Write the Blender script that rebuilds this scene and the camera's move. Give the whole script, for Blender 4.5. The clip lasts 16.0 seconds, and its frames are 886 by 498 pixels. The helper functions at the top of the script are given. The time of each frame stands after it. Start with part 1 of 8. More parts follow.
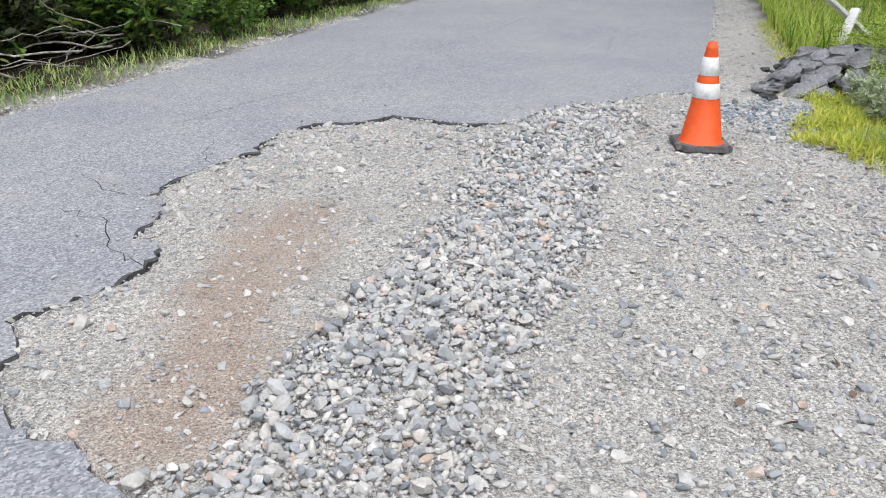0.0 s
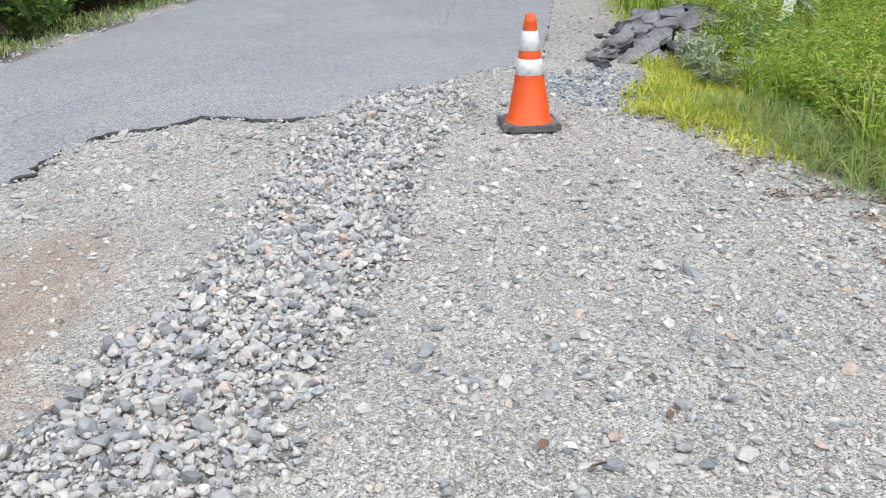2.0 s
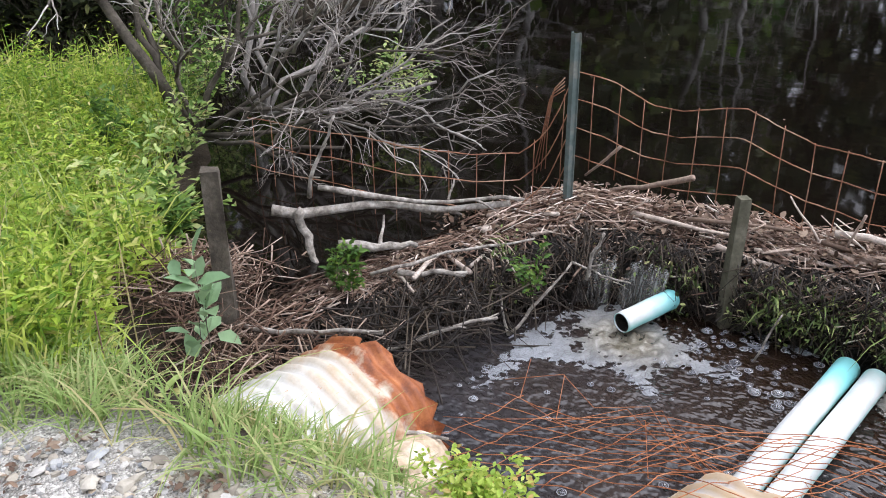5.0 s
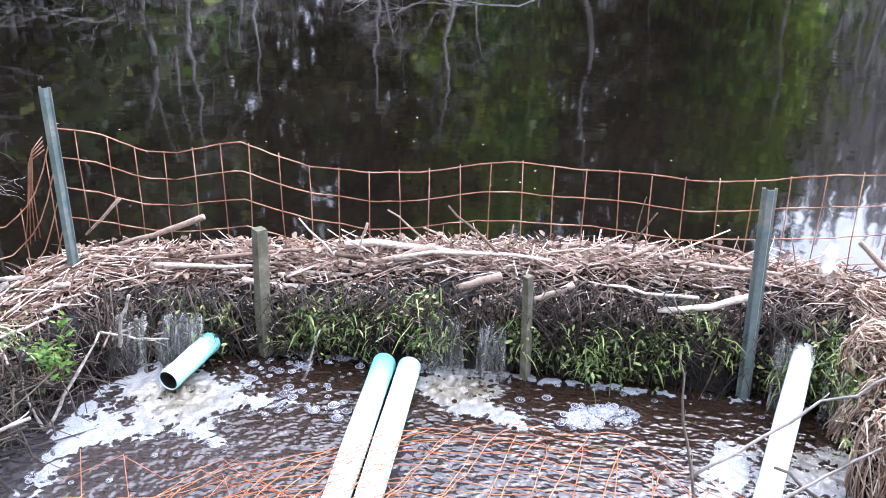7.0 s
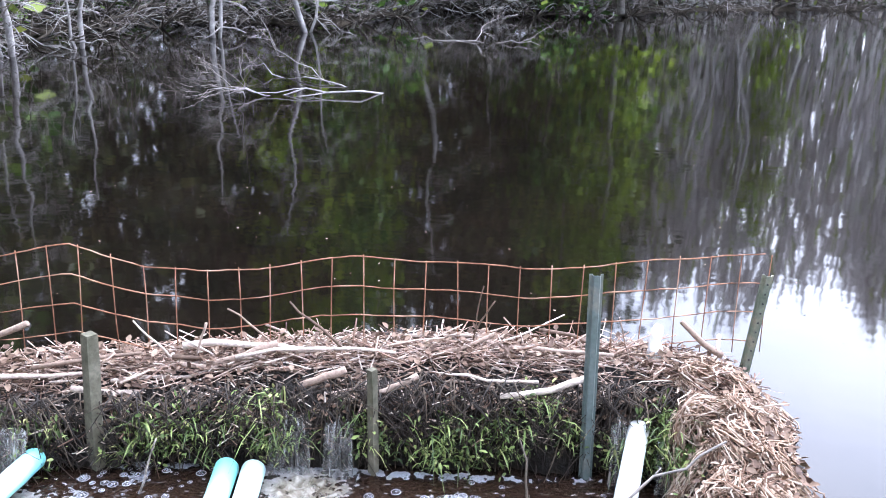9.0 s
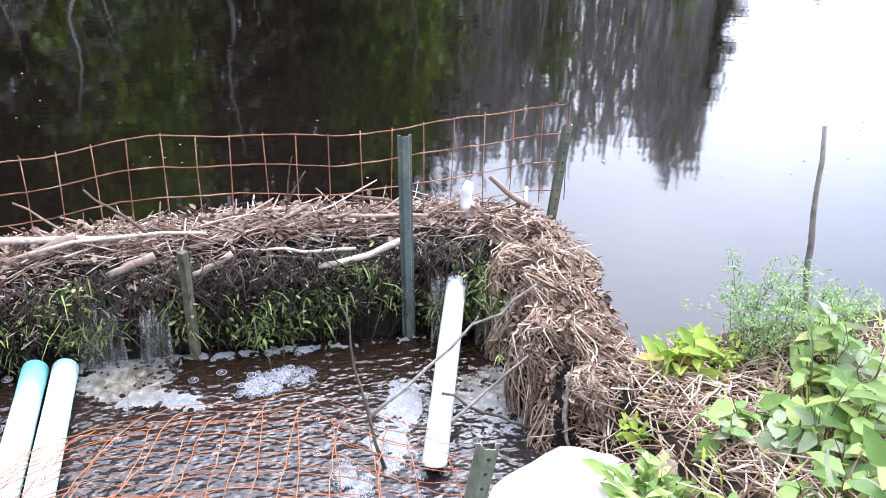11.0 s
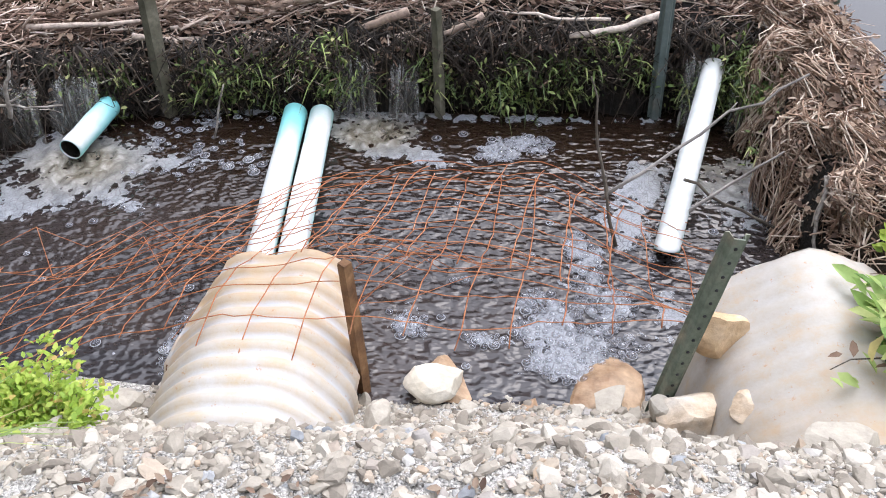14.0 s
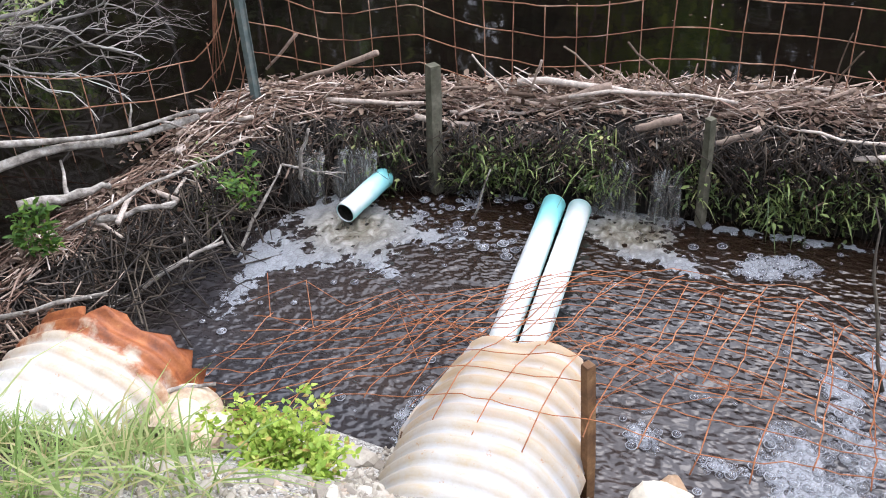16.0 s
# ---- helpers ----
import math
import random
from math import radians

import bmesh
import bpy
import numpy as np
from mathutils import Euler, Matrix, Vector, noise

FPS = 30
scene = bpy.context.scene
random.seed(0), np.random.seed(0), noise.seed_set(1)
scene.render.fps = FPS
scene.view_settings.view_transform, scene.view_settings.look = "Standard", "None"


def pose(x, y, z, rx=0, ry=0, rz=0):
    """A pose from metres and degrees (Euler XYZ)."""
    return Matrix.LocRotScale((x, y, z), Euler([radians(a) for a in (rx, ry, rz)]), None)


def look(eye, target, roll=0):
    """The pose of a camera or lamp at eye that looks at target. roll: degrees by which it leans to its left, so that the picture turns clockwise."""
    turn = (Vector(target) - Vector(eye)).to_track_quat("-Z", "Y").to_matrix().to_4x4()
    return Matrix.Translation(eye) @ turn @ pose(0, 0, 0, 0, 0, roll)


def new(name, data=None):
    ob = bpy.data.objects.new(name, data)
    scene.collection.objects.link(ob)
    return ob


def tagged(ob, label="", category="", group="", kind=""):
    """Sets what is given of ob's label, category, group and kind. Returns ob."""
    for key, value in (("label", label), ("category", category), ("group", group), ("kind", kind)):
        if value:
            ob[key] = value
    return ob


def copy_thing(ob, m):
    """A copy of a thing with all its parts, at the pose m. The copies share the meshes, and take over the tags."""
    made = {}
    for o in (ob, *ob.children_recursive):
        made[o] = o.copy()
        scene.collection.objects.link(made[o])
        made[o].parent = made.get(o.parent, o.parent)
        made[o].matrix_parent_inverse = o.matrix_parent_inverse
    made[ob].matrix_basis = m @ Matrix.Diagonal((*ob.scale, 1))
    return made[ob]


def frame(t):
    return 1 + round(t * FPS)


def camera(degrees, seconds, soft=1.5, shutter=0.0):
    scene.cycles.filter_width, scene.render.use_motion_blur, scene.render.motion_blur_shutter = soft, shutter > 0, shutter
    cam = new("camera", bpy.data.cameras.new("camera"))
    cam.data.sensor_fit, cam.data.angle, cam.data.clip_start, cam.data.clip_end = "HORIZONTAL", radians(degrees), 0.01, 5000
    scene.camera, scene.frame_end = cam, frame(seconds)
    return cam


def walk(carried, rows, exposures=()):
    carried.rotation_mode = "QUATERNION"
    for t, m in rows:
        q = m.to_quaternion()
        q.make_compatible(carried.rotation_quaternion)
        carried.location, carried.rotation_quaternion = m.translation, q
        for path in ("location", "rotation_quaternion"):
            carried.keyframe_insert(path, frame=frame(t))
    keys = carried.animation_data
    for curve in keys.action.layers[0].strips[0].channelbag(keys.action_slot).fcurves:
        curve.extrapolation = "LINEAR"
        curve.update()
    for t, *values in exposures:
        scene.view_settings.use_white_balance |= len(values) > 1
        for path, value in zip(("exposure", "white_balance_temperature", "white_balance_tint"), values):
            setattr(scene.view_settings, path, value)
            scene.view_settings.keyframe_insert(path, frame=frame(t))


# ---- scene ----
# The path: seconds, eye, target, lean
PATH = [
    (0.00, (2.314, -0.369, 1.458), (-0.072, -1.837, 0.384), 1.03),
    (0.50, (2.188, -0.393, 1.472), (-0.271, -1.700, 0.357), 0.74),
    (1.00, (2.073, -0.392, 1.469), (-0.425, -1.594, 0.322), 0.21),
    (1.50, (1.897, -0.322, 1.459), (-0.595, -1.527, 0.303), -0.42),
    (2.00, (1.697, -0.261, 1.455), (-0.840, -1.370, 0.300), -1.49),
    (2.50, (1.320, -0.255, 1.452), (-1.392, -0.866, 0.326), -1.76),
    (3.00, (0.985, -0.195, 1.461), (-1.758, -0.112, 0.249), -1.38),
    (3.50, (0.685, -0.104, 1.464), (-2.009, 0.554, 0.320), -1.16),
    (4.00, (0.457, -0.090, 1.461), (-2.025, 1.118, 0.287), -1.00),
    (4.50, (0.280, -0.100, 1.487), (-1.861, 1.555, 0.191), -1.46),
    (5.00, (0.117, 0.000, 1.458), (-1.835, 1.876, 0.165), -2.01),
    (5.20, (0.074, 0.032, 1.449), (-1.763, 2.011, 0.142), -2.12),
    (5.90, (0.007, 0.054, 1.467), (-1.297, 2.395, 0.117), -1.70),
    (6.60, (-0.041, 0.033, 1.521), (-0.750, 2.625, 0.188), -0.46),
    (7.30, (-0.060, 0.003, 1.560), (-0.466, 2.733, 0.383), 0.40),
    (7.50, (-0.061, -0.003, 1.565), (-0.457, 2.759, 0.461), 0.48),
    (8.00, (-0.053, -0.001, 1.569), (-0.431, 2.794, 0.547), 0.70),
    (8.50, (-0.031, 0.004, 1.583), (-0.296, 2.821, 0.588), 0.94),
    (9.00, (0.000, -0.000, 1.576), (-0.000, 2.839, 0.605), 1.85),
    (9.50, (0.043, 0.003, 1.581), (0.304, 2.833, 0.621), 2.62),
    (9.70, (0.048, 0.002, 1.568), (0.421, 2.825, 0.625), 2.95),
    (10.40, (0.047, 0.005, 1.540), (0.645, 2.742, 0.467), 2.97),
    (11.10, (0.033, 0.018, 1.509), (0.637, 2.610, 0.126), 1.85),
    (11.80, (0.021, 0.036, 1.482), (0.591, 2.511, -0.114), 1.28),
    (12.00, (0.019, 0.042, 1.476), (0.591, 2.501, -0.145), 1.36),
    (12.50, (0.011, 0.051, 1.467), (0.504, 2.458, -0.254), 0.53),
    (13.00, (-0.009, 0.052, 1.476), (0.242, 2.426, -0.341), -0.62),
    (13.50, (-0.032, 0.036, 1.475), (-0.009, 2.370, -0.409), -1.12),
    (14.00, (-0.049, 0.030, 1.466), (-0.206, 2.288, -0.502), -1.18),
    (14.50, (-0.075, 0.017, 1.465), (-0.435, 2.238, -0.520), -1.76),
    (15.00, (-0.098, 0.020, 1.495), (-0.653, 2.260, -0.423), -1.99),
    (15.50, (-0.105, 0.022, 1.522), (-0.889, 2.296, -0.271), -3.24),
    (16.00, (-0.112, 0.026, 1.523), (-1.063, 2.295, -0.195), -4.30),
]
cam = camera(53.95, 16.0, soft=1.0)
walk(cam, [(t, look(eye, target, roll)) for t, eye, target, roll in PATH], [(0, -0.24, 6550, 11), (2, -0.20, 6500, 10), (3.4, -0.26, 6500, 10), (4.5, 0.0, 6450, 13), (5.2, 0.22, 6350, 15), (7.3, 1.52, 5750, 18), (9.7, 1.52, 5750, 17), (11.8, 0.72, 6150, 17), (14, 0.30, 6350, 15), (16, 0.32, 6250, 15)])

# Daylight under thin bright cloud
SUN_EL, SUN_AZ = radians(60), radians(35)
world = bpy.data.worlds.new("sky")
scene.world = world
world.use_nodes = True
wn = world.node_tree
sky = wn.nodes.new("ShaderNodeTexSky")
sky.sky_type = "NISHITA"
sky.sun_disc = False
sky.sun_elevation = SUN_EL
sky.sun_rotation = SUN_AZ
sky.dust_density = 3.0
# a thin veil of bright cloud over the blue
veil = wn.nodes.new("ShaderNodeTexNoise")
veil.inputs["Scale"].default_value = 2.2
veil.inputs["Detail"].default_value = 5
tone = wn.nodes.new("ShaderNodeValToRGB")
tone.color_ramp.elements[0].position, tone.color_ramp.elements[0].color = 0.3, (0.60, 0.67, 0.78, 1)
tone.color_ramp.elements[1].position, tone.color_ramp.elements[1].color = 0.7, (0.98, 1.0, 1.05, 1)
wn.links.new(veil.outputs[0], tone.inputs[0])
bright = wn.nodes.new("ShaderNodeVectorMath")
bright.operation = "SCALE"
bright.inputs[3].default_value = 16.0
# the cloud glows more towards the sun behind it
way_in = wn.nodes.new("ShaderNodeTexCoord")
toward = wn.nodes.new("ShaderNodeVectorMath")
toward.operation = "DOT_PRODUCT"
toward.inputs[1].default_value = (math.sin(SUN_AZ) * math.cos(SUN_EL), math.cos(SUN_AZ) * math.cos(SUN_EL), math.sin(SUN_EL))
wn.links.new(way_in.outputs["Generated"], toward.inputs[0])
glow = wn.nodes.new("ShaderNodeMapRange")
glow.interpolation_type = "SMOOTHSTEP"
for socket, value in zip(glow.inputs[1:5], (0.0, 1.0, 0.42, 2.5)):
    socket.default_value = value
wn.links.new(toward.outputs["Value"], glow.inputs[0])
aureole = wn.nodes.new("ShaderNodeVectorMath")
aureole.operation = "SCALE"
wn.links.new(tone.outputs[0], aureole.inputs[0])
wn.links.new(glow.outputs[0], aureole.inputs[3])
wn.links.new(aureole.outputs[0], bright.inputs[0])
cover = wn.nodes.new("ShaderNodeMix")
cover.data_type = "RGBA"
cover.inputs[0].default_value = 0.65
wn.links.new(sky.outputs[0], cover.inputs[6])
wn.links.new(bright.outputs[0], cover.inputs[7])
wn.links.new(cover.outputs[2], wn.nodes["Background"].inputs[0])
wn.nodes["Background"].inputs[1].default_value = 0.122
sun = new("sun", bpy.data.lights.new("sun", "SUN"))
sun.data.energy = 1.15
sun.data.angle = radians(34)
sun.data.color = (1.0, 0.96, 0.9)
sun_way = Vector((math.sin(SUN_AZ) * math.cos(SUN_EL), math.cos(SUN_AZ) * math.cos(SUN_EL), math.sin(SUN_EL)))
sun.matrix_world = look(sun_way * 50, (0, 0, 0))

POND, POOL = -0.38, -0.75
rng = np.random.default_rng(7)


# ---------- materials ----------
def links(mat):
    mat.use_nodes = True
    nt = mat.node_tree
    return nt, nt.nodes["Principled BSDF"]


def ramp(nt, fac, stops):
    r = nt.nodes.new("ShaderNodeValToRGB")
    el = r.color_ramp.elements
    while len(el) < len(stops):
        el.new(0.5)
    for e, (p, c) in zip(el, stops):
        e.position = p
        e.color = (*c, 1)
    nt.links.new(fac, r.inputs[0])
    return r.outputs[0]


def tex(nt, kind, scale, coord, detail=4.0, rough=0.6, out=0):
    n = nt.nodes.new("ShaderNodeTexNoise" if kind == "noise" else "ShaderNodeTexVoronoi")
    n.inputs["Scale"].default_value = scale
    if kind == "noise":
        n.inputs["Detail"].default_value = detail
        n.inputs["Roughness"].default_value = rough
    nt.links.new(coord, n.inputs["Vector"])
    return n.outputs[out]


def mixc(nt, fac, a, b, blend="MIX"):
    m = nt.nodes.new("ShaderNodeMix")
    m.data_type = "RGBA"
    m.blend_type = blend
    for sock, v in ((m.inputs[0], fac), (m.inputs[6], a), (m.inputs[7], b)):
        if isinstance(v, (int, float)):
            sock.default_value = v
        elif isinstance(v, tuple):
            sock.default_value = (*v, 1)
        else:
            nt.links.new(v, sock)
    return m.outputs[2]


def bump(nt, bsdf, height, strength, dist=0.01, normal=None):
    b = nt.nodes.new("ShaderNodeBump")
    b.inputs["Strength"].default_value = strength
    b.inputs["Distance"].default_value = dist
    nt.links.new(height, b.inputs["Height"])
    if normal is not None:
        nt.links.new(normal, b.inputs["Normal"])
    nt.links.new(b.outputs[0], bsdf.inputs["Normal"])
    return b.outputs[0]


def coord(nt, which="Object"):
    if which == "World":
        g = nt.nodes.new("ShaderNodeNewGeometry")
        return g.outputs["Position"]
    return nt.nodes.new("ShaderNodeTexCoord").outputs[which]


def island(nt):
    return nt.nodes.new("ShaderNodeNewGeometry").outputs["Random Per Island"]


def varied(name, stops, grain=40.0, grain_amt=0.35, rough=0.8, bump_scale=60.0, bump_amt=0.4, bump_dist=0.004, per="island", spec=0.3, trans=0.0):
    """A surface whose tone varies from piece to piece and by a fine grain."""
    mat = bpy.data.materials.new(name)
    nt, b = links(mat)
    c = coord(nt, "World")
    if per == "island":
        f = island(nt)
    elif per == "object":
        f = nt.nodes.new("ShaderNodeObjectInfo").outputs["Random"]
    else:
        f = tex(nt, "noise", per, c, 3)
    col = ramp(nt, f, stops)
    g = ramp(nt, tex(nt, "noise", grain, c, 5, 0.7), [(0.25, (1 - grain_amt,) * 3), (0.75, (1 + grain_amt * 0.6,) * 3)])
    nt.links.new(mixc(nt, 1.0, col, g, "MULTIPLY"), b.inputs["Base Color"])
    b.inputs["Roughness"].default_value = rough
    b.inputs["Specular IOR Level"].default_value = spec
    if bump_amt:
        bump(nt, b, tex(nt, "noise", bump_scale, c, 4), bump_amt, bump_dist)
    if trans:
        t = nt.nodes.new("ShaderNodeBsdfTranslucent")
        m = nt.nodes.new("ShaderNodeMixShader")
        m.inputs[0].default_value = trans
        nt.links.new(b.inputs["Base Color"].links[0].from_socket, t.inputs[0])
        nt.links.new(b.outputs[0], m.inputs[1])
        nt.links.new(t.outputs[0], m.inputs[2])
        nt.links.new(m.outputs[0], nt.nodes["Material Output"].inputs[0])
    return mat


def ground_material():
    mat = bpy.data.materials.new("earth_and_gravel")
    nt, b = links(mat)
    c = coord(nt, "World")

    def att(n):
        a = nt.nodes.new("ShaderNodeAttribute")
        a.attribute_name = n
        return a.outputs["Fac"]
    cells = nt.nodes.new("ShaderNodeTexVoronoi")
    cells.inputs["Scale"].default_value = 75
    cells.inputs["Randomness"].default_value = 1.0
    nt.links.new(c, cells.inputs["Vector"])
    cells2 = nt.nodes.new("ShaderNodeTexVoronoi")
    cells2.inputs["Scale"].default_value = 170
    nt.links.new(c, cells2.inputs["Vector"])
    sep = nt.nodes.new("ShaderNodeSeparateColor")
    nt.links.new(cells.outputs["Color"], sep.inputs[0])
    sep2 = nt.nodes.new("ShaderNodeSeparateColor")
    nt.links.new(cells2.outputs["Color"], sep2.inputs[0])
    stones = ramp(nt, sep.outputs[0], [(0.0, (0.17, 0.165, 0.155)), (0.35, (0.38, 0.37, 0.345)), (0.75, (0.57, 0.555, 0.52)), (1.0, (0.78, 0.77, 0.74))])
    grit = ramp(nt, sep2.outputs[1], [(0.0, (0.14, 0.135, 0.125)), (0.5, (0.42, 0.405, 0.375)), (1.0, (0.76, 0.74, 0.70))])
    gravel = mixc(nt, 0.55, stones, grit)
    big = ramp(nt, tex(nt, "noise", 1.3, c, 4), [(0.3, (0.86, 0.85, 0.83)), (0.7, (1.08, 1.06, 1.03))])
    gravel = mixc(nt, 1.0, gravel, big, "MULTIPLY")
    clay = ramp(nt, tex(nt, "noise", 9, c, 6, 0.7), [(0.3, (0.29, 0.19, 0.13)), (0.7, (0.43, 0.325, 0.245))])
    clay = mixc(nt, 0.35, clay, grit)
    col = mixc(nt, att("dirt"), gravel, clay)
    soil = ramp(nt, tex(nt, "noise", 14, c, 6, 0.7), [(0.3, (0.022, 0.017, 0.012)), (0.7, (0.065, 0.05, 0.034))])
    col = mixc(nt, att("soil"), col, soil)
    nt.links.new(col, b.inputs["Base Color"])
    b.inputs["Roughness"].default_value = 0.92
    b.inputs["Specular IOR Level"].default_value = 0.2
    n1 = bump(nt, b, cells.outputs["Distance"], 0.8, -0.014)
    n2 = bump(nt, b, cells2.outputs["Distance"], 0.7, -0.008, n1)
    bump(nt, b, tex(nt, "noise", 30, c, 5), 0.35, 0.01, n2)
    return mat


def asphalt_material():
    mat = bpy.data.materials.new("weathered_asphalt")
    nt, b = links(mat)
    c = coord(nt, "World")
    v = nt.nodes.new("ShaderNodeTexVoronoi")
    v.inputs["Scale"].default_value = 105
    nt.links.new(c, v.inputs["Vector"])
    s = nt.nodes.new("ShaderNodeSeparateColor")
    nt.links.new(v.outputs["Color"], s.inputs[0])
    ag = ramp(nt, s.outputs[0], [(0.0, (0.15, 0.155, 0.165)), (0.5, (0.25, 0.255, 0.27)), (0.85, (0.34, 0.345, 0.355)), (1.0, (0.43, 0.43, 0.43))])
    tint = ramp(nt, tex(nt, "noise", 0.7, c, 5), [(0.3, (0.88, 0.89, 0.92)), (0.7, (1.1, 1.08, 1.05))])
    col = mixc(nt, 1.0, ag, tint, "MULTIPLY")
    dust = tex(nt, "noise", 2.3, c, 5)
    dm = ramp(nt, dust, [(0.52, (0, 0, 0)), (0.72, (0.45, 0.45, 0.45))])
    col = mixc(nt, dm, col, (0.34, 0.32, 0.29))
    nt.links.new(col, b.inputs["Base Color"])
    b.inputs["Roughness"].default_value = 0.85
    b.inputs["Specular IOR Level"].default_value = 0.35
    n = bump(nt, b, v.outputs["Distance"], 0.5, -0.006)
    bump(nt, b, tex(nt, "noise", 6, c, 5), 0.2, 0.01, n)
    return mat


def water_material(name, base, rough, waves, amt, dist, deep=None):
    mat = bpy.data.materials.new(name)
    nt, b = links(mat)
    c = coord(nt, "World")
    col = ramp(nt, tex(nt, "noise", 1.6, c, 4), [(0.35, base[0]), (0.7, base[1])])
    b.inputs["Specular IOR Level"].default_value = 0.8
    nt.links.new(col, b.inputs["Base Color"])
    if deep is not None:
        # clear and tea-brown by the dam, base greyed farther out for reflected sky
        sp = nt.nodes.new("ShaderNodeSeparateXYZ")
        nt.links.new(c, sp.inputs[0])
        wob = nt.nodes.new("ShaderNodeMath")
        wob.operation = "MULTIPLY_ADD"
        wob.inputs[1].default_value = 1.1
        nt.links.new(tex(nt, "noise", 2.4, c, 4), wob.inputs[0])
        nt.links.new(sp.outputs[1], wob.inputs[2])
        far = nt.nodes.new("ShaderNodeMapRange")
        far.inputs[1].default_value = 2.85
        far.inputs[2].default_value = 3.75
        nt.links.new(wob.outputs[0], far.inputs[0])
        nt.links.new(mixc(nt, far.outputs[0], col, deep), b.inputs["Base Color"])
    b.inputs["Roughness"].default_value = rough
    b.inputs["IOR"].default_value = 1.33
    m = nt.nodes.new("ShaderNodeMapping")
    m.inputs["Scale"].default_value = (1, 1.4, 1)
    nt.links.new(c, m.inputs[0])
    n = bump(nt, b, tex(nt, "noise", waves, m.outputs[0], 1.1, 0.5), amt, dist)
    bump(nt, b, tex(nt, "noise", waves * 2.9, m.outputs[0], 1, 0.4), amt * 0.4, dist * 0.16, n)
    return mat


def steel_material(name, rust_from, rust_to, cream, ochre_from, ochre_to, ring_shade):
    """Galvanised culvert, chalky white on top and rusted towards its open end (object y)."""
    mat = bpy.data.materials.new(name)
    nt, b = links(mat)
    c = coord(nt, "Object")
    w = tex(nt, "noise", 7, c, 6, 0.65)
    s = nt.nodes.new("ShaderNodeSeparateXYZ")
    nt.links.new(c, s.inputs[0])
    a = nt.nodes.new("ShaderNodeMath")
    a.operation = "MULTIPLY_ADD"
    a.inputs[1].default_value = 0.42
    nt.links.new(w, a.inputs[0])
    nt.links.new(s.outputs[1], a.inputs[2])
    mr = nt.nodes.new("ShaderNodeMapRange")
    mr.inputs[1].default_value = rust_from + 0.21
    mr.inputs[2].default_value = rust_to + 0.21
    nt.links.new(a.outputs[0], mr.inputs[0])
    zinc = ramp(nt, tex(nt, "noise", 11, c, 6, 0.7), [(0.3, cream[0]), (0.5, cream[1]), (0.72, cream[2])])
    rust = ramp(nt, tex(nt, "noise", 11, c, 6, 0.75), [(0.3, (0.09, 0.026, 0.010)), (0.48, (0.26, 0.075, 0.022)), (0.62, (0.38, 0.13, 0.04)), (0.78, (0.52, 0.27, 0.12))])
    streak = ramp(nt, tex(nt, "noise", 4.5, c, 6, 0.75), [(0.5, (0, 0, 0)), (0.7, (0.75, 0.75, 0.75))])
    near = nt.nodes.new("ShaderNodeMapRange")
    near.inputs[1].default_value = ochre_from + 0.21
    near.inputs[2].default_value = ochre_to + 0.21
    near.inputs[3].default_value = 0.12
    near.inputs[4].default_value = 1.0
    nt.links.new(a.outputs[0], near.inputs[0])
    pale = mixc(nt, mixc(nt, 1.0, streak, near.outputs[0], "MULTIPLY"), zinc, (0.58, 0.31, 0.12))
    wash = nt.nodes.new("ShaderNodeMath")
    wash.operation = "MULTIPLY"
    wash.inputs[1].default_value = 0.6
    nt.links.new(near.outputs[0], wash.inputs[0])
    pale = mixc(nt, wash.outputs[0], pale, (0.43, 0.28, 0.13))
    # blue-grey bands put the corrugation's shading into the colour of its hollows
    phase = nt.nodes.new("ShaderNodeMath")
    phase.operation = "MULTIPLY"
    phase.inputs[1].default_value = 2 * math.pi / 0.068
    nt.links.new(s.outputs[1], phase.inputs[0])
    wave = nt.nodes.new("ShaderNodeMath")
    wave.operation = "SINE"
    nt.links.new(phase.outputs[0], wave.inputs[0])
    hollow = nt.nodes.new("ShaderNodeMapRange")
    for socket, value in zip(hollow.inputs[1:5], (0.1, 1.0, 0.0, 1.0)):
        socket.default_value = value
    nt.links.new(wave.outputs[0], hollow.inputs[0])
    shade_patch = ramp(nt, tex(nt, "noise", 5, c, 4), [(0.35, (ring_shade * 0.2,) * 3), (0.62, (ring_shade,) * 3)])
    pale = mixc(nt, mixc(nt, 1.0, shade_patch, hollow.outputs[0], "MULTIPLY"), pale, (0.40, 0.44, 0.49))
    spots = ramp(nt, tex(nt, "noise", 30, c, 5, 0.75), [(0.62, (0, 0, 0)), (0.70, (0.8, 0.8, 0.8))])
    pale = mixc(nt, spots, pale, (0.40, 0.20, 0.08))
    nt.links.new(mixc(nt, mr.outputs[0], pale, rust), b.inputs["Base Color"])
    b.inputs["Roughness"].default_value = 0.6
    b.inputs["Metallic"].default_value = 0.0
    bump(nt, b, tex(nt, "noise", 70, c, 5), 0.3, 0.004)
    return mat


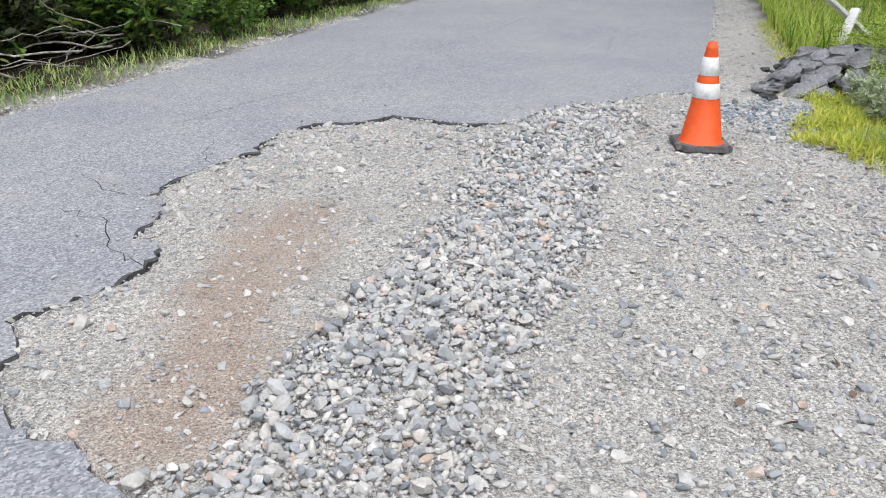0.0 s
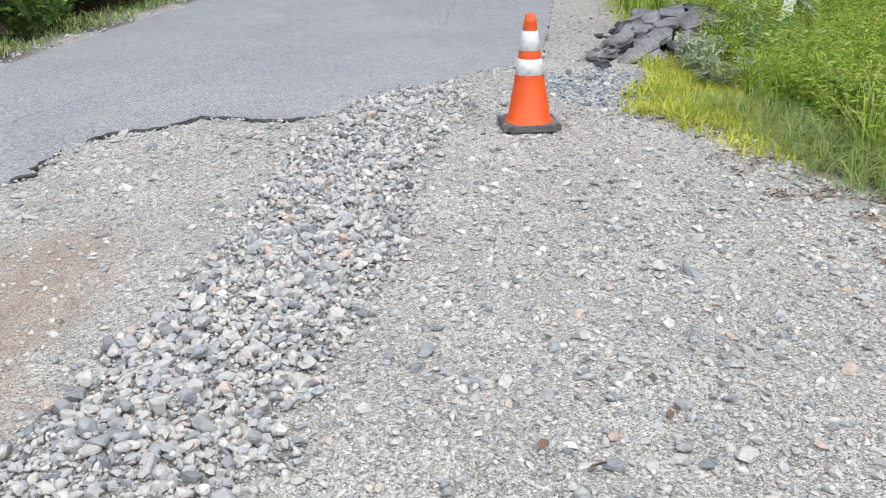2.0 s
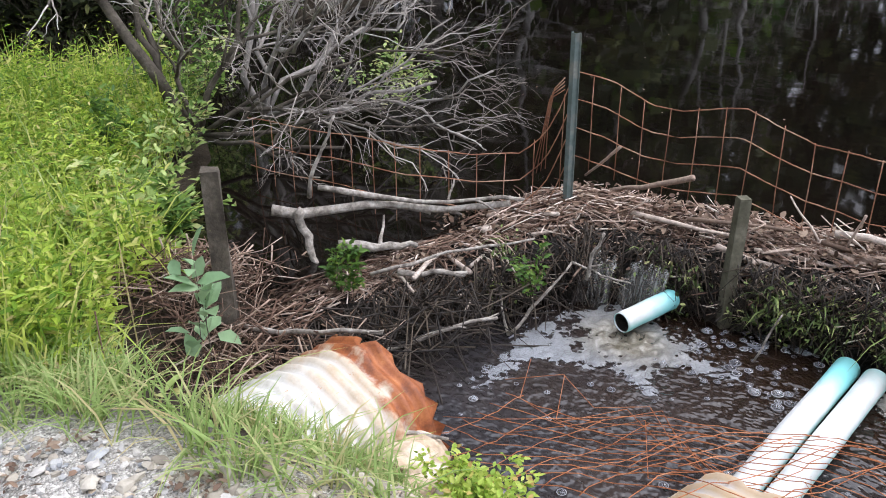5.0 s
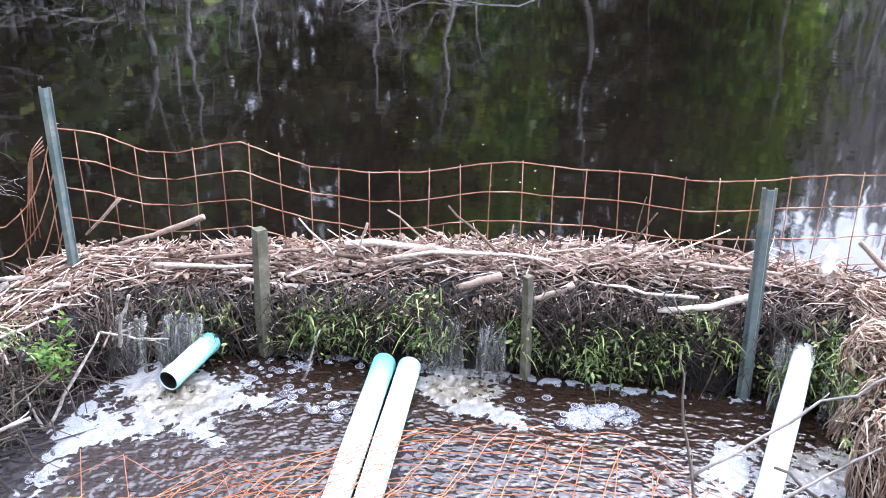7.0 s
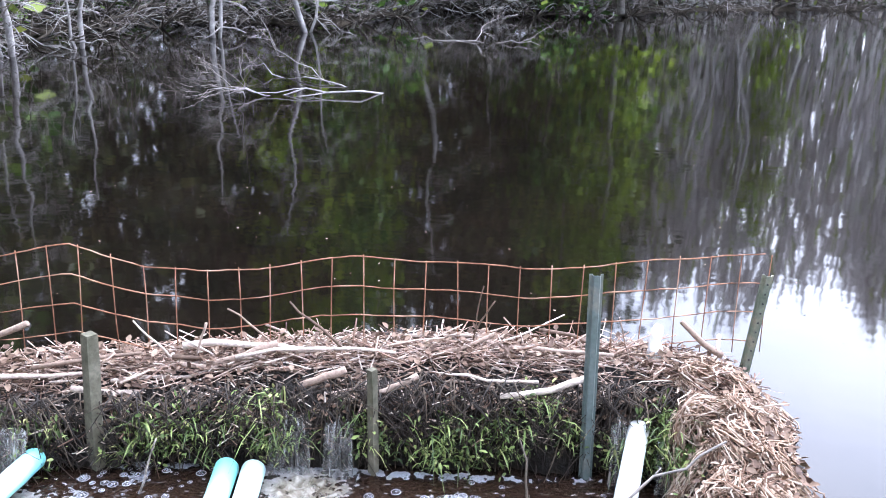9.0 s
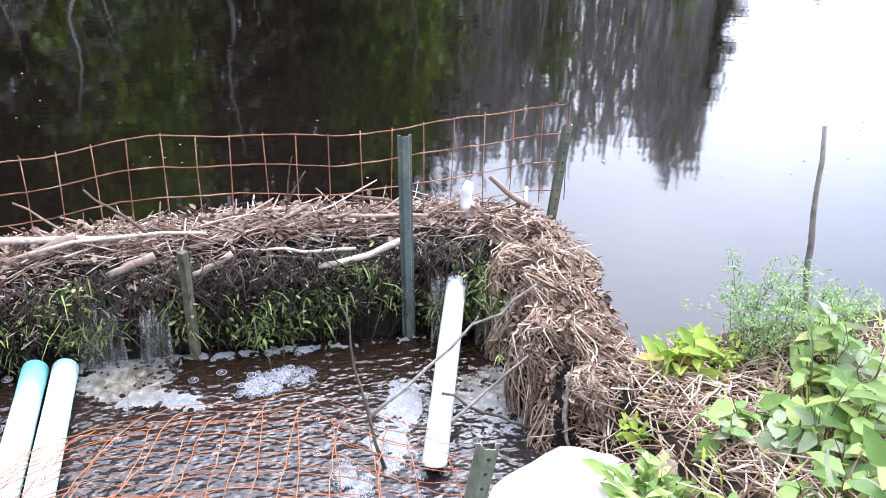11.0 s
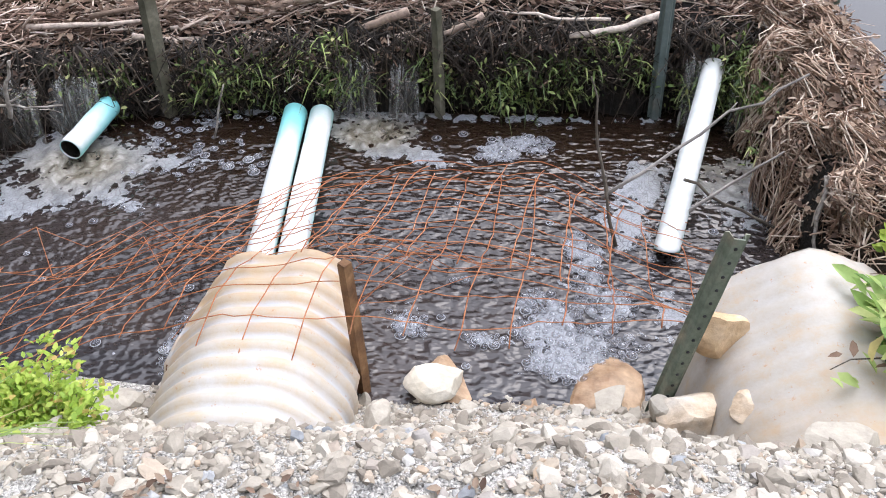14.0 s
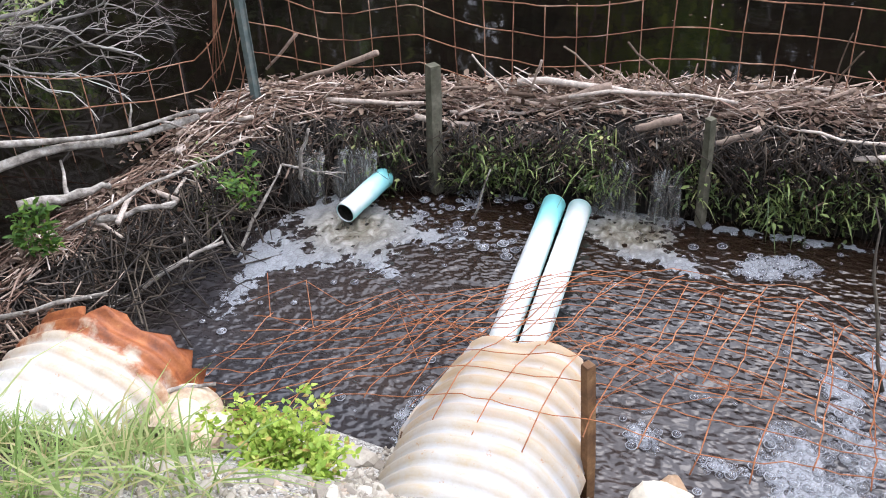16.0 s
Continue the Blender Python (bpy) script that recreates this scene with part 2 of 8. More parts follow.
def pipe_material(teal_from):
    """Green drain pipe bleached white except where it was covered (object z along the pipe)."""
    mat = bpy.data.materials.new("bleached_drain_pipe")
    nt, b = links(mat)
    c = coord(nt, "Object")
    s = nt.nodes.new("ShaderNodeSeparateXYZ")
    nt.links.new(c, s.inputs[0])
    a = nt.nodes.new("ShaderNodeMath")
    a.operation = "MULTIPLY_ADD"
    a.inputs[1].default_value = 0.15
    nt.links.new(tex(nt, "noise", 9, c, 4), a.inputs[0])
    nt.links.new(s.outputs[2], a.inputs[2])
    mr = nt.nodes.new("ShaderNodeMapRange")
    mr.inputs[1].default_value = teal_from
    mr.inputs[2].default_value = teal_from + 0.22
    nt.links.new(a.outputs[0], mr.inputs[0])
    white = ramp(nt, tex(nt, "noise", 14, c, 5), [(0.3, (0.53, 0.57, 0.55)), (0.6, (0.68, 0.70, 0.69))])
    g = nt.nodes.new("ShaderNodeNewGeometry")
    sn = nt.nodes.new("ShaderNodeSeparateXYZ")
    nt.links.new(g.outputs["Normal"], sn.inputs[0])
    side = nt.nodes.new("ShaderNodeMapRange")
    side.inputs[1].default_value = 0.35
    side.inputs[2].default_value = -0.25
    nt.links.new(sn.outputs[2], side.inputs[0])
    white = mixc(nt, side.outputs[0], white, (0.30, 0.62, 0.60))
    nt.links.new(mixc(nt, mr.outputs[0], white, (0.24, 0.66, 0.67)), b.inputs["Base Color"])
    b.inputs["Roughness"].default_value = 0.45
    return mat


def foam_material():
    """Packed bubbles: bright rims round darker wet cells of two sizes."""
    mat = bpy.data.materials.new("bubbly_foam")
    nt, b = links(mat)
    c = coord(nt, "World")

    def cells(scale):
        v = nt.nodes.new("ShaderNodeTexVoronoi")
        v.inputs["Scale"].default_value = scale
        nt.links.new(c, v.inputs["Vector"])
        return v
    big, small = cells(34), cells(90)
    def att(n):
        a = nt.nodes.new("ShaderNodeAttribute")
        a.attribute_name = n
        return a.outputs["Fac"]

    def math2(op, a, v):
        m = nt.nodes.new("ShaderNodeMath")
        m.operation = op
        for sock, val in ((m.inputs[0], a), (m.inputs[1], v)):
            if isinstance(val, (int, float)):
                sock.default_value = val
            else:
                nt.links.new(val, sock)
        return m.outputs[0]
    edge = nt.nodes.new("ShaderNodeTexVoronoi")
    edge.feature = "DISTANCE_TO_EDGE"
    edge.inputs["Scale"].default_value = 34
    nt.links.new(c, edge.inputs["Vector"])
    edge2 = nt.nodes.new("ShaderNodeTexVoronoi")
    edge2.feature = "DISTANCE_TO_EDGE"
    edge2.inputs["Scale"].default_value = 75
    nt.links.new(c, edge2.inputs["Vector"])
    rim = ramp(nt, edge.outputs["Distance"], [(0.02, (0.13, 0.135, 0.15)), (0.10, (0.38, 0.40, 0.43)), (0.3, (0.28, 0.30, 0.33)), (0.45, (0.48, 0.50, 0.53))])
    fine = ramp(nt, edge2.outputs["Distance"], [(0.02, (0.20, 0.21, 0.23)), (0.12, (0.43, 0.45, 0.48)), (0.4, (0.36, 0.38, 0.41))])
    pick = ramp(nt, tex(nt, "noise", 6, c, 3), [(0.42, (0, 0, 0)), (0.58, (1, 1, 1))])
    white = mixc(nt, pick, rim, fine)
    churned = tex(nt, "noise", 9, c, 6, 0.7)
    churned.node.inputs["Distortion"].default_value = 1.6
    cream = ramp(nt, churned, [(0.32, (0.05, 0.04, 0.026)), (0.5, (0.22, 0.195, 0.145)), (0.7, (0.55, 0.53, 0.47))])
    nt.links.new(mixc(nt, att("churn"), white, cream), b.inputs["Base Color"])
    b.inputs["Roughness"].default_value = 0.3
    # thin foam tears into a lace with the water showing through
    swirl = tex(nt, "noise", 6, c, 5, 0.6)
    swirl.node.inputs["Distortion"].default_value = 2.4
    lace = math2("MULTIPLY", swirl, 0.9)
    cell = math2("MULTIPLY", big.outputs["Distance"], 0.45)
    fac = math2("ADD", math2("ADD", lace, cell), math2("MULTIPLY", att("thick"), 0.75))
    cover = nt.nodes.new("ShaderNodeMapRange")
    cover.inputs[1].default_value = 0.98
    cover.inputs[2].default_value = 1.10
    cover.inputs[4].default_value = 0.66
    nt.links.new(fac, cover.inputs[0])
    clear = nt.nodes.new("ShaderNodeBsdfTransparent")
    mix = nt.nodes.new("ShaderNodeMixShader")
    nt.links.new(cover.outputs[0], mix.inputs[0])
    nt.links.new(clear.outputs[0], mix.inputs[1])
    nt.links.new(b.outputs[0], mix.inputs[2])
    nt.links.new(mix.outputs[0], nt.nodes["Material Output"].inputs[0])
    n = bump(nt, b, big.outputs["Distance"], 0.5, -0.010)
    bump(nt, b, small.outputs["Distance"], 0.3, -0.004, n)
    return mat


def fall_material():
    """A thin sheet of falling water torn into upright streaks."""
    mat = bpy.data.materials.new("falling_water")
    nt, b = links(mat)
    m = nt.nodes.new("ShaderNodeMapping")
    m.inputs["Scale"].default_value = (1, 0.3, 0.09)
    nt.links.new(coord(nt, "World"), m.inputs[0])
    s = tex(nt, "noise", 55, m.outputs[0], 6, 0.7)
    nt.links.new(ramp(nt, s, [(0.35, (0.34, 0.33, 0.29)), (0.65, (0.66, 0.66, 0.63))]), b.inputs["Base Color"])
    b.inputs["Roughness"].default_value = 0.2
    bump(nt, b, s, 0.5, 0.01)
    clear = nt.nodes.new("ShaderNodeBsdfTransparent")
    mix = nt.nodes.new("ShaderNodeMixShader")
    nt.links.new(ramp(nt, s, [(0.36, (0.02,) * 3), (0.68, (0.5,) * 3)]), mix.inputs[0])
    nt.links.new(clear.outputs[0], mix.inputs[1])
    nt.links.new(b.outputs[0], mix.inputs[2])
    nt.links.new(mix.outputs[0], nt.nodes["Material Output"].inputs[0])
    return mat


M = {}
M["ground"] = ground_material()
M["asphalt"] = asphalt_material()
M["asphalt_edge"] = varied("broken_asphalt", [(0, (0.04, 0.04, 0.042)), (1, (0.12, 0.12, 0.125))], 60, 0.5, 0.8, 90, 0.8, 0.01)
M["crack"] = varied("crack_fill", [(0, (0.025, 0.025, 0.027)), (1, (0.06, 0.06, 0.062))], 60, 0.5, 0.95, 90, 0.5, 0.004)
M["slab"] = varied("old_asphalt_slab", [(0.25, (0.11, 0.11, 0.115)), (0.5, (0.22, 0.22, 0.225)), (0.75, (0.33, 0.33, 0.335))], 45, 0.5, 0.9, 60, 0.6, 0.012, per=6)
M["stone"] = varied("gravel_stone", [(0, (0.19, 0.20, 0.21)), (0.12, (0.31, 0.32, 0.327)), (0.42, (0.42, 0.42, 0.408)), (0.72, (0.475, 0.45, 0.41)), (0.94, (0.58, 0.56, 0.53)), (1.0, (0.46, 0.35, 0.28))], 45, 0.3, 0.85, 90, 0.4, 0.004)
M["single_stone"] = varied("loose_stone", [(0, (0.20, 0.215, 0.23)), (0.25, (0.36, 0.37, 0.37)), (0.6, (0.52, 0.49, 0.44)), (0.85, (0.60, 0.585, 0.55)), (1.0, (0.46, 0.35, 0.27))], 40, 0.35, 0.85, 90, 0.4, 0.004, per="object")
M["blue_stone"] = varied("crushed_blue_stone", [(0, (0.16, 0.19, 0.22)), (0.6, (0.30, 0.33, 0.36)), (1, (0.45, 0.46, 0.46))], 45, 0.3, 0.85, 90, 0.4, 0.004)
M["white_stone"] = varied("pale_bank_stone", [(0, (0.21, 0.18, 0.145)), (0.3, (0.33, 0.295, 0.24)), (0.6, (0.42, 0.38, 0.315)), (0.85, (0.51, 0.47, 0.40)), (0.93, (0.40, 0.305, 0.215)), (1, (0.34, 0.325, 0.305))], 30, 0.25, 0.85, 80, 0.4, 0.006)
M["rock"] = varied("tan_fieldstone", [(0.3, (0.42, 0.30, 0.19)), (0.5, (0.58, 0.47, 0.35)), (0.7, (0.68, 0.62, 0.53))], 25, 0.35, 0.85, 45, 0.5, 0.01, per=9)
M["cream_rock"] = varied("cream_flat_stone", [(0.3, (0.50, 0.44, 0.34)), (0.5, (0.62, 0.57, 0.47)), (0.7, (0.70, 0.66, 0.57))], 25, 0.3, 0.85, 45, 0.4, 0.008, per=9)
M["tan_rock"] = varied("tan_sandstone", [(0.3, (0.42, 0.27, 0.15)), (0.5, (0.55, 0.39, 0.23)), (0.7, (0.64, 0.49, 0.33))], 25, 0.3, 0.85, 45, 0.5, 0.01, per=9)
M["wet_rock"] = varied("wet_rusty_rock", [(0.3, (0.24, 0.14, 0.075)), (0.6, (0.46, 0.32, 0.20))], 25, 0.35, 0.35, 45, 0.5, 0.01, per=9)
M["grass"] = varied("meadow_grass", [(0, (0.12, 0.24, 0.035)), (0.3, (0.30, 0.44, 0.065)), (0.7, (0.54, 0.65, 0.12)), (1, (0.70, 0.66, 0.26))], 20, 0.2, 0.55, 0, 0, trans=0.55)
M["weed_leaf"] = varied("yellow_green_weed", [(0, (0.09, 0.19, 0.02)), (0.3, (0.22, 0.37, 0.04)), (0.7, (0.42, 0.55, 0.07)), (0.95, (0.60, 0.64, 0.15)), (1, (0.58, 0.46, 0.24))], 20, 0.2, 0.5, 0, 0, trans=0.4)
M["sedge"] = varied("verge_sedge", [(0, (0.20, 0.31, 0.08)), (0.5, (0.33, 0.44, 0.15)), (0.85, (0.47, 0.50, 0.22)), (1, (0.54, 0.44, 0.24))], 20, 0.2, 0.6, 0, 0, trans=0.45)
M["yellow_grass"] = varied("yellow_verge_grass", [(0, (0.34, 0.44, 0.06)), (0.5, (0.56, 0.60, 0.08)), (1, (0.70, 0.65, 0.18))], 20, 0.2, 0.6, 0, 0, trans=0.35)
M["leaf"] = varied("shrub_leaf", [(0, (0.05, 0.12, 0.025)), (0.5, (0.10, 0.20, 0.035)), (0.9, (0.19, 0.30, 0.05)), (1, (0.30, 0.34, 0.07))], 25, 0.25, 0.5, 0, 0, trans=0.3)
M["bright_leaf"] = varied("sunlit_leaf", [(0, (0.13, 0.25, 0.06)), (0.35, (0.30, 0.43, 0.12)), (0.7, (0.46, 0.56, 0.20)), (0.93, (0.60, 0.62, 0.27)), (1, (0.52, 0.40, 0.16))], 25, 0.2, 0.45, 0, 0, trans=0.35)
M["yellow_leaf"] = varied("yellow_green_leaf", [(0, (0.22, 0.36, 0.05)), (0.5, (0.42, 0.56, 0.09)), (0.88, (0.58, 0.66, 0.16)), (1, (0.50, 0.34, 0.12))], 25, 0.2, 0.5, 0, 0, trans=0.4)
M["broad_leaf"] = varied("broad_green_leaf", [(0, (0.12, 0.22, 0.06)), (0.5, (0.27, 0.40, 0.11)), (0.9, (0.44, 0.53, 0.17)), (1, (0.55, 0.46, 0.22))], 25, 0.25, 0.42, 0, 0, trans=0.35)
M["pale_leaf"] = varied("pale_leaf_underside", [(0, (0.28, 0.35, 0.20)), (0.6, (0.40, 0.46, 0.29)), (1, (0.52, 0.54, 0.38))], 25, 0.2, 0.5, 0, 0, trans=0.35)
M["feather_leaf"] = varied("feathery_leaf", [(0, (0.16, 0.30, 0.12)), (0.5, (0.30, 0.45, 0.18)), (1, (0.48, 0.58, 0.24))], 25, 0.2, 0.5, 0, 0, trans=0.4)
M["green_stem"] = varied("green_brown_stem", [(0.3, (0.14, 0.15, 0.06)), (0.7, (0.26, 0.22, 0.12))], 40, 0.3, 0.7, 0, 0, per=9)
M["dusty_leaf"] = varied("blue_green_leaf", [(0, (0.20, 0.33, 0.17)), (1, (0.34, 0.48, 0.27))], 25, 0.2, 0.5, 0, 0, trans=0.3)
M["dark_leaf"] = varied("forest_leaf", [(0, (0.04, 0.05, 0.03)), (0.6, (0.075, 0.095, 0.045)), (0.92, (0.13, 0.155, 0.06)), (1, (0.26, 0.28, 0.09))], 25, 0.25, 0.6, 0, 0, trans=0.4)
M["lime_leaf"] = varied("lime_leaf", [(0, (0.16, 0.26, 0.03)), (1, (0.34, 0.44, 0.05))], 25, 0.25, 0.6, 0, 0, trans=0.3)
M["dam_grass"] = varied("dam_plants", [(0, (0.05, 0.08, 0.03)), (0.5, (0.14, 0.20, 0.06)), (0.85, (0.29, 0.36, 0.12)), (1, (0.44, 0.43, 0.19))], 25, 0.25, 0.55, 0, 0, trans=0.25)
M["twig"] = varied("dead_twig", [(0, (0.13, 0.11, 0.095)), (0.5, (0.29, 0.255, 0.225)), (0.85, (0.46, 0.42, 0.38)), (1, (0.58, 0.55, 0.51))], 60, 0.4, 0.85, 120, 0.3, 0.002)
M["stick"] = varied("peeled_stick", [(0, (0.07, 0.04, 0.028)), (0.3, (0.24, 0.15, 0.11)), (0.6, (0.48, 0.345, 0.27)), (0.85, (0.66, 0.53, 0.445)), (1, (0.78, 0.70, 0.62))], 70, 0.4, 0.8, 90, 0.4, 0.003)
M["stick_one"] = varied("peeled_branch", [(0, (0.13, 0.085, 0.06)), (0.5, (0.38, 0.285, 0.225)), (1, (0.64, 0.55, 0.475))], 45, 0.6, 0.85, 70, 0.8, 0.006, per="object")
M["red_twig"] = varied("reddish_brush", [(0, (0.04, 0.024, 0.017)), (0.4, (0.14, 0.083, 0.058)), (0.75, (0.27, 0.18, 0.13)), (1, (0.48, 0.38, 0.31))], 70, 0.4, 0.85, 90, 0.3, 0.003)
M["silver"] = varied("silvered_wood", [(0.3, (0.13, 0.11, 0.095)), (0.5, (0.33, 0.295, 0.255)), (0.72, (0.52, 0.485, 0.44))], 45, 0.6, 0.85, 70, 0.9, 0.008, per=22)
M["bark"] = varied("dark_bark", [(0.3, (0.045, 0.037, 0.028)), (0.55, (0.10, 0.085, 0.066)), (0.75, (0.20, 0.175, 0.14))], 50, 0.5, 0.9, 40, 0.8, 0.01, per=6)
M["grey_bark"] = varied("grey_bark", [(0.3, (0.20, 0.18, 0.16)), (0.7, (0.42, 0.39, 0.36))], 20, 0.5, 0.9, 30, 0.8, 0.01, per=4)
M["pale_bark"] = varied("bleached_bark", [(0.3, (0.26, 0.24, 0.23)), (0.55, (0.42, 0.40, 0.38)), (0.7, (0.55, 0.53, 0.50))], 20, 0.4, 0.9, 30, 0.8, 0.01, per=4)
# leafless grey stems, lightened so the colour carries the distant haze
M["thicket"] = varied("leafless_thicket", [(0, (0.34, 0.315, 0.305)), (0.5, (0.47, 0.44, 0.43)), (0.88, (0.60, 0.575, 0.56)), (0.94, (0.22, 0.27, 0.09)), (1, (0.34, 0.40, 0.12))], 3, 0.3, 0.9, 0, 0, trans=0.5)
# wet mud, taken near black to carry the dam face's shade
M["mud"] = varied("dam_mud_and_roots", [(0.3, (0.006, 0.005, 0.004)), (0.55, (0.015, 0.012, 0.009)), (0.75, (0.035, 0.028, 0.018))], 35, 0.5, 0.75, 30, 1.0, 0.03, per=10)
M["post"] = varied("green_painted_post", [(0.3, (0.10, 0.13, 0.095)), (0.5, (0.17, 0.20, 0.15)), (0.7, (0.29, 0.26, 0.19))], 40, 0.4, 0.55, 60, 0.3, 0.003, per=8)
M["teal_post"] = varied("blue_green_post", [(0.3, (0.09, 0.125, 0.115)), (0.55, (0.14, 0.175, 0.165)), (0.72, (0.24, 0.235, 0.20))], 40, 0.3, 0.5, 60, 0.3, 0.003, per=8)
M["old_post"] = varied("mossy_old_post", [(0.3, (0.07, 0.07, 0.045)), (0.6, (0.15, 0.14, 0.10)), (0.75, (0.22, 0.20, 0.15))], 40, 0.4, 0.85, 50, 0.6, 0.006, per=9)
M["rust_post"] = varied("rusted_post", [(0.3, (0.10, 0.05, 0.025)), (0.6, (0.24, 0.13, 0.06)), (0.75, (0.34, 0.22, 0.12))], 40, 0.4, 0.8, 60, 0.5, 0.004, per=12)
M["rust"] = varied("rusty_wire", [(0.3, (0.16, 0.07, 0.04)), (0.5, (0.32, 0.15, 0.085)), (0.7, (0.44, 0.29, 0.20))], 60, 0.4, 0.8, 120, 0.3, 0.002, per=7)
M["mesh_rust"] = varied("orange_rusty_wire", [(0.3, (0.25, 0.08, 0.033)), (0.55, (0.44, 0.16, 0.065)), (0.75, (0.54, 0.27, 0.15))], 60, 0.4, 0.8, 120, 0.3, 0.002, per=7)
M["orange"] = varied("orange_cone_plastic", [(0.3, (0.72, 0.085, 0.018)), (0.6, (0.82, 0.12, 0.028)), (0.8, (0.66, 0.10, 0.03))], 30, 0.12, 0.5, 40, 0.1, 0.002, per=5)
M["collar"] = varied("white_reflective_collar", [(0.3, (0.62, 0.62, 0.61)), (0.55, (0.76, 0.76, 0.75)), (0.8, (0.55, 0.54, 0.52))], 30, 0.2, 0.35, 200, 0.1, 0.001, per=16)
M["rubber"] = varied("black_rubber_base", [(0.3, (0.06, 0.06, 0.06)), (0.55, (0.14, 0.135, 0.13)), (0.7, (0.24, 0.23, 0.215))], 40, 0.4, 0.8, 60, 0.3, 0.003, per=12)
M["white_paint"] = varied("worn_white_paint", [(0.3, (0.62, 0.61, 0.58)), (0.6, (0.78, 0.77, 0.75)), (0.78, (0.45, 0.42, 0.38))], 30, 0.2, 0.6, 50, 0.2, 0.003, per=10)
M["foam"] = foam_material()
M["bubble"] = varied("water_bubble", [(0, (0.16, 0.16, 0.175)), (0.6, (0.28, 0.28, 0.31)), (1, (0.48, 0.49, 0.52))], 80, 0.3, 0.3, 0, 0, spec=0.3)
M["fall"] = fall_material()


def bubble_skin():
    """A thin wet film, mostly clear, with a sharp sheen."""
    mat = bpy.data.materials.new("bubble_skin")
    nt, b = links(mat)
    nt.links.new(ramp(nt, island(nt), [(0, (0.14, 0.145, 0.165)), (0.6, (0.27, 0.28, 0.31)), (1, (0.48, 0.50, 0.53))]), b.inputs["Base Color"])
    b.inputs["Roughness"].default_value = 0.12
    b.inputs["Specular IOR Level"].default_value = 0.9
    clear = nt.nodes.new("ShaderNodeBsdfTransparent")
    mix = nt.nodes.new("ShaderNodeMixShader")
    mix.inputs[0].default_value = 0.36
    nt.links.new(clear.outputs[0], mix.inputs[1])
    nt.links.new(b.outputs[0], mix.inputs[2])
    nt.links.new(mix.outputs[0], nt.nodes["Material Output"].inputs[0])
    return mat


M["bubble_skin"] = bubble_skin()
M["reed"] = varied("dry_tan_reed", [(0, (0.13, 0.075, 0.05)), (0.35, (0.34, 0.225, 0.155)), (0.75, (0.57, 0.44, 0.335)), (1, (0.74, 0.64, 0.53))], 60, 0.3, 0.8, 0, 0)
# wet twigs with the shade of the dam face put into the tone
M["wet_shaded_twig"] = varied("wet_shade_black_twig", [(0, (0.015, 0.012, 0.010)), (0.7, (0.045, 0.034, 0.026)), (1, (0.11, 0.085, 0.06))], 70, 0.4, 0.6, 0, 0)
M["pond"] = water_material("still_pond_water", ((0.0035, 0.0028, 0.0022), (0.0065, 0.0045, 0.0033)), 0.045, 4, 0.09, 0.01)
M["pool"] = water_material("stirred_brown_water", ((0.030, 0.030, 0.034), (0.048, 0.037, 0.033)), 0.09, 18, 0.62, 0.034, (0.019, 0.011, 0.007))
M["pool"].node_tree.nodes["Principled BSDF"].inputs["Specular IOR Level"].default_value = 1.0
M["leaf_litter"] = varied("fallen_leaf", [(0, (0.07, 0.042, 0.03)), (0.6, (0.18, 0.115, 0.078)), (1, (0.28, 0.21, 0.15))], 40, 0.3, 0.7, 0, 0)


# ---------- mesh helpers ----------
def mesh(name, verts, faces, mat=None, smooth=True):
    me = bpy.data.meshes.new(name)
    if isinstance(faces, np.ndarray):
        k = faces.shape[1]
        me.vertices.add(len(verts))
        me.vertices.foreach_set("co", np.asarray(verts, np.float32).ravel())
        me.loops.add(faces.size)
        me.loops.foreach_set("vertex_index", faces.astype(np.int32).ravel())
        me.polygons.add(len(faces))
        me.polygons.foreach_set("loop_start", np.arange(0, faces.size, k, dtype=np.int32))
        me.update(calc_edges=True)
        me.validate()
    else:
        me.from_pydata([tuple(v) for v in verts], [], faces)
        me.update()
    me.polygons.foreach_set("use_smooth", np.full(len(me.polygons), smooth))
    if mat:
        me.materials.append(mat)
    return me


def part(name, data, material, parent=None, label=""):
    """One mesh object, from a bmesh or (vertices, faces), under its thing or part."""
    if isinstance(data, bmesh.types.BMesh):
        me = bpy.data.meshes.new(name)
        data.normal_update()
        data.to_mesh(me)
        data.free()
        me.materials.append(material)
    else:
        me = mesh(name, data[0], data[1], material, *data[2:])
    ob = new(name, me)
    if parent is not None:
        ob.parent = parent
    if label:
        ob["label"] = label
    return ob


def thing(name, label, category, at=(0, 0, 0), group="", kind=""):
    return tagged(place(new(name), at), label, category, group, kind)


def place(ob, at):
    ob.location = at
    return ob


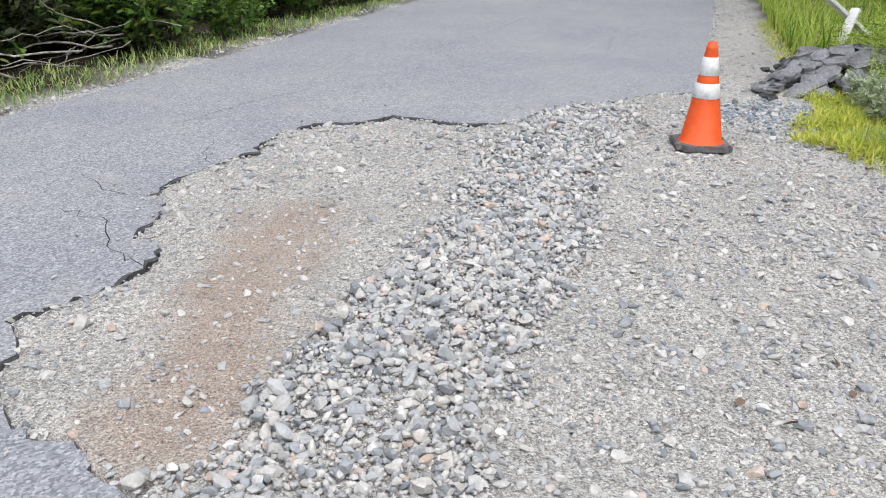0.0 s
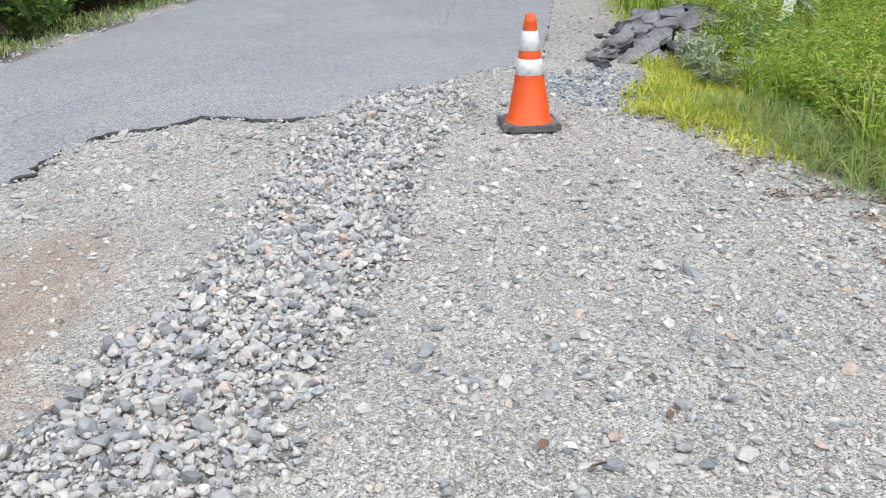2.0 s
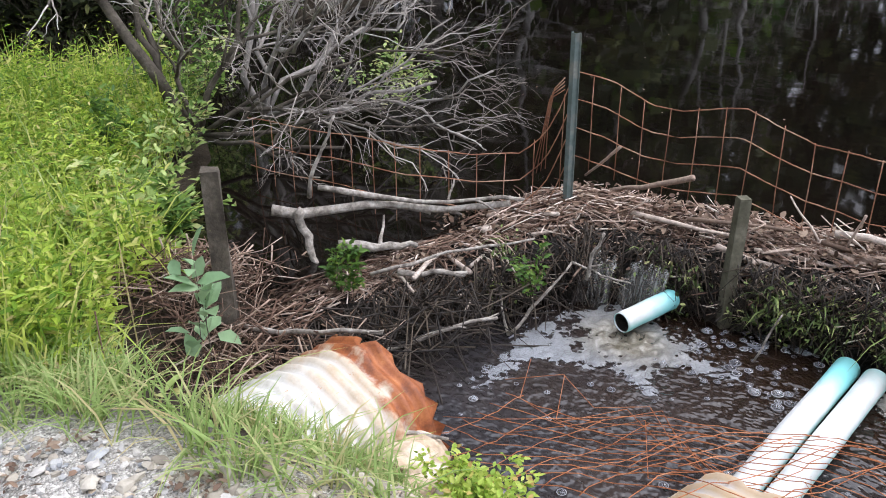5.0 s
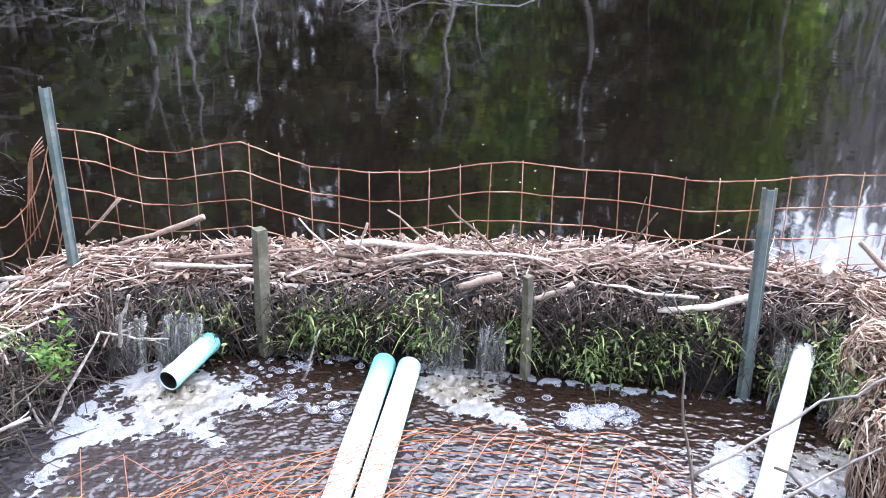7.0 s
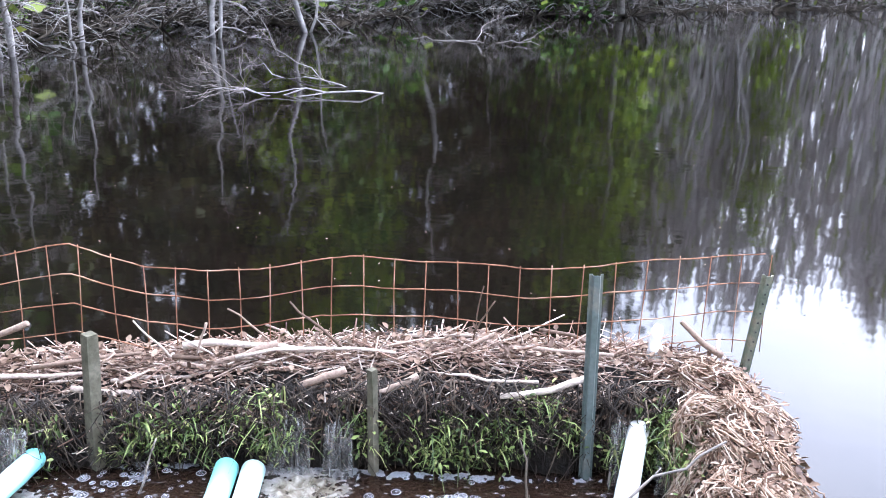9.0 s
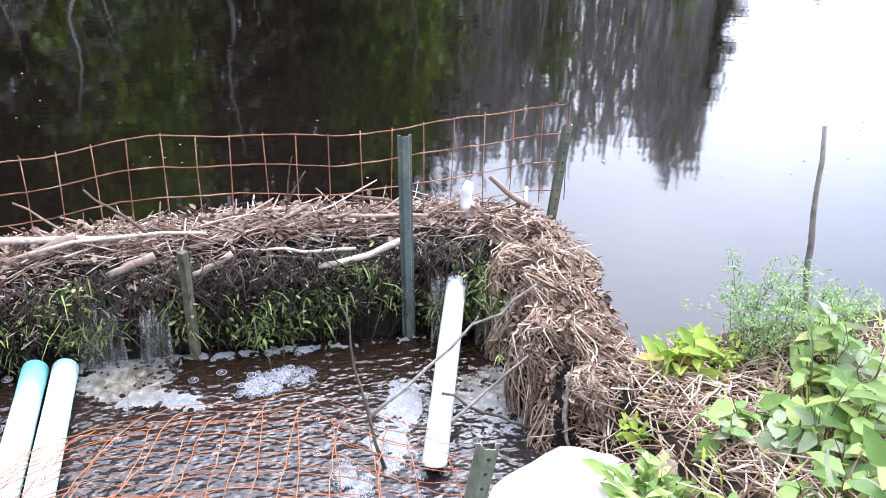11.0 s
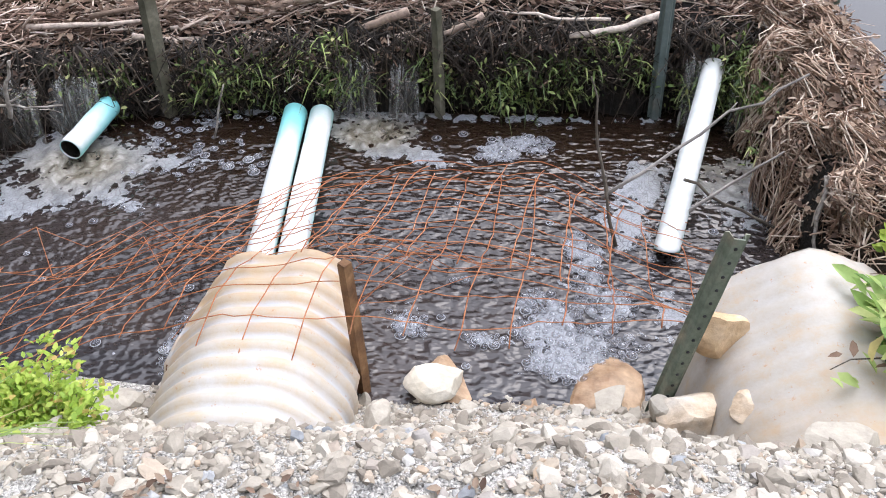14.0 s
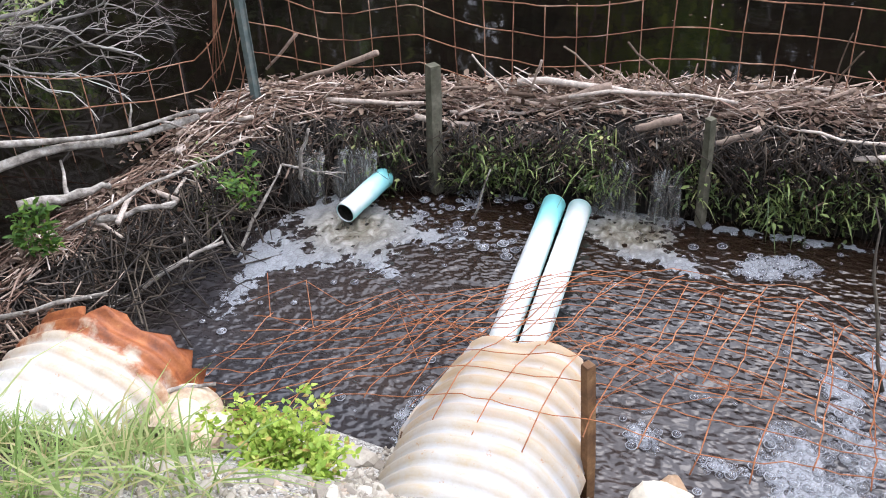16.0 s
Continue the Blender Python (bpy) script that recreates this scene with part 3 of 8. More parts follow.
def tubes(lines, k=6):
    """Tapered round bars along polylines: a list of (points, radii)."""
    V, Fc, base = [], [], 0
    ang = np.linspace(0, 2 * np.pi, k, endpoint=False)
    for pts, rad in lines:
        pts = np.asarray(pts, float)
        n = len(pts)
        rad = np.broadcast_to(np.asarray(rad, float), (n,))
        tan = np.gradient(pts, axis=0)
        tan /= np.linalg.norm(tan, axis=1, keepdims=True) + 1e-9
        ref = np.where(np.abs(tan[:, 2:3]) < 0.9, [[0, 0, 1.0]], [[1.0, 0, 0]])
        if np.abs(tan[:, 2]).max() > 0.9:
            ref = np.broadcast_to([1.0, 0.13, 0], tan.shape)
        s = np.cross(tan, ref)
        s /= np.linalg.norm(s, axis=1, keepdims=True) + 1e-9
        u = np.cross(s, tan)
        ring = pts[:, None] + rad[:, None, None] * (np.cos(ang)[None, :, None] * s[:, None] + np.sin(ang)[None, :, None] * u[:, None])
        V.append(ring.reshape(-1, 3))
        i = np.arange(n - 1)[:, None] * k + np.arange(k)[None]
        j = np.arange(n - 1)[:, None] * k + (np.arange(k) + 1)[None] % k
        q = np.stack([i, j, j + k, i + k], -1).reshape(-1, 4) + base
        Fc.append(q)
        for end in (0, n - 1):
            c = (np.arange(k) + base + end * k)[::(-1 if end == 0 else 1)]
            Fc.append(np.array([[c[0], c[m], c[m + 1], c[m + 2]] for m in range(1, k - 2, 2)]))
        base += n * k
    return np.concatenate(V), np.concatenate(Fc)


def crooked(a, b, n=5, wob=0.05, r=rng):
    """A slightly bent line from a to b."""
    a, b = np.asarray(a, float), np.asarray(b, float)
    t = np.linspace(0, 1, n)[:, None]
    p = a + (b - a) * t
    w = np.cumsum(r.normal(0, 1, (n, 3)), axis=0)
    w -= w[0] + (w[-1] - w[0]) * t
    return p + w * wob * np.linalg.norm(b - a) / max(n ** 0.5, 1)


PHI = (1 + 5 ** 0.5) / 2
ICO_V = np.array([(-1, PHI, 0), (1, PHI, 0), (-1, -PHI, 0), (1, -PHI, 0), (0, -1, PHI), (0, 1, PHI), (0, -1, -PHI), (0, 1, -PHI), (PHI, 0, -1), (PHI, 0, 1), (-PHI, 0, -1), (-PHI, 0, 1)]) / math.hypot(1, PHI)
ICO_F = np.array([int(c, 36) for c in "0b5 051 017 07a 0ab 159 5b4 ba2 a76 718 394 342 326 368 389 495 24b 62a 867 981".replace(" ", "")]).reshape(-1, 3)


def finer(v, f):
    """One round of subdivision onto the unit sphere."""
    v, mid, out = [tuple(p) for p in v], {}, []

    def m(a, b):
        key = (min(a, b), max(a, b))
        if key not in mid:
            p = np.add(v[a], v[b])
            v.append(tuple(p / np.linalg.norm(p)))
            mid[key] = len(v) - 1
        return mid[key]
    for a, b, c in f:
        x, y, z = m(a, b), m(b, c), m(c, a)
        out += [(a, x, z), (x, b, y), (z, y, c), (x, y, z)]
    return np.array(v), np.array(out)


OCT_V = np.array([(1, 0.2, 0.4), (-1, -0.1, 0.3), (0.1, 1, -0.2), (-0.2, -1, 0.2), (0.15, 0.1, 0.9), (0, 0, -1.0)])
OCT_F = np.array([(0, 2, 4), (2, 1, 4), (1, 3, 4), (3, 0, 4), (2, 0, 5), (1, 2, 5), (3, 1, 5), (0, 3, 5)])
ICO2_V, ICO2_F = finer(ICO_V, ICO_F)
ICO3_V, ICO3_F = finer(ICO2_V, ICO2_F)


def turns(n, r=rng, flat=False):
    """Random rotation matrices; flat: about the upright axis, with a small tilt."""
    a = r.uniform(0, 2 * np.pi, n)
    if flat:
        ax = r.normal(0, 0.25, (n, 2))
        c, s = np.cos(a), np.sin(a)
        R = np.zeros((n, 3, 3))
        R[:, 0, 0], R[:, 0, 1], R[:, 1, 0], R[:, 1, 1], R[:, 2, 2] = c, -s, s, c, 1
        T = np.tile(np.eye(3), (n, 1, 1))
        T[:, 0, 2], T[:, 1, 2], T[:, 2, 0], T[:, 2, 1] = ax[:, 0], ax[:, 1], -ax[:, 0], -ax[:, 1]
        return T @ R
    q = r.normal(0, 1, (n, 4))
    q /= np.linalg.norm(q, axis=1, keepdims=True)
    w, x, y, z = q.T
    return np.stack([np.stack([1 - 2 * (y * y + z * z), 2 * (x * y - w * z), 2 * (x * z + w * y)], -1), np.stack([2 * (x * y + w * z), 1 - 2 * (x * x + z * z), 2 * (y * z - w * x)], -1), np.stack([2 * (x * z - w * y), 2 * (y * z + w * x), 1 - 2 * (x * x + y * y)], -1)], 1)


def stones(pos, size, flat=0.6, fine=False, r=rng, cut=0.28):
    """Angular pebbles at the given places, joined."""
    tv, tf = (OCT_V, OCT_F) if fine is None else (ICO2_V, ICO2_F) if fine else (ICO_V, ICO_F)
    n, m = len(pos), len(tv)
    shapes = []
    for _ in range(24):
        d = 1 + r.normal(0, cut * 0.6, m)
        s = tv * np.clip(d, 0.6, 1.5)[:, None]
        for _ in range(7):
            nrm = r.normal(0, 1, 3)
            nrm /= np.linalg.norm(nrm)
            over = np.maximum(s @ nrm - r.uniform(0.5, 0.75), 0)
            s = s - over[:, None] * nrm
        shapes.append(s)
    shapes = np.array(shapes)
    sc = np.stack([r.uniform(0.75, 1.25, n), r.uniform(0.6, 1.0, n), r.uniform(flat * 0.7, flat * 1.2, n)], -1) * np.asarray(size)[:, None] * 0.5
    V = shapes[r.integers(0, 24, n)] * sc[:, None]
    V = np.einsum("nij,nmj->nmi", turns(n, r, True), V) + np.asarray(pos)[:, None]
    return V.reshape(-1, 3), (tf[None] + (np.arange(n) * m)[:, None, None]).reshape(-1, 3)


def blades(pos, height, width, lean=0.5, r=rng, way=None, droop=1.0):
    """Grass blades: bent, tapering strips of three steps."""
    n = len(pos)
    a = r.uniform(0, 2 * np.pi, n) if way is None else way + r.normal(0, 0.6, n)
    d = np.stack([np.cos(a), np.sin(a), np.zeros(n)], -1)
    w = np.stack([-np.sin(a), np.cos(a), np.zeros(n)], -1) * np.asarray(width)[:, None] * 0.5
    h = np.asarray(height)
    ln = np.abs(r.normal(lean, lean * 0.5, n))
    rows = []
    for t, ww in ((0, 0.8), (0.4, 1.0), (0.75, 0.7), (1.0, 0.08)):
        c = pos + d * (ln * h * t ** 1.7)[:, None] + np.array([0, 0, 1.0]) * (h * (t - droop * ln * 0.45 * t ** 3))[:, None]
        rows += [c - w * ww, c + w * ww]
    V = np.stack(rows, 1)
    f = np.array([[0, 1, 3, 2], [2, 3, 5, 4], [4, 5, 7, 6]])
    return V.reshape(-1, 3), (f[None] + (np.arange(n) * 8)[:, None, None]).reshape(-1, 4)


def leaves(pos, size, r=rng, up=0.5, slim=0.5, out=None, far=False):
    """Leaves: folded pointed ovals, joined; far: simple diamonds."""
    n = len(pos)
    a = r.uniform(0, 2 * np.pi, n)
    e = r.normal(0.1, up, n)
    d = np.stack([np.cos(a) * np.cos(e), np.sin(a) * np.cos(e), np.sin(e)], -1)
    if out is not None:
        d = d * 0.7 + out
        d /= np.linalg.norm(d, axis=1, keepdims=True)
    s = np.cross(d, r.normal(0, 0.35, (n, 3)) + [0, 0, 1])
    s /= np.linalg.norm(s, axis=1, keepdims=True) + 1e-9
    nn = np.cross(s, d)
    L = np.asarray(size)[:, None]
    if far:
        V = np.stack([pos, pos + d * L * 0.5 + s * L * slim * 0.5, pos + d * L, pos + d * L * 0.5 - s * L * slim * 0.5], 1)
        return V.reshape(-1, 3), np.arange(n * 4).reshape(-1, 4)
    P = [pos, pos + d * L * 0.35 + s * L * slim * 0.5 + nn * L * 0.08, pos + d * L * 0.75 + s * L * slim * 0.33 + nn * L * 0.04, pos + d * L - nn * L * 0.1, pos + d * L * 0.75 - s * L * slim * 0.33 + nn * L * 0.04, pos + d * L * 0.35 - s * L * slim * 0.5 + nn * L * 0.08, pos + d * L * 0.5 - nn * L * 0.03]
    V = np.stack(P, 1)
    f = np.array([[0, 1, 6, 5], [1, 2, 3, 6], [6, 3, 4, 5]])
    return V.reshape(-1, 3), (f[None] + (np.arange(n) * 7)[:, None, None]).reshape(-1, 4)


def join(*pairs):
    V, Fc, base = [], [], 0
    for v, f in pairs:
        V.append(v)
        Fc.append(np.asarray(f) + base)
        base += len(v)
    return np.concatenate(V), np.concatenate(Fc)


def inside(px, py, poly):
    """Which points lie in a polygon of the plan."""
    c = np.zeros(np.shape(px), bool)
    q = np.roll(poly, 1, axis=0)
    for (x1, y1), (x2, y2) in zip(poly, q):
        hit = ((y1 > py) != (y2 > py)) & (px < (x2 - x1) * (py - y1) / (y2 - y1 + 1e-12) + x1)
        c ^= hit
    return c


def away(px, py, line, closed=True):
    """Distance of points from a line of the plan."""
    best = np.full(np.shape(px), 1e9)
    ends = np.roll(line, -1, axis=0) if closed else line[1:]
    for (x1, y1), (x2, y2) in zip(line, ends):
        dx, dy = x2 - x1, y2 - y1
        t = np.clip(((px - x1) * dx + (py - y1) * dy) / (dx * dx + dy * dy + 1e-12), 0, 1)
        best = np.minimum(best, np.hypot(px - x1 - t * dx, py - y1 - t * dy))
    return best


def soft(a, b, x):
    t = np.clip((x - a) / (b - a), 0, 1)
    return t * t * (3 - 2 * t)


def wavy(x, y, scale, seed=0):
    """Cheap smooth noise of the plan, about -1 to 1."""
    r = np.random.default_rng(seed)
    out = 0
    for k in range(6):
        a, p, f = r.uniform(0, 2 * np.pi), r.uniform(0, 6.28), r.uniform(0.6, 1.8) / scale
        out = out + np.sin((np.cos(a) * x + np.sin(a) * y) * f * 6.28 + p)
    return out / 3.4


from mathutils.geometry import tessellate_polygon


# ---------- plan ----------
ROAD_LEFT = np.array([(60, 11.3), (20, -0.25), (5, -4.6), (-1.36, -6.49), (-4.52, -7.36), (-10.99, -9.29), (-40, -17.7), (-120, -41)])
ROAD_RIGHT = np.array([(-120, -35.5), (-40, -12.3), (-15.5, -5.2), (-12.06, -4.24), (-7.75, -3.06), (-5.69, -2.49), (-5.3, -2.72), (-4.77, -2.95), (-4.26, -3.22), (-3.85, -3.27), (-3.5, -3.28), (-3.24, -3.6), (-3.18, -3.94), (-3.15, -4.19), (-2.98, -4.24), (-2.81, -4.26), (-2.58, -4.5), (-2.24, -4.52), (-1.95, -4.42), (-1.7, -4.33), (-1.4, -4.28), (-1.0, -4.24), (-0.7, -4.11), (-0.58, -3.86), (-0.38, -3.74), (-0.2, -3.66), (-0.19, -3.45), (0.01, -3.31), (0.21, -3.27), (0.48, -3.27), (0.66, -3.33), (0.72, -3.18), (0.8, -3.06), (0.92, -2.98), (1.02, -2.82), (1.1, -2.66), (1.07, -2.49), (1.07, -2.31), (1.12, -2.08), (1.45, -1.75), (2.3, -1.5), (3.4, -0.9), (5, 0.3), (20, 4.9), (60, 16.5)])
ROAD = np.concatenate([ROAD_LEFT, ROAD_RIGHT])
EDGE = np.array([(-120, -34.5), (-40, -11.6), (-15.98, -4.71), (-11.2, -3.35), (-8.57, -2.56), (-6.79, -1.9), (-4.96, -1.4), (-4.3, -1.15), (-4.03, -0.67), (-3.19, -0.31), (-2.68, 0.17), (-2.18, 0.41), (-1.97, 0.63), (-1.49, 0.81), (-1.0, 0.93), (-0.6, 1.0), (0, 1.02), (0.5, 1.0), (0.9, 0.95), (1.3, 0.85), (2, 0.9), (3, 1.1), (6, 1.9), (15, 4.4), (60, 17.5)])
FRONT = np.concatenate([EDGE, [(60, -200), (-120, -200)]])
WATER = np.array([(-4.3, 2.0), (-3.95, 1.62), (-3.5, 1.56), (-3.15, 1.62), (-2.9, 1.75), (-2.7, 1.78), (-2.0, 1.85), (-1.5, 1.85), (-1.1, 1.8), (-0.6, 1.75), (0, 1.78), (0.5, 1.78), (0.9, 1.9), (1.15, 2.2), (1.25, 2.45), (1.5, 2.5), (2.0, 2.65), (3, 2.7), (6, 3.3), (14, 6.5), (45, 20), (60, 45), (34, 54), (17, 36), (11, 34.6), (3.4, 27), (-0.3, 28.8), (-2.7, 22), (-7, 22), (-8.5, 17), (-7.3, 12), (-7.6, 8), (-7.4, 4.6), (-6.2, 3.2), (-4.8, 2.5)])
WATER[np.hypot(*WATER.T) > 7.5] *= 1.1
# The dam's line: x, y, crest height, half width
DAM = np.array([(-3.05, 1.45, -0.47, 0.2), (-2.95, 1.8, -0.46, 0.24), (-2.92, 2.2, -0.45, 0.26), (-2.85, 2.6, -0.43, 0.27), (-2.72, 3.05, -0.38, 0.30), (-2.45, 3.50, -0.31, 0.29), (-2.0, 3.74, -0.355, 0.28), (-1.4, 3.80, -0.33, 0.27), (-0.9, 3.82, -0.285, 0.27), (-0.3, 3.84, -0.25, 0.27), (0.05, 3.85, -0.22, 0.26), (0.5, 3.85, -0.24, 0.26), (0.95, 3.85, -0.25, 0.25), (1.26, 3.76, -0.25, 0.24), (1.36, 3.40, -0.26, 0.23), (1.29, 2.95, -0.27, 0.21), (1.28, 2.6, -0.33, 0.19), (1.42, 2.25, -0.36, 0.16)])


GRASSY = np.array([(-2.0, 0.5), (-2.45, 0.95), (-2.88, 1.1), (-3.3, 1.62), (-3.9, 1.75), (-4.2, 2.2), (-4.85, 2.6), (-6.2, 3.1), (-7.5, 4.7), (-7.8, 8), (-8.3, 12.5), (-9.5, 16), (-26, 16), (-26, -9.5), (-12, -3.2), (-5.9, -1.2), (-5.9, -0.8), (-3.9, -0.8), (-2.6, 0.3)])


def open_meadow(x, y):
    """Where the meadow has not yet met the thicket behind it."""
    return x > np.interp(y, [-0.5, 0.5, 1.35, 2.1, 2.6, 3.5], [-17, -10.8, -7.6, -7.1, -6.6, -6.3])


def height(x, y):
    """The ground's height over the plan."""
    x, y = np.asarray(x, float), np.asarray(y, float)
    de, dw, dr = away(x, y, EDGE, False), away(x, y, WATER), away(x, y, ROAD)
    wet, front, road = inside(x, y, WATER), inside(x, y, FRONT), inside(x, y, ROAD)
    shore = -0.31 - 0.42 * soft(-3.05, -2.75, x) * (1 - soft(1.05, 1.35, x)) * (y < 4)
    frac = de / (de + dw + 1e-6)
    z = np.where(front, 0.0, shore * (0.25 * frac + 0.75 * soft(0.05, 1.0, frac)))
    z = np.where(wet, shore - 0.35 * np.minimum(dw * 1.4, 1), z)
    z = np.where(road, -0.07, z)
    near = front & ~road
    z = z + np.where(near, (-0.003 * soft(-3.9, -2.9, x) + 0.022 * soft(-3.0, -3.7, x)) * (1 - soft(0.0, 0.45, dr)) + 0.02 * wavy(x, y, 1.1, 3) + 0.008 * wavy(x, y, 0.3, 5), 0)
    z = z + np.where(~front & ~wet, 0.03 * wavy(x, y, 1.3, 4) * np.minimum(de * 2, 1), 0)
    # wooded slope added behind the far shore to block low sky from the pond
    z = z + np.where(~front & ~wet & (y > 9), 0.13 * np.clip(dw - 0.8, 0, 30), 0)
    # shallow wheel rut, and the low heap of loose stones beside it
    z = z + np.where(near, 0.05 * soft(0.55, 0.0, away(x, y, HEAP, False)), 0)
    return z


HEAP = np.array([(-3.9, -2.85), (-2.6, -2.7), (-1.4, -2.2), (-0.5, -2.0), (0.1, -1.88), (0.5, -1.74), (0.9, -1.62), (1.2, -1.55)])
CLAY = np.array([(-0.95, -3.22), (-0.5, -3.05), (0.0, -2.75), (0.35, -2.5), (0.85, -2.25)])


# ---------- ground ----------
def ruler(lo, hi, step, far, grow=1.18):
    a = [*np.arange(lo, hi, step)]
    for sign, end in ((-1, lo), (1, hi)):
        s, v = step, end
        while abs(v) < far:
            s *= grow
            v += sign * s
            a.append(v)
    return np.unique(np.round(a, 4))


def build_ground():
    xs, ys = ruler(-5.5, 3.0, 0.045, 900), ruler(-4.6, 2.8, 0.045, 900)
    X, Y = np.meshgrid(xs, ys, indexing="ij")
    Z = height(X.ravel(), Y.ravel())
    V = np.stack([X.ravel(), Y.ravel(), Z], -1)
    n, m = len(xs), len(ys)
    i = (np.arange(n - 1)[:, None] * m + np.arange(m - 1)[None]).ravel()
    Fc = np.stack([i, i + m, i + m + 1, i + 1], -1)
    ob = new("ground", mesh("ground", V, Fc, M["ground"]))
    x, y = V[:, 0], V[:, 1]
    front = inside(x, y, FRONT)
    de = away(x, y, EDGE, False)
    verge = away(x, y, ROAD_LEFT, False)
    left = inside(x, y, np.concatenate([ROAD_LEFT, [(-120, -900), (60, -900)]]))
    soil = np.where(front, 0, soft(0.0, 0.35, de))
    soil = np.where((~front) & (x > -1.6) & (x < 1.0) & (y < 3), soft(0.9, 1.2, de), soil)
    soil = np.where(left, soft(0.15, 0.5, verge), soil)
    dirt = np.where(front, soft(0.42, 0.06, away(x, y, CLAY, False) + 0.08 * wavy(x, y, 0.5, 9)) * 0.95, 0)
    for key, val in (("soil", soil), ("dirt", dirt)):
        a = ob.data.attributes.new(key, "FLOAT", "POINT")
        a.data.foreach_set("value", np.asarray(val, np.float32))
    tagged(ob, "pale compacted gravel ground falling to a muddy bank", "ground", kind="structure")


build_ground()


def jag(line, step=0.05, amp=0.018, seed=1):
    """A line of the plan with small ragged breaks."""
    r = np.random.default_rng(seed)
    out = []
    for a, b in zip(line[:-1], line[1:]):
        d = np.hypot(*(b - a))
        n = max(1, int(d / step)) if d < 3 else 1
        for k in range(n):
            p = a + (b - a) * k / n
            out.append(p + (r.normal(0, amp, 2) if d < 3 else 0))
    out.append(line[-1])
    return np.array(out)


def build_road():
    right = jag(ROAD_RIGHT)
    outline = np.concatenate([ROAD_LEFT, right])
    tris = tessellate_polygon([[Vector((x, y, 0)) for x, y in outline]])
    pt = lambda i: Vector(outline[i])
    faces = [t if (pt(t[1]) - pt(t[0])).cross(pt(t[2]) - pt(t[0])) > 0 else t[::-1] for t in tris]
    road = part("road", ([(x, y, 0.006) for x, y in outline], faces, False), M["asphalt"])
    tagged(road, "weathered grey asphalt road with a washed-out broken edge", "road", kind="structure")
    # the broken face of the paving, dark and undercut
    r = np.random.default_rng(5)
    n = len(right)
    rows = []
    cen = np.array([-1.0, -2.0])
    for k, (dz, push) in enumerate(((0.005, 0.0), (-0.006, 0.008), (-0.03, 0.0), (-0.085, 0.012))):
        w = cen - right
        w /= np.linalg.norm(w, axis=1, keepdims=True)
        p = right + w * (push + r.normal(0, 0.006, n) * (k > 0))[:, None]
        rows.append(np.column_stack([p, np.full(n, dz)]))
    V = np.concatenate(rows)
    i = np.arange(n - 1)
    Fc = np.concatenate([np.stack([i + k * n, i + 1 + k * n, i + 1 + (k + 1) * n, i + (k + 1) * n], -1) for k in range(3)])
    part("broken_edge", (V, Fc, False), M["asphalt_edge"], road, "black broken asphalt edge")
    # cracks
    lines = []
    for pts in ([(-0.42, -3.74), (-0.7, -3.95), (-0.62, -4.35), (-0.75, -4.75)], [(-1.35, -4.3), (-1.5, -4.55), (-1.75, -4.7)], [(0.0, -3.32), (-0.05, -3.6), (-0.3, -3.95), (-0.28, -4.3)], [(-2.0, -5.3), (-2.9, -5.45), (-3.6, -5.4)], [(-0.2, -3.6), (-0.42, -3.55), (-0.5, -3.85)], [(-6.2, -5.9), (-8.5, -6.2), (-12, -7.1)], [(-7.5, -4.2), (-9.5, -4.9), (-12.5, -5.4)]):
        p = jag(np.array(pts, float), 0.06, 0.02, len(lines))
        lines.append((np.column_stack([p, np.full(len(p), 0.0065)]), r.uniform(0.0012, 0.0034, len(p))))
    V, Fc = tubes(lines, 4)
    V[:, 2] = 0.0075 + (V[:, 2] - 0.0065) * 0.2
    part("crack", (V, Fc, False), M["crack"], road, "thin dark cracks in the paving")


build_road()


def build_water():
    back = DAM[:, :2]
    pond = np.concatenate([back, [(1.8, 2.0), (3, 2.2), (20, 2), (75, 15), (75, 65), (-20, 65), (-20, 2.0), (-5, 1.3), (-3.4, 1.3)]])
    for name, poly, z, mat, label, cat in (
            ("pond_water", pond, POND, M["pond"], "still dark tea-brown pond water mirroring trees", "pond"),
            ("pool_water", np.array([(-3.4, 1.2), (1.7, 1.2), (1.9, 2.2), (1.6, 3.9), (-2.5, 3.9), (-3.2, 2.2)]), POOL, M["pool"], "rippling dark brown pool water below the dam", "pool")):
        tris = tessellate_polygon([[Vector((x, y, 0)) for x, y in poly]])
        pt = lambda i: Vector(poly[i])
        faces = [t if (pt(t[1]) - pt(t[0])).cross(pt(t[2]) - pt(t[0])) > 0 else t[::-1] for t in tris]
        ob = part(name, ([(x, y, z) for x, y in poly], faces), mat)
        tagged(ob, label, cat, kind="structure")


build_water()


# ---------- dam ----------
def dam_at(s):
    """Centre, crest, half width and sideways direction at s (0 to 1) along the dam."""
    seg = np.hypot(*np.diff(DAM[:, :2], axis=0).T)
    cum = np.concatenate([[0], np.cumsum(seg)]) / seg.sum()
    p = np.stack([np.interp(s, cum, DAM[:, k]) for k in range(4)], -1)
    q = np.stack([np.interp(np.clip(s + 0.01, 0, 1), cum, DAM[:, k]) - np.interp(np.clip(s - 0.01, 0, 1), cum, DAM[:, k]) for k in range(2)], -1)
    q /= np.linalg.norm(q, axis=1, keepdims=True)
    side = np.stack([q[:, 1], -q[:, 0]], -1)  # towards the pool
    return p, q, side


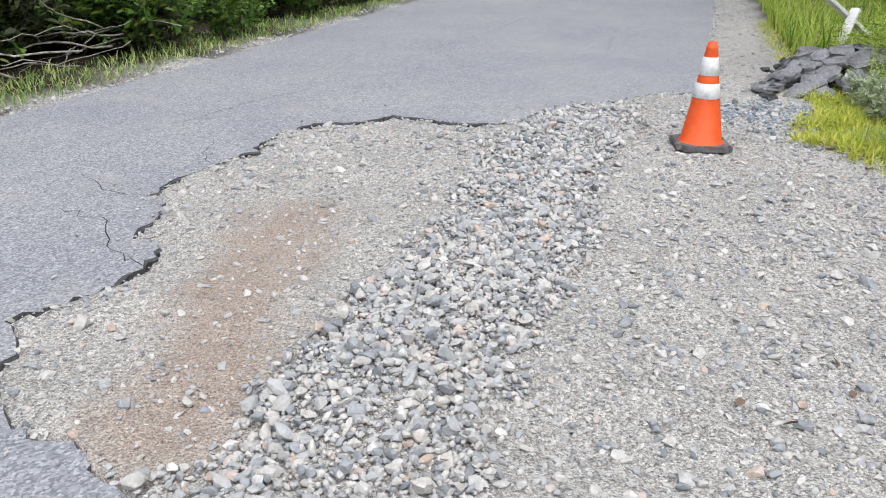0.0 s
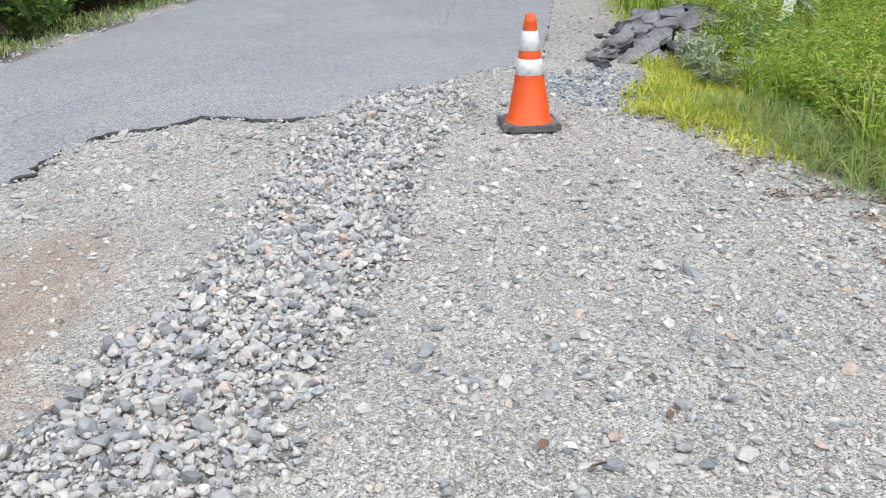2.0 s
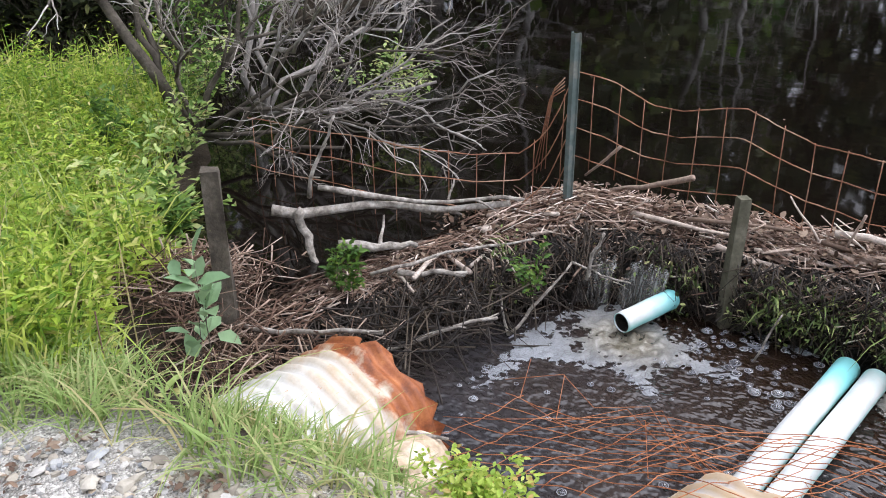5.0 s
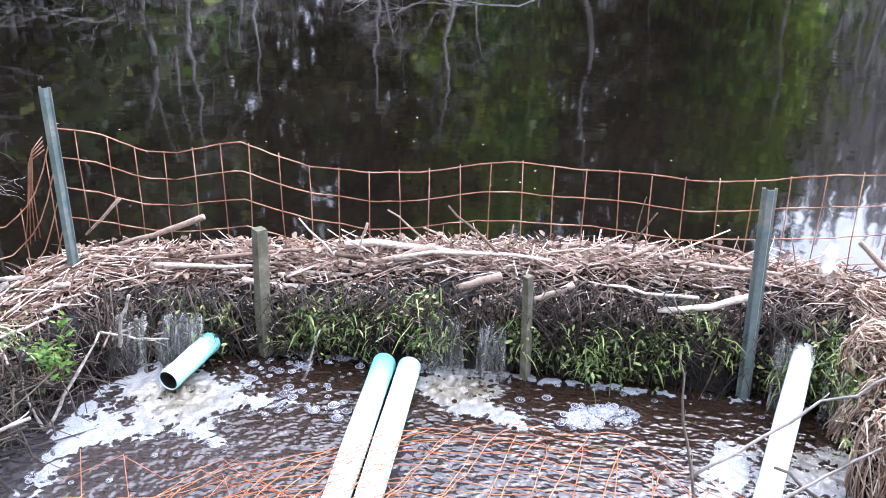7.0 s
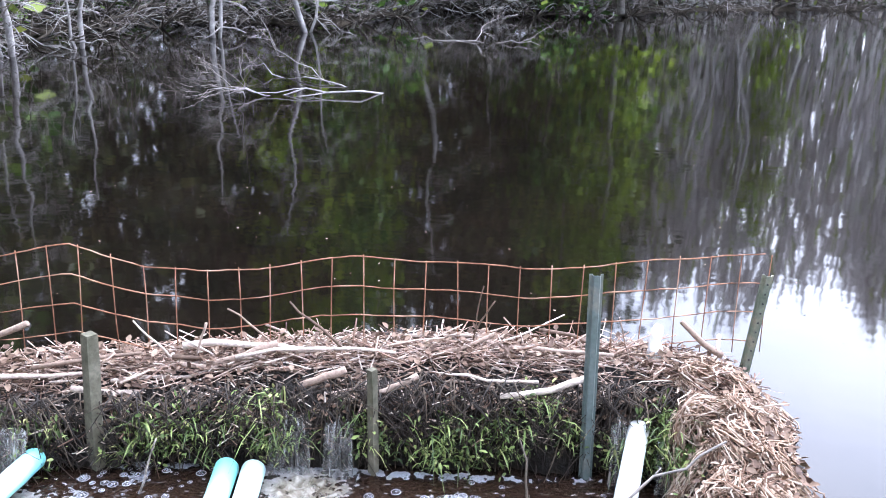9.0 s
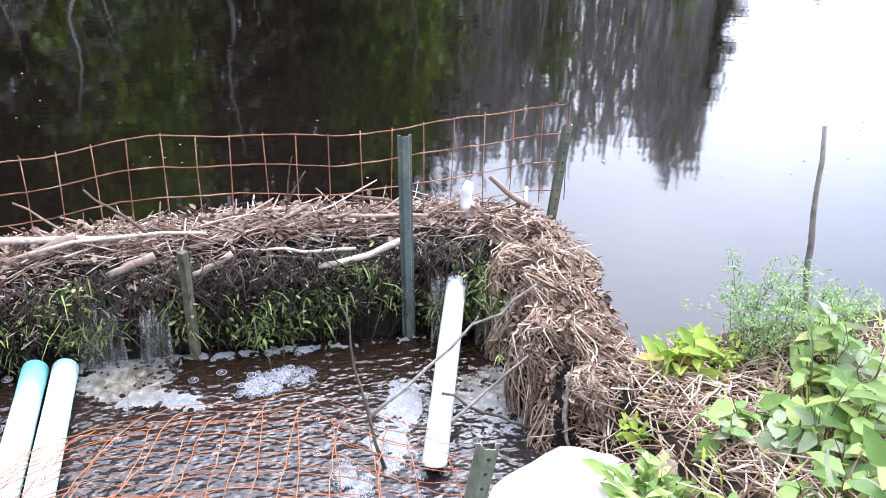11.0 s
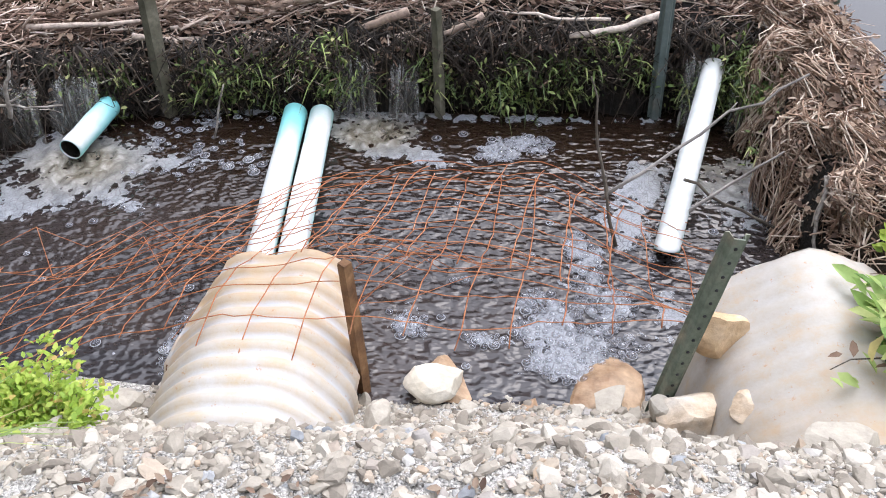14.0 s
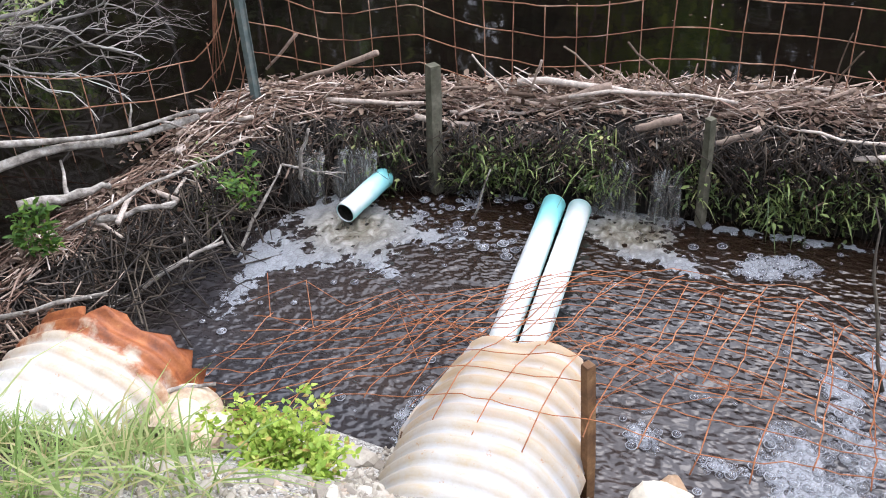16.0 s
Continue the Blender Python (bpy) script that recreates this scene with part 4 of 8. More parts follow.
def build_dam():
    dam = thing("beaver_dam", "long low beaver dam of tangled sticks, mud and trailing green plants", "dam")
    r = np.random.default_rng(21)
    n = 260
    s = np.linspace(0, 1, n)
    p, q, side = dam_at(s)
    prof = [(1.15, -1.2), (1.05, -0.62), (0.98, -0.42), (0.85, -0.26), (0.6, -0.12), (0.2, -0.055), (-0.3, -0.06), (-0.7, -0.12), (-1.05, -0.3), (-1.3, -0.9)]
    V = []
    for k, (o, dz) in enumerate(prof):
        off = o * p[:, 3] + r.normal(0, 0.012, n) + 0.03 * np.sin(s * 90 + k)
        z = p[:, 2] + dz + (r.normal(0, 0.012, n) + 0.02 * np.sin(s * 57 + k * 2)) * (dz > -0.8)
        V.append(np.column_stack([p[:, 0] + side[:, 0] * off, p[:, 1] + side[:, 1] * off, z]))
    V = np.concatenate(V)
    i = np.arange(n - 1)
    m = len(prof)
    Fc = np.concatenate([np.stack([i + k * n, i + (k + 1) * n, i + 1 + (k + 1) * n, i + 1 + k * n], -1) for k in range(m - 1)])
    part("mud_core", (V, Fc), M["mud"], dam, "wet mud and roots, blackened for shade under the sticks")

    def crest_stick(s0, length, off, z, tilt, yaw, rad):
        c, t, sd = dam_at(np.array([s0]))
        c, t, sd = c[0], t[0], sd[0]
        d = np.array([t[0] * math.cos(yaw) + sd[0] * math.sin(yaw), t[1] * math.cos(yaw) + sd[1] * math.sin(yaw), tilt])
        mid = np.array([c[0] + sd[0] * off * c[3], c[1] + sd[1] * off * c[3], c[2] + z])
        line = crooked(mid - d * length / 2, mid + d * length / 2, 5, 0.06, r)
        return line, np.linspace(rad, rad * r.uniform(0.4, 0.8), 5)
    # sticks that can be picked out one by one
    for k in range(295):
        big = k < 34
        L = r.uniform(0.25, 0.75) if big else r.uniform(0.10, 0.5)
        rad = r.uniform(0.008, 0.018) if big else r.uniform(0.0025, 0.0065)
        o = r.uniform(-0.55, 0.5 if big else 0.95)
        z = -0.03 - 0.30 * max(o - 0.25, 0) + r.uniform(-0.02, 0.02)
        pts, rr = crest_stick(r.uniform(0.12, 0.80), L, o, z, r.normal(0, 0.12), r.normal(0, 0.55), rad)
        part("stick", tubes([(pts, rr)], 6), M["stick_one"], dam)
    # the tangle of smaller ones
    lines, low = [], []
    for k in range(6200):
        o = r.uniform(-0.8, 0.98)
        z = -0.035 - 0.42 * max(o - 0.3, 0) + r.uniform(-0.03, 0.02)
        pts, rr = crest_stick(r.uniform(0.10, 0.82), r.uniform(0.05, 0.32), o, z, r.normal(0, 0.2), r.normal(0, 0.85), r.uniform(0.0013, 0.0045))
        # over half the sticks low on the face get the shaded tone
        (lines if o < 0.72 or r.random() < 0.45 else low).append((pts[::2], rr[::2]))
    # spikes that stand up from the crest
    for k in range(30):
        sx = r.uniform(0.3, 0.86)
        c, t, sd = (a[0] for a in dam_at(np.array([sx])))
        a = np.array([c[0], c[1] + r.uniform(-0.1, 0.1), c[2]])
        b = a + np.array([r.normal(0, 0.16), r.normal(0, 0.08), r.uniform(0.03, 0.12)])
        lines.append((crooked(a, b, 4, 0.06, r), np.linspace(0.006, 0.003, 4)))
    part("stick_tangle", tubes(lines, 4), M["stick"], dam, "tan and grey stick tangle")["kind"] = "stuff"
    part("stick_tangle", tubes(low, 4), M["wet_shaded_twig"], dam, "wet sticks on the dam face, darkened for its shade")["kind"] = "stuff"
    # long pale sticks lying proud on the crest
    for sx, L, o, yaw, tilt, rad in ((0.36, 0.55, 0.5, 0.1, 0.02, 0.016), (0.40, 0.5, 0.2, -0.1, 0.10, 0.013), (0.50, 0.62, 0.1, 0.05, 0.0, 0.020), (0.545, 0.75, 0.4, -0.05, 0.03, 0.010), (0.70, 0.5, 0.3, 0.2, 0.05, 0.012)):
        pts, rr = crest_stick(sx, L, o, 0.03 - 0.1 * max(o - 0.3, 0), tilt, yaw, rad)
        part("stick", tubes([(pts, rr)], 8), M["stick_one"], dam, "bleached thick stick")
    # broken sticks that jut out of the crest and the face
    for a, b, rad in (((-0.717, -0.015), (-0.467, -0.22), 0.007), ((-1.011, -0.055), (-0.76, -0.24), 0.006), ((-1.456, -0.122), (-1.287, -0.30), 0.006), ((-2.62, -0.30), (-2.40, -0.086), 0.010), ((-2.457, -0.352), (-1.954, -0.151), 0.017), ((0.195, 0.115), (0.156, -0.16), 0.004), ((0.252, 0.034), (0.156, -0.12), 0.005), ((-1.167, -0.30), (-1.105, -0.117), 0.007), ((-1.159, -0.36), (-0.774, -0.215), 0.022), ((1.14, -0.05), (1.34, -0.20), 0.018), ((0.834, -0.017), (0.925, -0.28), 0.004)):
        line = crooked((a[0], 3.78 + r.uniform(-0.03, 0.03), a[1]), (b[0], 3.76, b[1]), 6, 0.04, r)
        part("stick", tubes([(line, np.linspace(rad * 0.7, rad, 6))], 7), M["stick_one"], dam, "broken stick jutting from the dam")
    for a, b, rad in (((-0.639, -0.338), (-0.426, -0.25), 0.021), ((-0.279, -0.358), (-0.098, -0.264), 0.016), ((0.283, -0.348), (0.681, -0.249), 0.017), ((0.058, -0.262), (0.457, -0.278), 0.008), ((-1.156, -0.388), (-1.192, -0.543), 0.006), ((-1.518, -0.397), (-1.462, -0.593), 0.013), ((-1.022, -0.454), (-0.858, -0.503), 0.013), ((-1.42, -0.74), (-1.304, -0.551), 0.007)):
        line = crooked((a[0], 3.58 + r.uniform(-0.02, 0.02), a[1]), (b[0], 3.58, b[1]), 6, 0.05, r)
        part("stick", tubes([(line, np.linspace(rad * 0.8, rad, 6))], 7), M["stick_one"], dam, "pale stick on the dam face")
    # leaf litter caught in the sticks
    q = r.uniform(0.05, 0.97, 4200)
    c, t, sd = dam_at(q)
    o = r.uniform(-0.6, 1.0, 4200)
    lp = np.column_stack([c[:, 0] + sd[:, 0] * o * c[:, 3], c[:, 1] + sd[:, 1] * o * c[:, 3], c[:, 2] + 0.012 - 0.34 * np.maximum(o - 0.3, 0)])
    part("leaf_litter", leaves(lp + r.normal(0, 0.012, lp.shape), r.uniform(0.015, 0.05, 4200), r, 0.4, 0.6), M["leaf_litter"], dam, "brown dead leaves")["kind"] = "stuff"
    # brush and roots hanging down the wet face
    lines = []
    for k in range(2000):
        sx = r.uniform(0.05, 0.80)
        c, t, sd = (a[0] for a in dam_at(np.array([sx])))
        z0 = c[2] - r.uniform(0.02, 0.34)
        a = np.array([c[0] + sd[0] * c[3] * r.uniform(0.8, 1.05), c[1] + sd[1] * c[3] * r.uniform(0.8, 1.05), z0])
        d = np.array([sd[0] * r.uniform(0.0, 0.12) + t[0] * r.normal(0, 0.14), sd[1] * r.uniform(0.0, 0.12) + t[1] * r.normal(0, 0.14), -r.uniform(0.05, 0.22)])
        lines.append((crooked(a, a + d, 3, 0.08, r), np.linspace(0.004, 0.0015, 3)))
    part("root_fringe", tubes(lines[::2], 4), M["wet_shaded_twig"], dam, "dark hanging roots")["kind"] = "stuff"
    part("root_fringe", tubes(lines[1::2], 4), M["wet_shaded_twig"], dam, "wet hanging brush darkened for the face's shade")["kind"] = "stuff"
    # green tufts on the face
    pos, hts = [], []
    for k in range(80):
        sx = r.choice([r.uniform(0.42, 0.86), r.uniform(0.2, 0.9)], p=[0.8, 0.2])
        c, t, sd = (a[0] for a in dam_at(np.array([sx])))
        zt = r.uniform(-0.70, -0.50) + 0.12 * (r.random() < 0.15)
        m_ = r.integers(4, 24)
        o = c[3] * 1.04
        pos.append(np.column_stack([c[0] + sd[0] * o + r.normal(0, 0.045, m_), c[1] + sd[1] * o + r.normal(0, 0.02, m_), zt + r.normal(0, 0.03, m_)]))
        hts.append(r.uniform(0.03, 0.07 + 0.11 * r.random(), m_))
    pos, hts = np.concatenate(pos), np.concatenate(hts)
    part("trailing_growth", join(blades(pos, hts, r.uniform(0.004, 0.011, len(pos)), 0.9, r, -1.57, 1.6), leaves(np.repeat(pos, 4, 0) + r.normal(0, 0.04, (4 * len(pos), 3)), r.uniform(0.012, 0.045, 4 * len(pos)), r, 0.8, 0.4)), M["dam_grass"], dam, "fresh green trailing plants")["kind"] = "stuff"
    # strands of brush and reed that lie along the dam's skin
    def skin(s_, o):
        c, t, sd = dam_at(np.clip(s_, 0, 1))
        dz = np.interp(o, [-1.05, -0.7, -0.3, 0.2, 0.6, 0.85, 0.98, 1.08, 1.2], [-0.3, -0.12, -0.06, -0.055, -0.12, -0.26, -0.42, -0.62, -0.9])
        lump = 0.045 * (np.sin(s_ * 150 + o * 4) + np.sin(s_ * 83 - o * 6)) * (s_ > 0.78)
        w = o * c[:, 3] + lump
        return np.column_stack([c[:, 0] + sd[:, 0] * w, c[:, 1] + sd[:, 1] * w, c[:, 2] + dz + lump * 0.6])

    def strands(n, lo, hi, o_lo, o_hi, along, across, rad, lift):
        out = []
        for _ in range(n):
            s0, o0 = r.uniform(lo, hi), r.uniform(o_lo, o_hi)
            k = np.linspace(0, 1, 5)
            p = skin(s0 + r.normal(0, along) * k, np.clip(o0 + r.normal(across, 0.3) * k, -1, 1.15))
            p = p + np.array([0, 0, r.uniform(0.01, lift)]) + np.cumsum(r.normal(0, 0.007, p.shape), axis=0)
            out.append((p, np.linspace(r.uniform(rad * 0.4, rad), rad * 0.3, 5)))
        return out
    part("reed_mat", tubes(strands(750, 0.79, 0.985, -0.7, 0.8, 0.012, 0.35, 0.006, 0.07), 4), M["red_twig"], dam, "brown brush heap")["kind"] = "stuff"
    part("reed_mat", tubes(strands(1500, 0.79, 0.985, -0.7, 0.95, 0.026, 0.2, 0.0055, 0.09), 4), M["reed"], dam, "tan reed heap")["kind"] = "stuff"
    part("reed_mat", tubes(strands(1100, 0.80, 0.985, 0.35, 1.05, 0.022, 0.15, 0.005, 0.06), 4), M["reed"], dam, "tan reeds hanging down the heap")["kind"] = "stuff"
    part("red_brush", tubes(strands(700, 0.05, 0.34, -0.7, 0.35, 0.03, 0.1, 0.006, 0.07), 4), M["red_twig"], dam, "reddish brown brush")["kind"] = "stuff"
    part("red_brush", tubes(strands(260, 0.05, 0.34, -0.6, 0.5, 0.03, 0.1, 0.007, 0.09), 4), M["stick"], dam, "tan brush")["kind"] = "stuff"
    part("face_brush", tubes(strands(700, 0.05, 0.8, 0.4, 0.9, 0.012, 0.3, 0.005, 0.05), 4), M["wet_shaded_twig"], dam, "wet brush darkened for the face's shade")["kind"] = "stuff"
    q = r.uniform(0.80, 0.985, 2600)
    o = r.uniform(-0.5, 1.25, 2600)
    part("reed_blade_mat", leaves((skin(q, np.clip(o, -1, 1.08)) + [0, 0, 0.03] + r.normal(0, 0.02, (2600, 3)))[::2], r.uniform(0.02, 0.055, 1300), r, 0.7, 0.3), M["reed"], dam, "bleached tan reed blades")["kind"] = "stuff"


build_dam()


# ---------- culverts ----------
def culvert(name, x, y_end, z, R, label, cream, rust, nick, turn=0.0, deep=0.005, squash=1.0, torn=0.0, flare=0.0):
    """A corrugated steel pipe with a torn open end; its axis runs along y."""
    r = np.random.default_rng(int(abs(x) * 100))
    ob = thing(name, label, "culvert", (x, y_end, z), "corrugated culverts under the road")
    ob.rotation_euler[2] = turn
    k, pitch = 48, 0.068
    ang = np.linspace(0, 2 * np.pi, k, endpoint=False)
    ys = np.arange(0, 1.7, pitch / 6)
    dent = 0.014 * np.sin(ang * 3 + x) + 0.008 * np.sin(ang * 7 + 2 * x)
    ragged = np.random.default_rng(4).random(71) ** 2
    shells = []
    for inner in (0, 0.006):
        rows = []
        for y in ys:
            end = nick(ang) + 0.012 * np.sin(ang * 11 + x * 5) + 0.007 * np.sin(ang * 23) + torn * np.interp(ang, np.linspace(0, 2 * np.pi, 71), ragged)
            yy = -np.maximum(y, end)
            fade = np.exp(-y / 0.35)
            rad = R + deep * np.sin(2 * np.pi * -yy / pitch) + dent * (0.4 + fade) - inner + flare * np.exp(-np.maximum(y - end, 0) / 0.035) * np.clip(np.sin(ang * 5 + 1.2) + 0.6 * np.sin(ang * 13), 0, 1.3) * soft(1.2, 0.2, np.abs(np.where(ang > np.pi, ang - 2 * np.pi, ang)))
            rows.append(np.column_stack([rad * np.sin(ang), yy, rad * np.cos(ang) * squash]))
        shells.append(np.concatenate(rows))
    V = np.concatenate(shells)
    n = len(ys)
    i = (np.arange(n - 1)[:, None] * k + np.arange(k)[None]).ravel()
    j = (np.arange(n - 1)[:, None] * k + ((np.arange(k) + 1) % k)[None]).ravel()
    outer = np.stack([i, i + k, j + k, j], -1)
    inner = np.stack([i, j, j + k, i + k], -1)
    a, b = np.arange(k), (np.arange(k) + 1) % k
    rim = np.stack([a, b, b + n * k, a + n * k], -1)
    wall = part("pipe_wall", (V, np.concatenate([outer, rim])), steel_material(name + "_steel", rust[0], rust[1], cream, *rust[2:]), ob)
    part("pipe_lining", (V[n * k:], inner), M["rust_post"], wall, "dark rusty inside of the pipe")
    return ob


PALE = ((0.42, 0.33, 0.23), (0.41, 0.385, 0.34), (0.46, 0.45, 0.43))
GREYISH = ((0.36, 0.35, 0.32), (0.56, 0.55, 0.51), (0.70, 0.69, 0.66))
CREAM = ((0.45, 0.365, 0.25), (0.46, 0.42, 0.36), (0.49, 0.485, 0.475))
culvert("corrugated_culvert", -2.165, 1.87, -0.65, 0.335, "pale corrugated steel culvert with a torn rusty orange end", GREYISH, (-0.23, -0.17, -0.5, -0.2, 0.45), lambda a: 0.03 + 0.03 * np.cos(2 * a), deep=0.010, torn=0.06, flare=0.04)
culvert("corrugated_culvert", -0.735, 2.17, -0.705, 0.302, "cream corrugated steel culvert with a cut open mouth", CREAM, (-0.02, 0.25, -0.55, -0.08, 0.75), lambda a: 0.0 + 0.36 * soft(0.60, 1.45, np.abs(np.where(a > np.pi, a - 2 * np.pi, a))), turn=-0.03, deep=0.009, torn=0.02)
culvert("corrugated_culvert", 0.935, 2.14, -0.715, 0.38, "chalk-white corrugated steel culvert half buried in the bank", PALE, (0.25, 0.5, -0.45, -0.95, 0.12), lambda a: 0.02 + 0.10 * soft(0.4, 1.8, np.abs(np.where(a > np.pi, a - 2 * np.pi, a))), turn=0.06, deep=0.0018, torn=0.02)


# ---------- drain pipes ----------
def drain_pipe(a, b, R, label, teal, cut=0.0):
    """A plastic pipe from its open end a to b, with wall and coupling."""
    a, b = Vector(a), Vector(b)
    L = (b - a).length
    ob = thing("drain_pipe", label, "pipe", a, "plastic drain pipes through the dam")
    ob.rotation_mode = "QUATERNION"
    ob.rotation_quaternion = (b - a).to_track_quat("Z", "Y")
    k = 28
    ang = np.linspace(0, 2 * np.pi, k, endpoint=False)
    ring = lambda rad, z, cut=0.0: np.column_stack([rad * np.cos(ang), rad * np.sin(ang), z + cut * np.sin(ang)])
    zs = [0, 0.02, L * 0.3, L * 0.6, L * 0.85, L]
    rows = [ring(R * 0.94, 0.02), ring(R * 0.93, 0, -cut)] + [ring(R + 0.002 * (i % 2), z, -cut if i < 2 else 0.0) for i, z in enumerate(zs)] + [ring(R * 0.93, L), ring(R * 0.93, L - 0.2)]
    rows[0] = ring(R * 0.93, 0.35)
    V = np.concatenate(rows)
    n = len(rows)
    i = (np.arange(n - 1)[:, None] * k + np.arange(k)[None]).ravel()
    j = (np.arange(n - 1)[:, None] * k + ((np.arange(k) + 1) % k)[None]).ravel()
    wall = part("pipe_wall", (V, np.stack([i, j, j + k, i + k], -1)), pipe_material(teal * L), ob)
    # near-black sheath closed at its far end, standing in for shade inside
    V = np.concatenate([ring(R * 0.925, 0.006, -cut), ring(R * 0.90, L * 0.6), ring(0.001, L * 0.6)])
    i, j = np.arange(2 * k), np.concatenate([(np.arange(k) + 1) % k, k + (np.arange(k) + 1) % k])
    part("bore", (V, np.stack([i, i + k, j + k, j], -1)), M["mud"], wall, "inside of the pipe blackened for its shade")
    return ob


drain_pipe((-1.875, 3.07, -0.665), (-1.815, 3.40, -0.65), 0.05, "short white and teal plastic pipe spilling water", 0.5)
drain_pipe((-0.885, 2.02, -0.685), (-0.952, 3.42, -0.68), 0.053, "long white plastic pipe with a teal upper end", 0.80)
drain_pipe((-0.766, 2.02, -0.685), (-0.828, 3.41, -0.68), 0.053, "long bleached white plastic pipe beside its twin", 0.97)
drain_pipe((0.622, 2.55, -0.705), (0.937, 3.57, -0.495), 0.048, "long bleached white plastic pipe sloping from the dam", 1.15, 0.05)


# ---------- posts ----------
def u_post(base, top, width, mat, label, name="fence_post", holes=True):
    """A steel post of hat section with a row of dark discs for holes."""
    base, top = Vector(base), Vector(top)
    L = (top - base).length
    ob = thing(name, label, "post", base, "fence posts along the dam")
    zz = (top - base).normalized()
    xx = Vector((0, 1, 0)).cross(zz).normalized()
    ob.rotation_mode = "QUATERNION"
    ob.rotation_quaternion = Matrix((xx, zz.cross(xx), zz)).transposed().to_quaternion()
    w = width / 2
    sec = [(-w, 0.0), (-w * 0.62, 0.002), (-w * 0.45, -w * 0.75), (w * 0.45, -w * 0.75), (w * 0.62, 0.002), (w, 0.0)]
    th = 0.003
    inner = [(-w, -th), (-w * 0.66, -th), (-w * 0.42, -w * 0.75 - 0.004), (w * 0.42, -w * 0.75 - 0.004), (w * 0.66, -th), (w, -th)]
    loop = sec + inner[::-1]
    zs = [-0.25, L * 0.5, L]
    V = [(x, y, z) for z in zs for x, y in loop]
    n = len(loop)
    Fc = [(i + k * n, (i + 1) % n + k * n, (i + 1) % n + (k + 1) * n, i + (k + 1) * n) for k in range(2) for i in range(n)]
    cap = [(2 * n + i, 2 * n + i + 1, 2 * n + n - 2 - i, 2 * n + n - 1 - i) for i in range(5)]
    post = part("post_channel", (V, Fc + cap, False), mat, ob)
    if holes:
        # uncut web: near-black discs paint the shade of each hole
        lines = []
        for z in np.arange(0.04, L - 0.02, 0.05):
            lines.append(([(0, -w * 0.75 + 0.004, z), (0, -w * 0.75 + 0.0055, z)], 0.0055))
            lines.append(([(0, -w * 0.75 - 0.0045, z), (0, -w * 0.75 - 0.006, z)], 0.0055))
        part("bolt_hole", tubes(lines, 6), M["crack"], post, "row of dark discs for the shade in bolt holes")["kind"] = "stuff"
    return ob


def wood_post(base, top, rad, mat, label):
    r = np.random.default_rng(int(abs(base[0]) * 77))
    ob = thing("fence_stake", label, "post", base, "old stakes in the dam")
    h = np.subtract(top, base)
    pts = [(0, 0, -0.2), h * 0.3, h * 0.7, h * 0.98, h]
    V, Fc = tubes([(pts, [rad * 1.3, rad * 1.35, rad * 1.3, rad * 1.27, rad * 1.2])], 4)
    V = V + r.normal(0, rad * 0.05, V.shape)
    part("stake_shaft", (V, Fc, False), mat, ob)
    return ob


u_post((-2.515, 3.46, -0.45), (-2.48, 3.45, 0.565), 0.062, M["teal_post"], "tall blue-green steel fence post at the dam's corner", holes=False)
u_post((0.705, 3.55, -0.75), (0.67, 3.55, 0.27), 0.062, M["teal_post"], "tall green steel fence post in front of the dam", holes=False)
u_post((1.50, 3.88, -0.35), (1.535, 3.86, 0.18), 0.055, M["post"], "short leaning steel fence post at the dam's end")
u_post((0.50, 1.80, -0.66), (0.595, 1.80, 0.005), 0.068, M["post"], "perforated green steel post leaning by the culvert")
wood_post((-1.58, 3.50, -0.70), (-1.55, 3.50, -0.07), 0.030, M["old_post"], "weathered square stake standing in the dam face")
wood_post((-0.29, 3.52, -0.74), (-0.30, 3.50, -0.2), 0.019, M["old_post"], "mossy thin stake standing in the dam face")
wood_post((-0.44, 1.85, -0.75), (-0.462, 1.87, -0.2), 0.017, M["rust_post"], "rusty short stake beside the middle culvert")
wood_post((-2.90, 1.60, -0.55), (-2.87, 1.60, 0.285), 0.039, M["bark"], "dark weathered post among the brush")


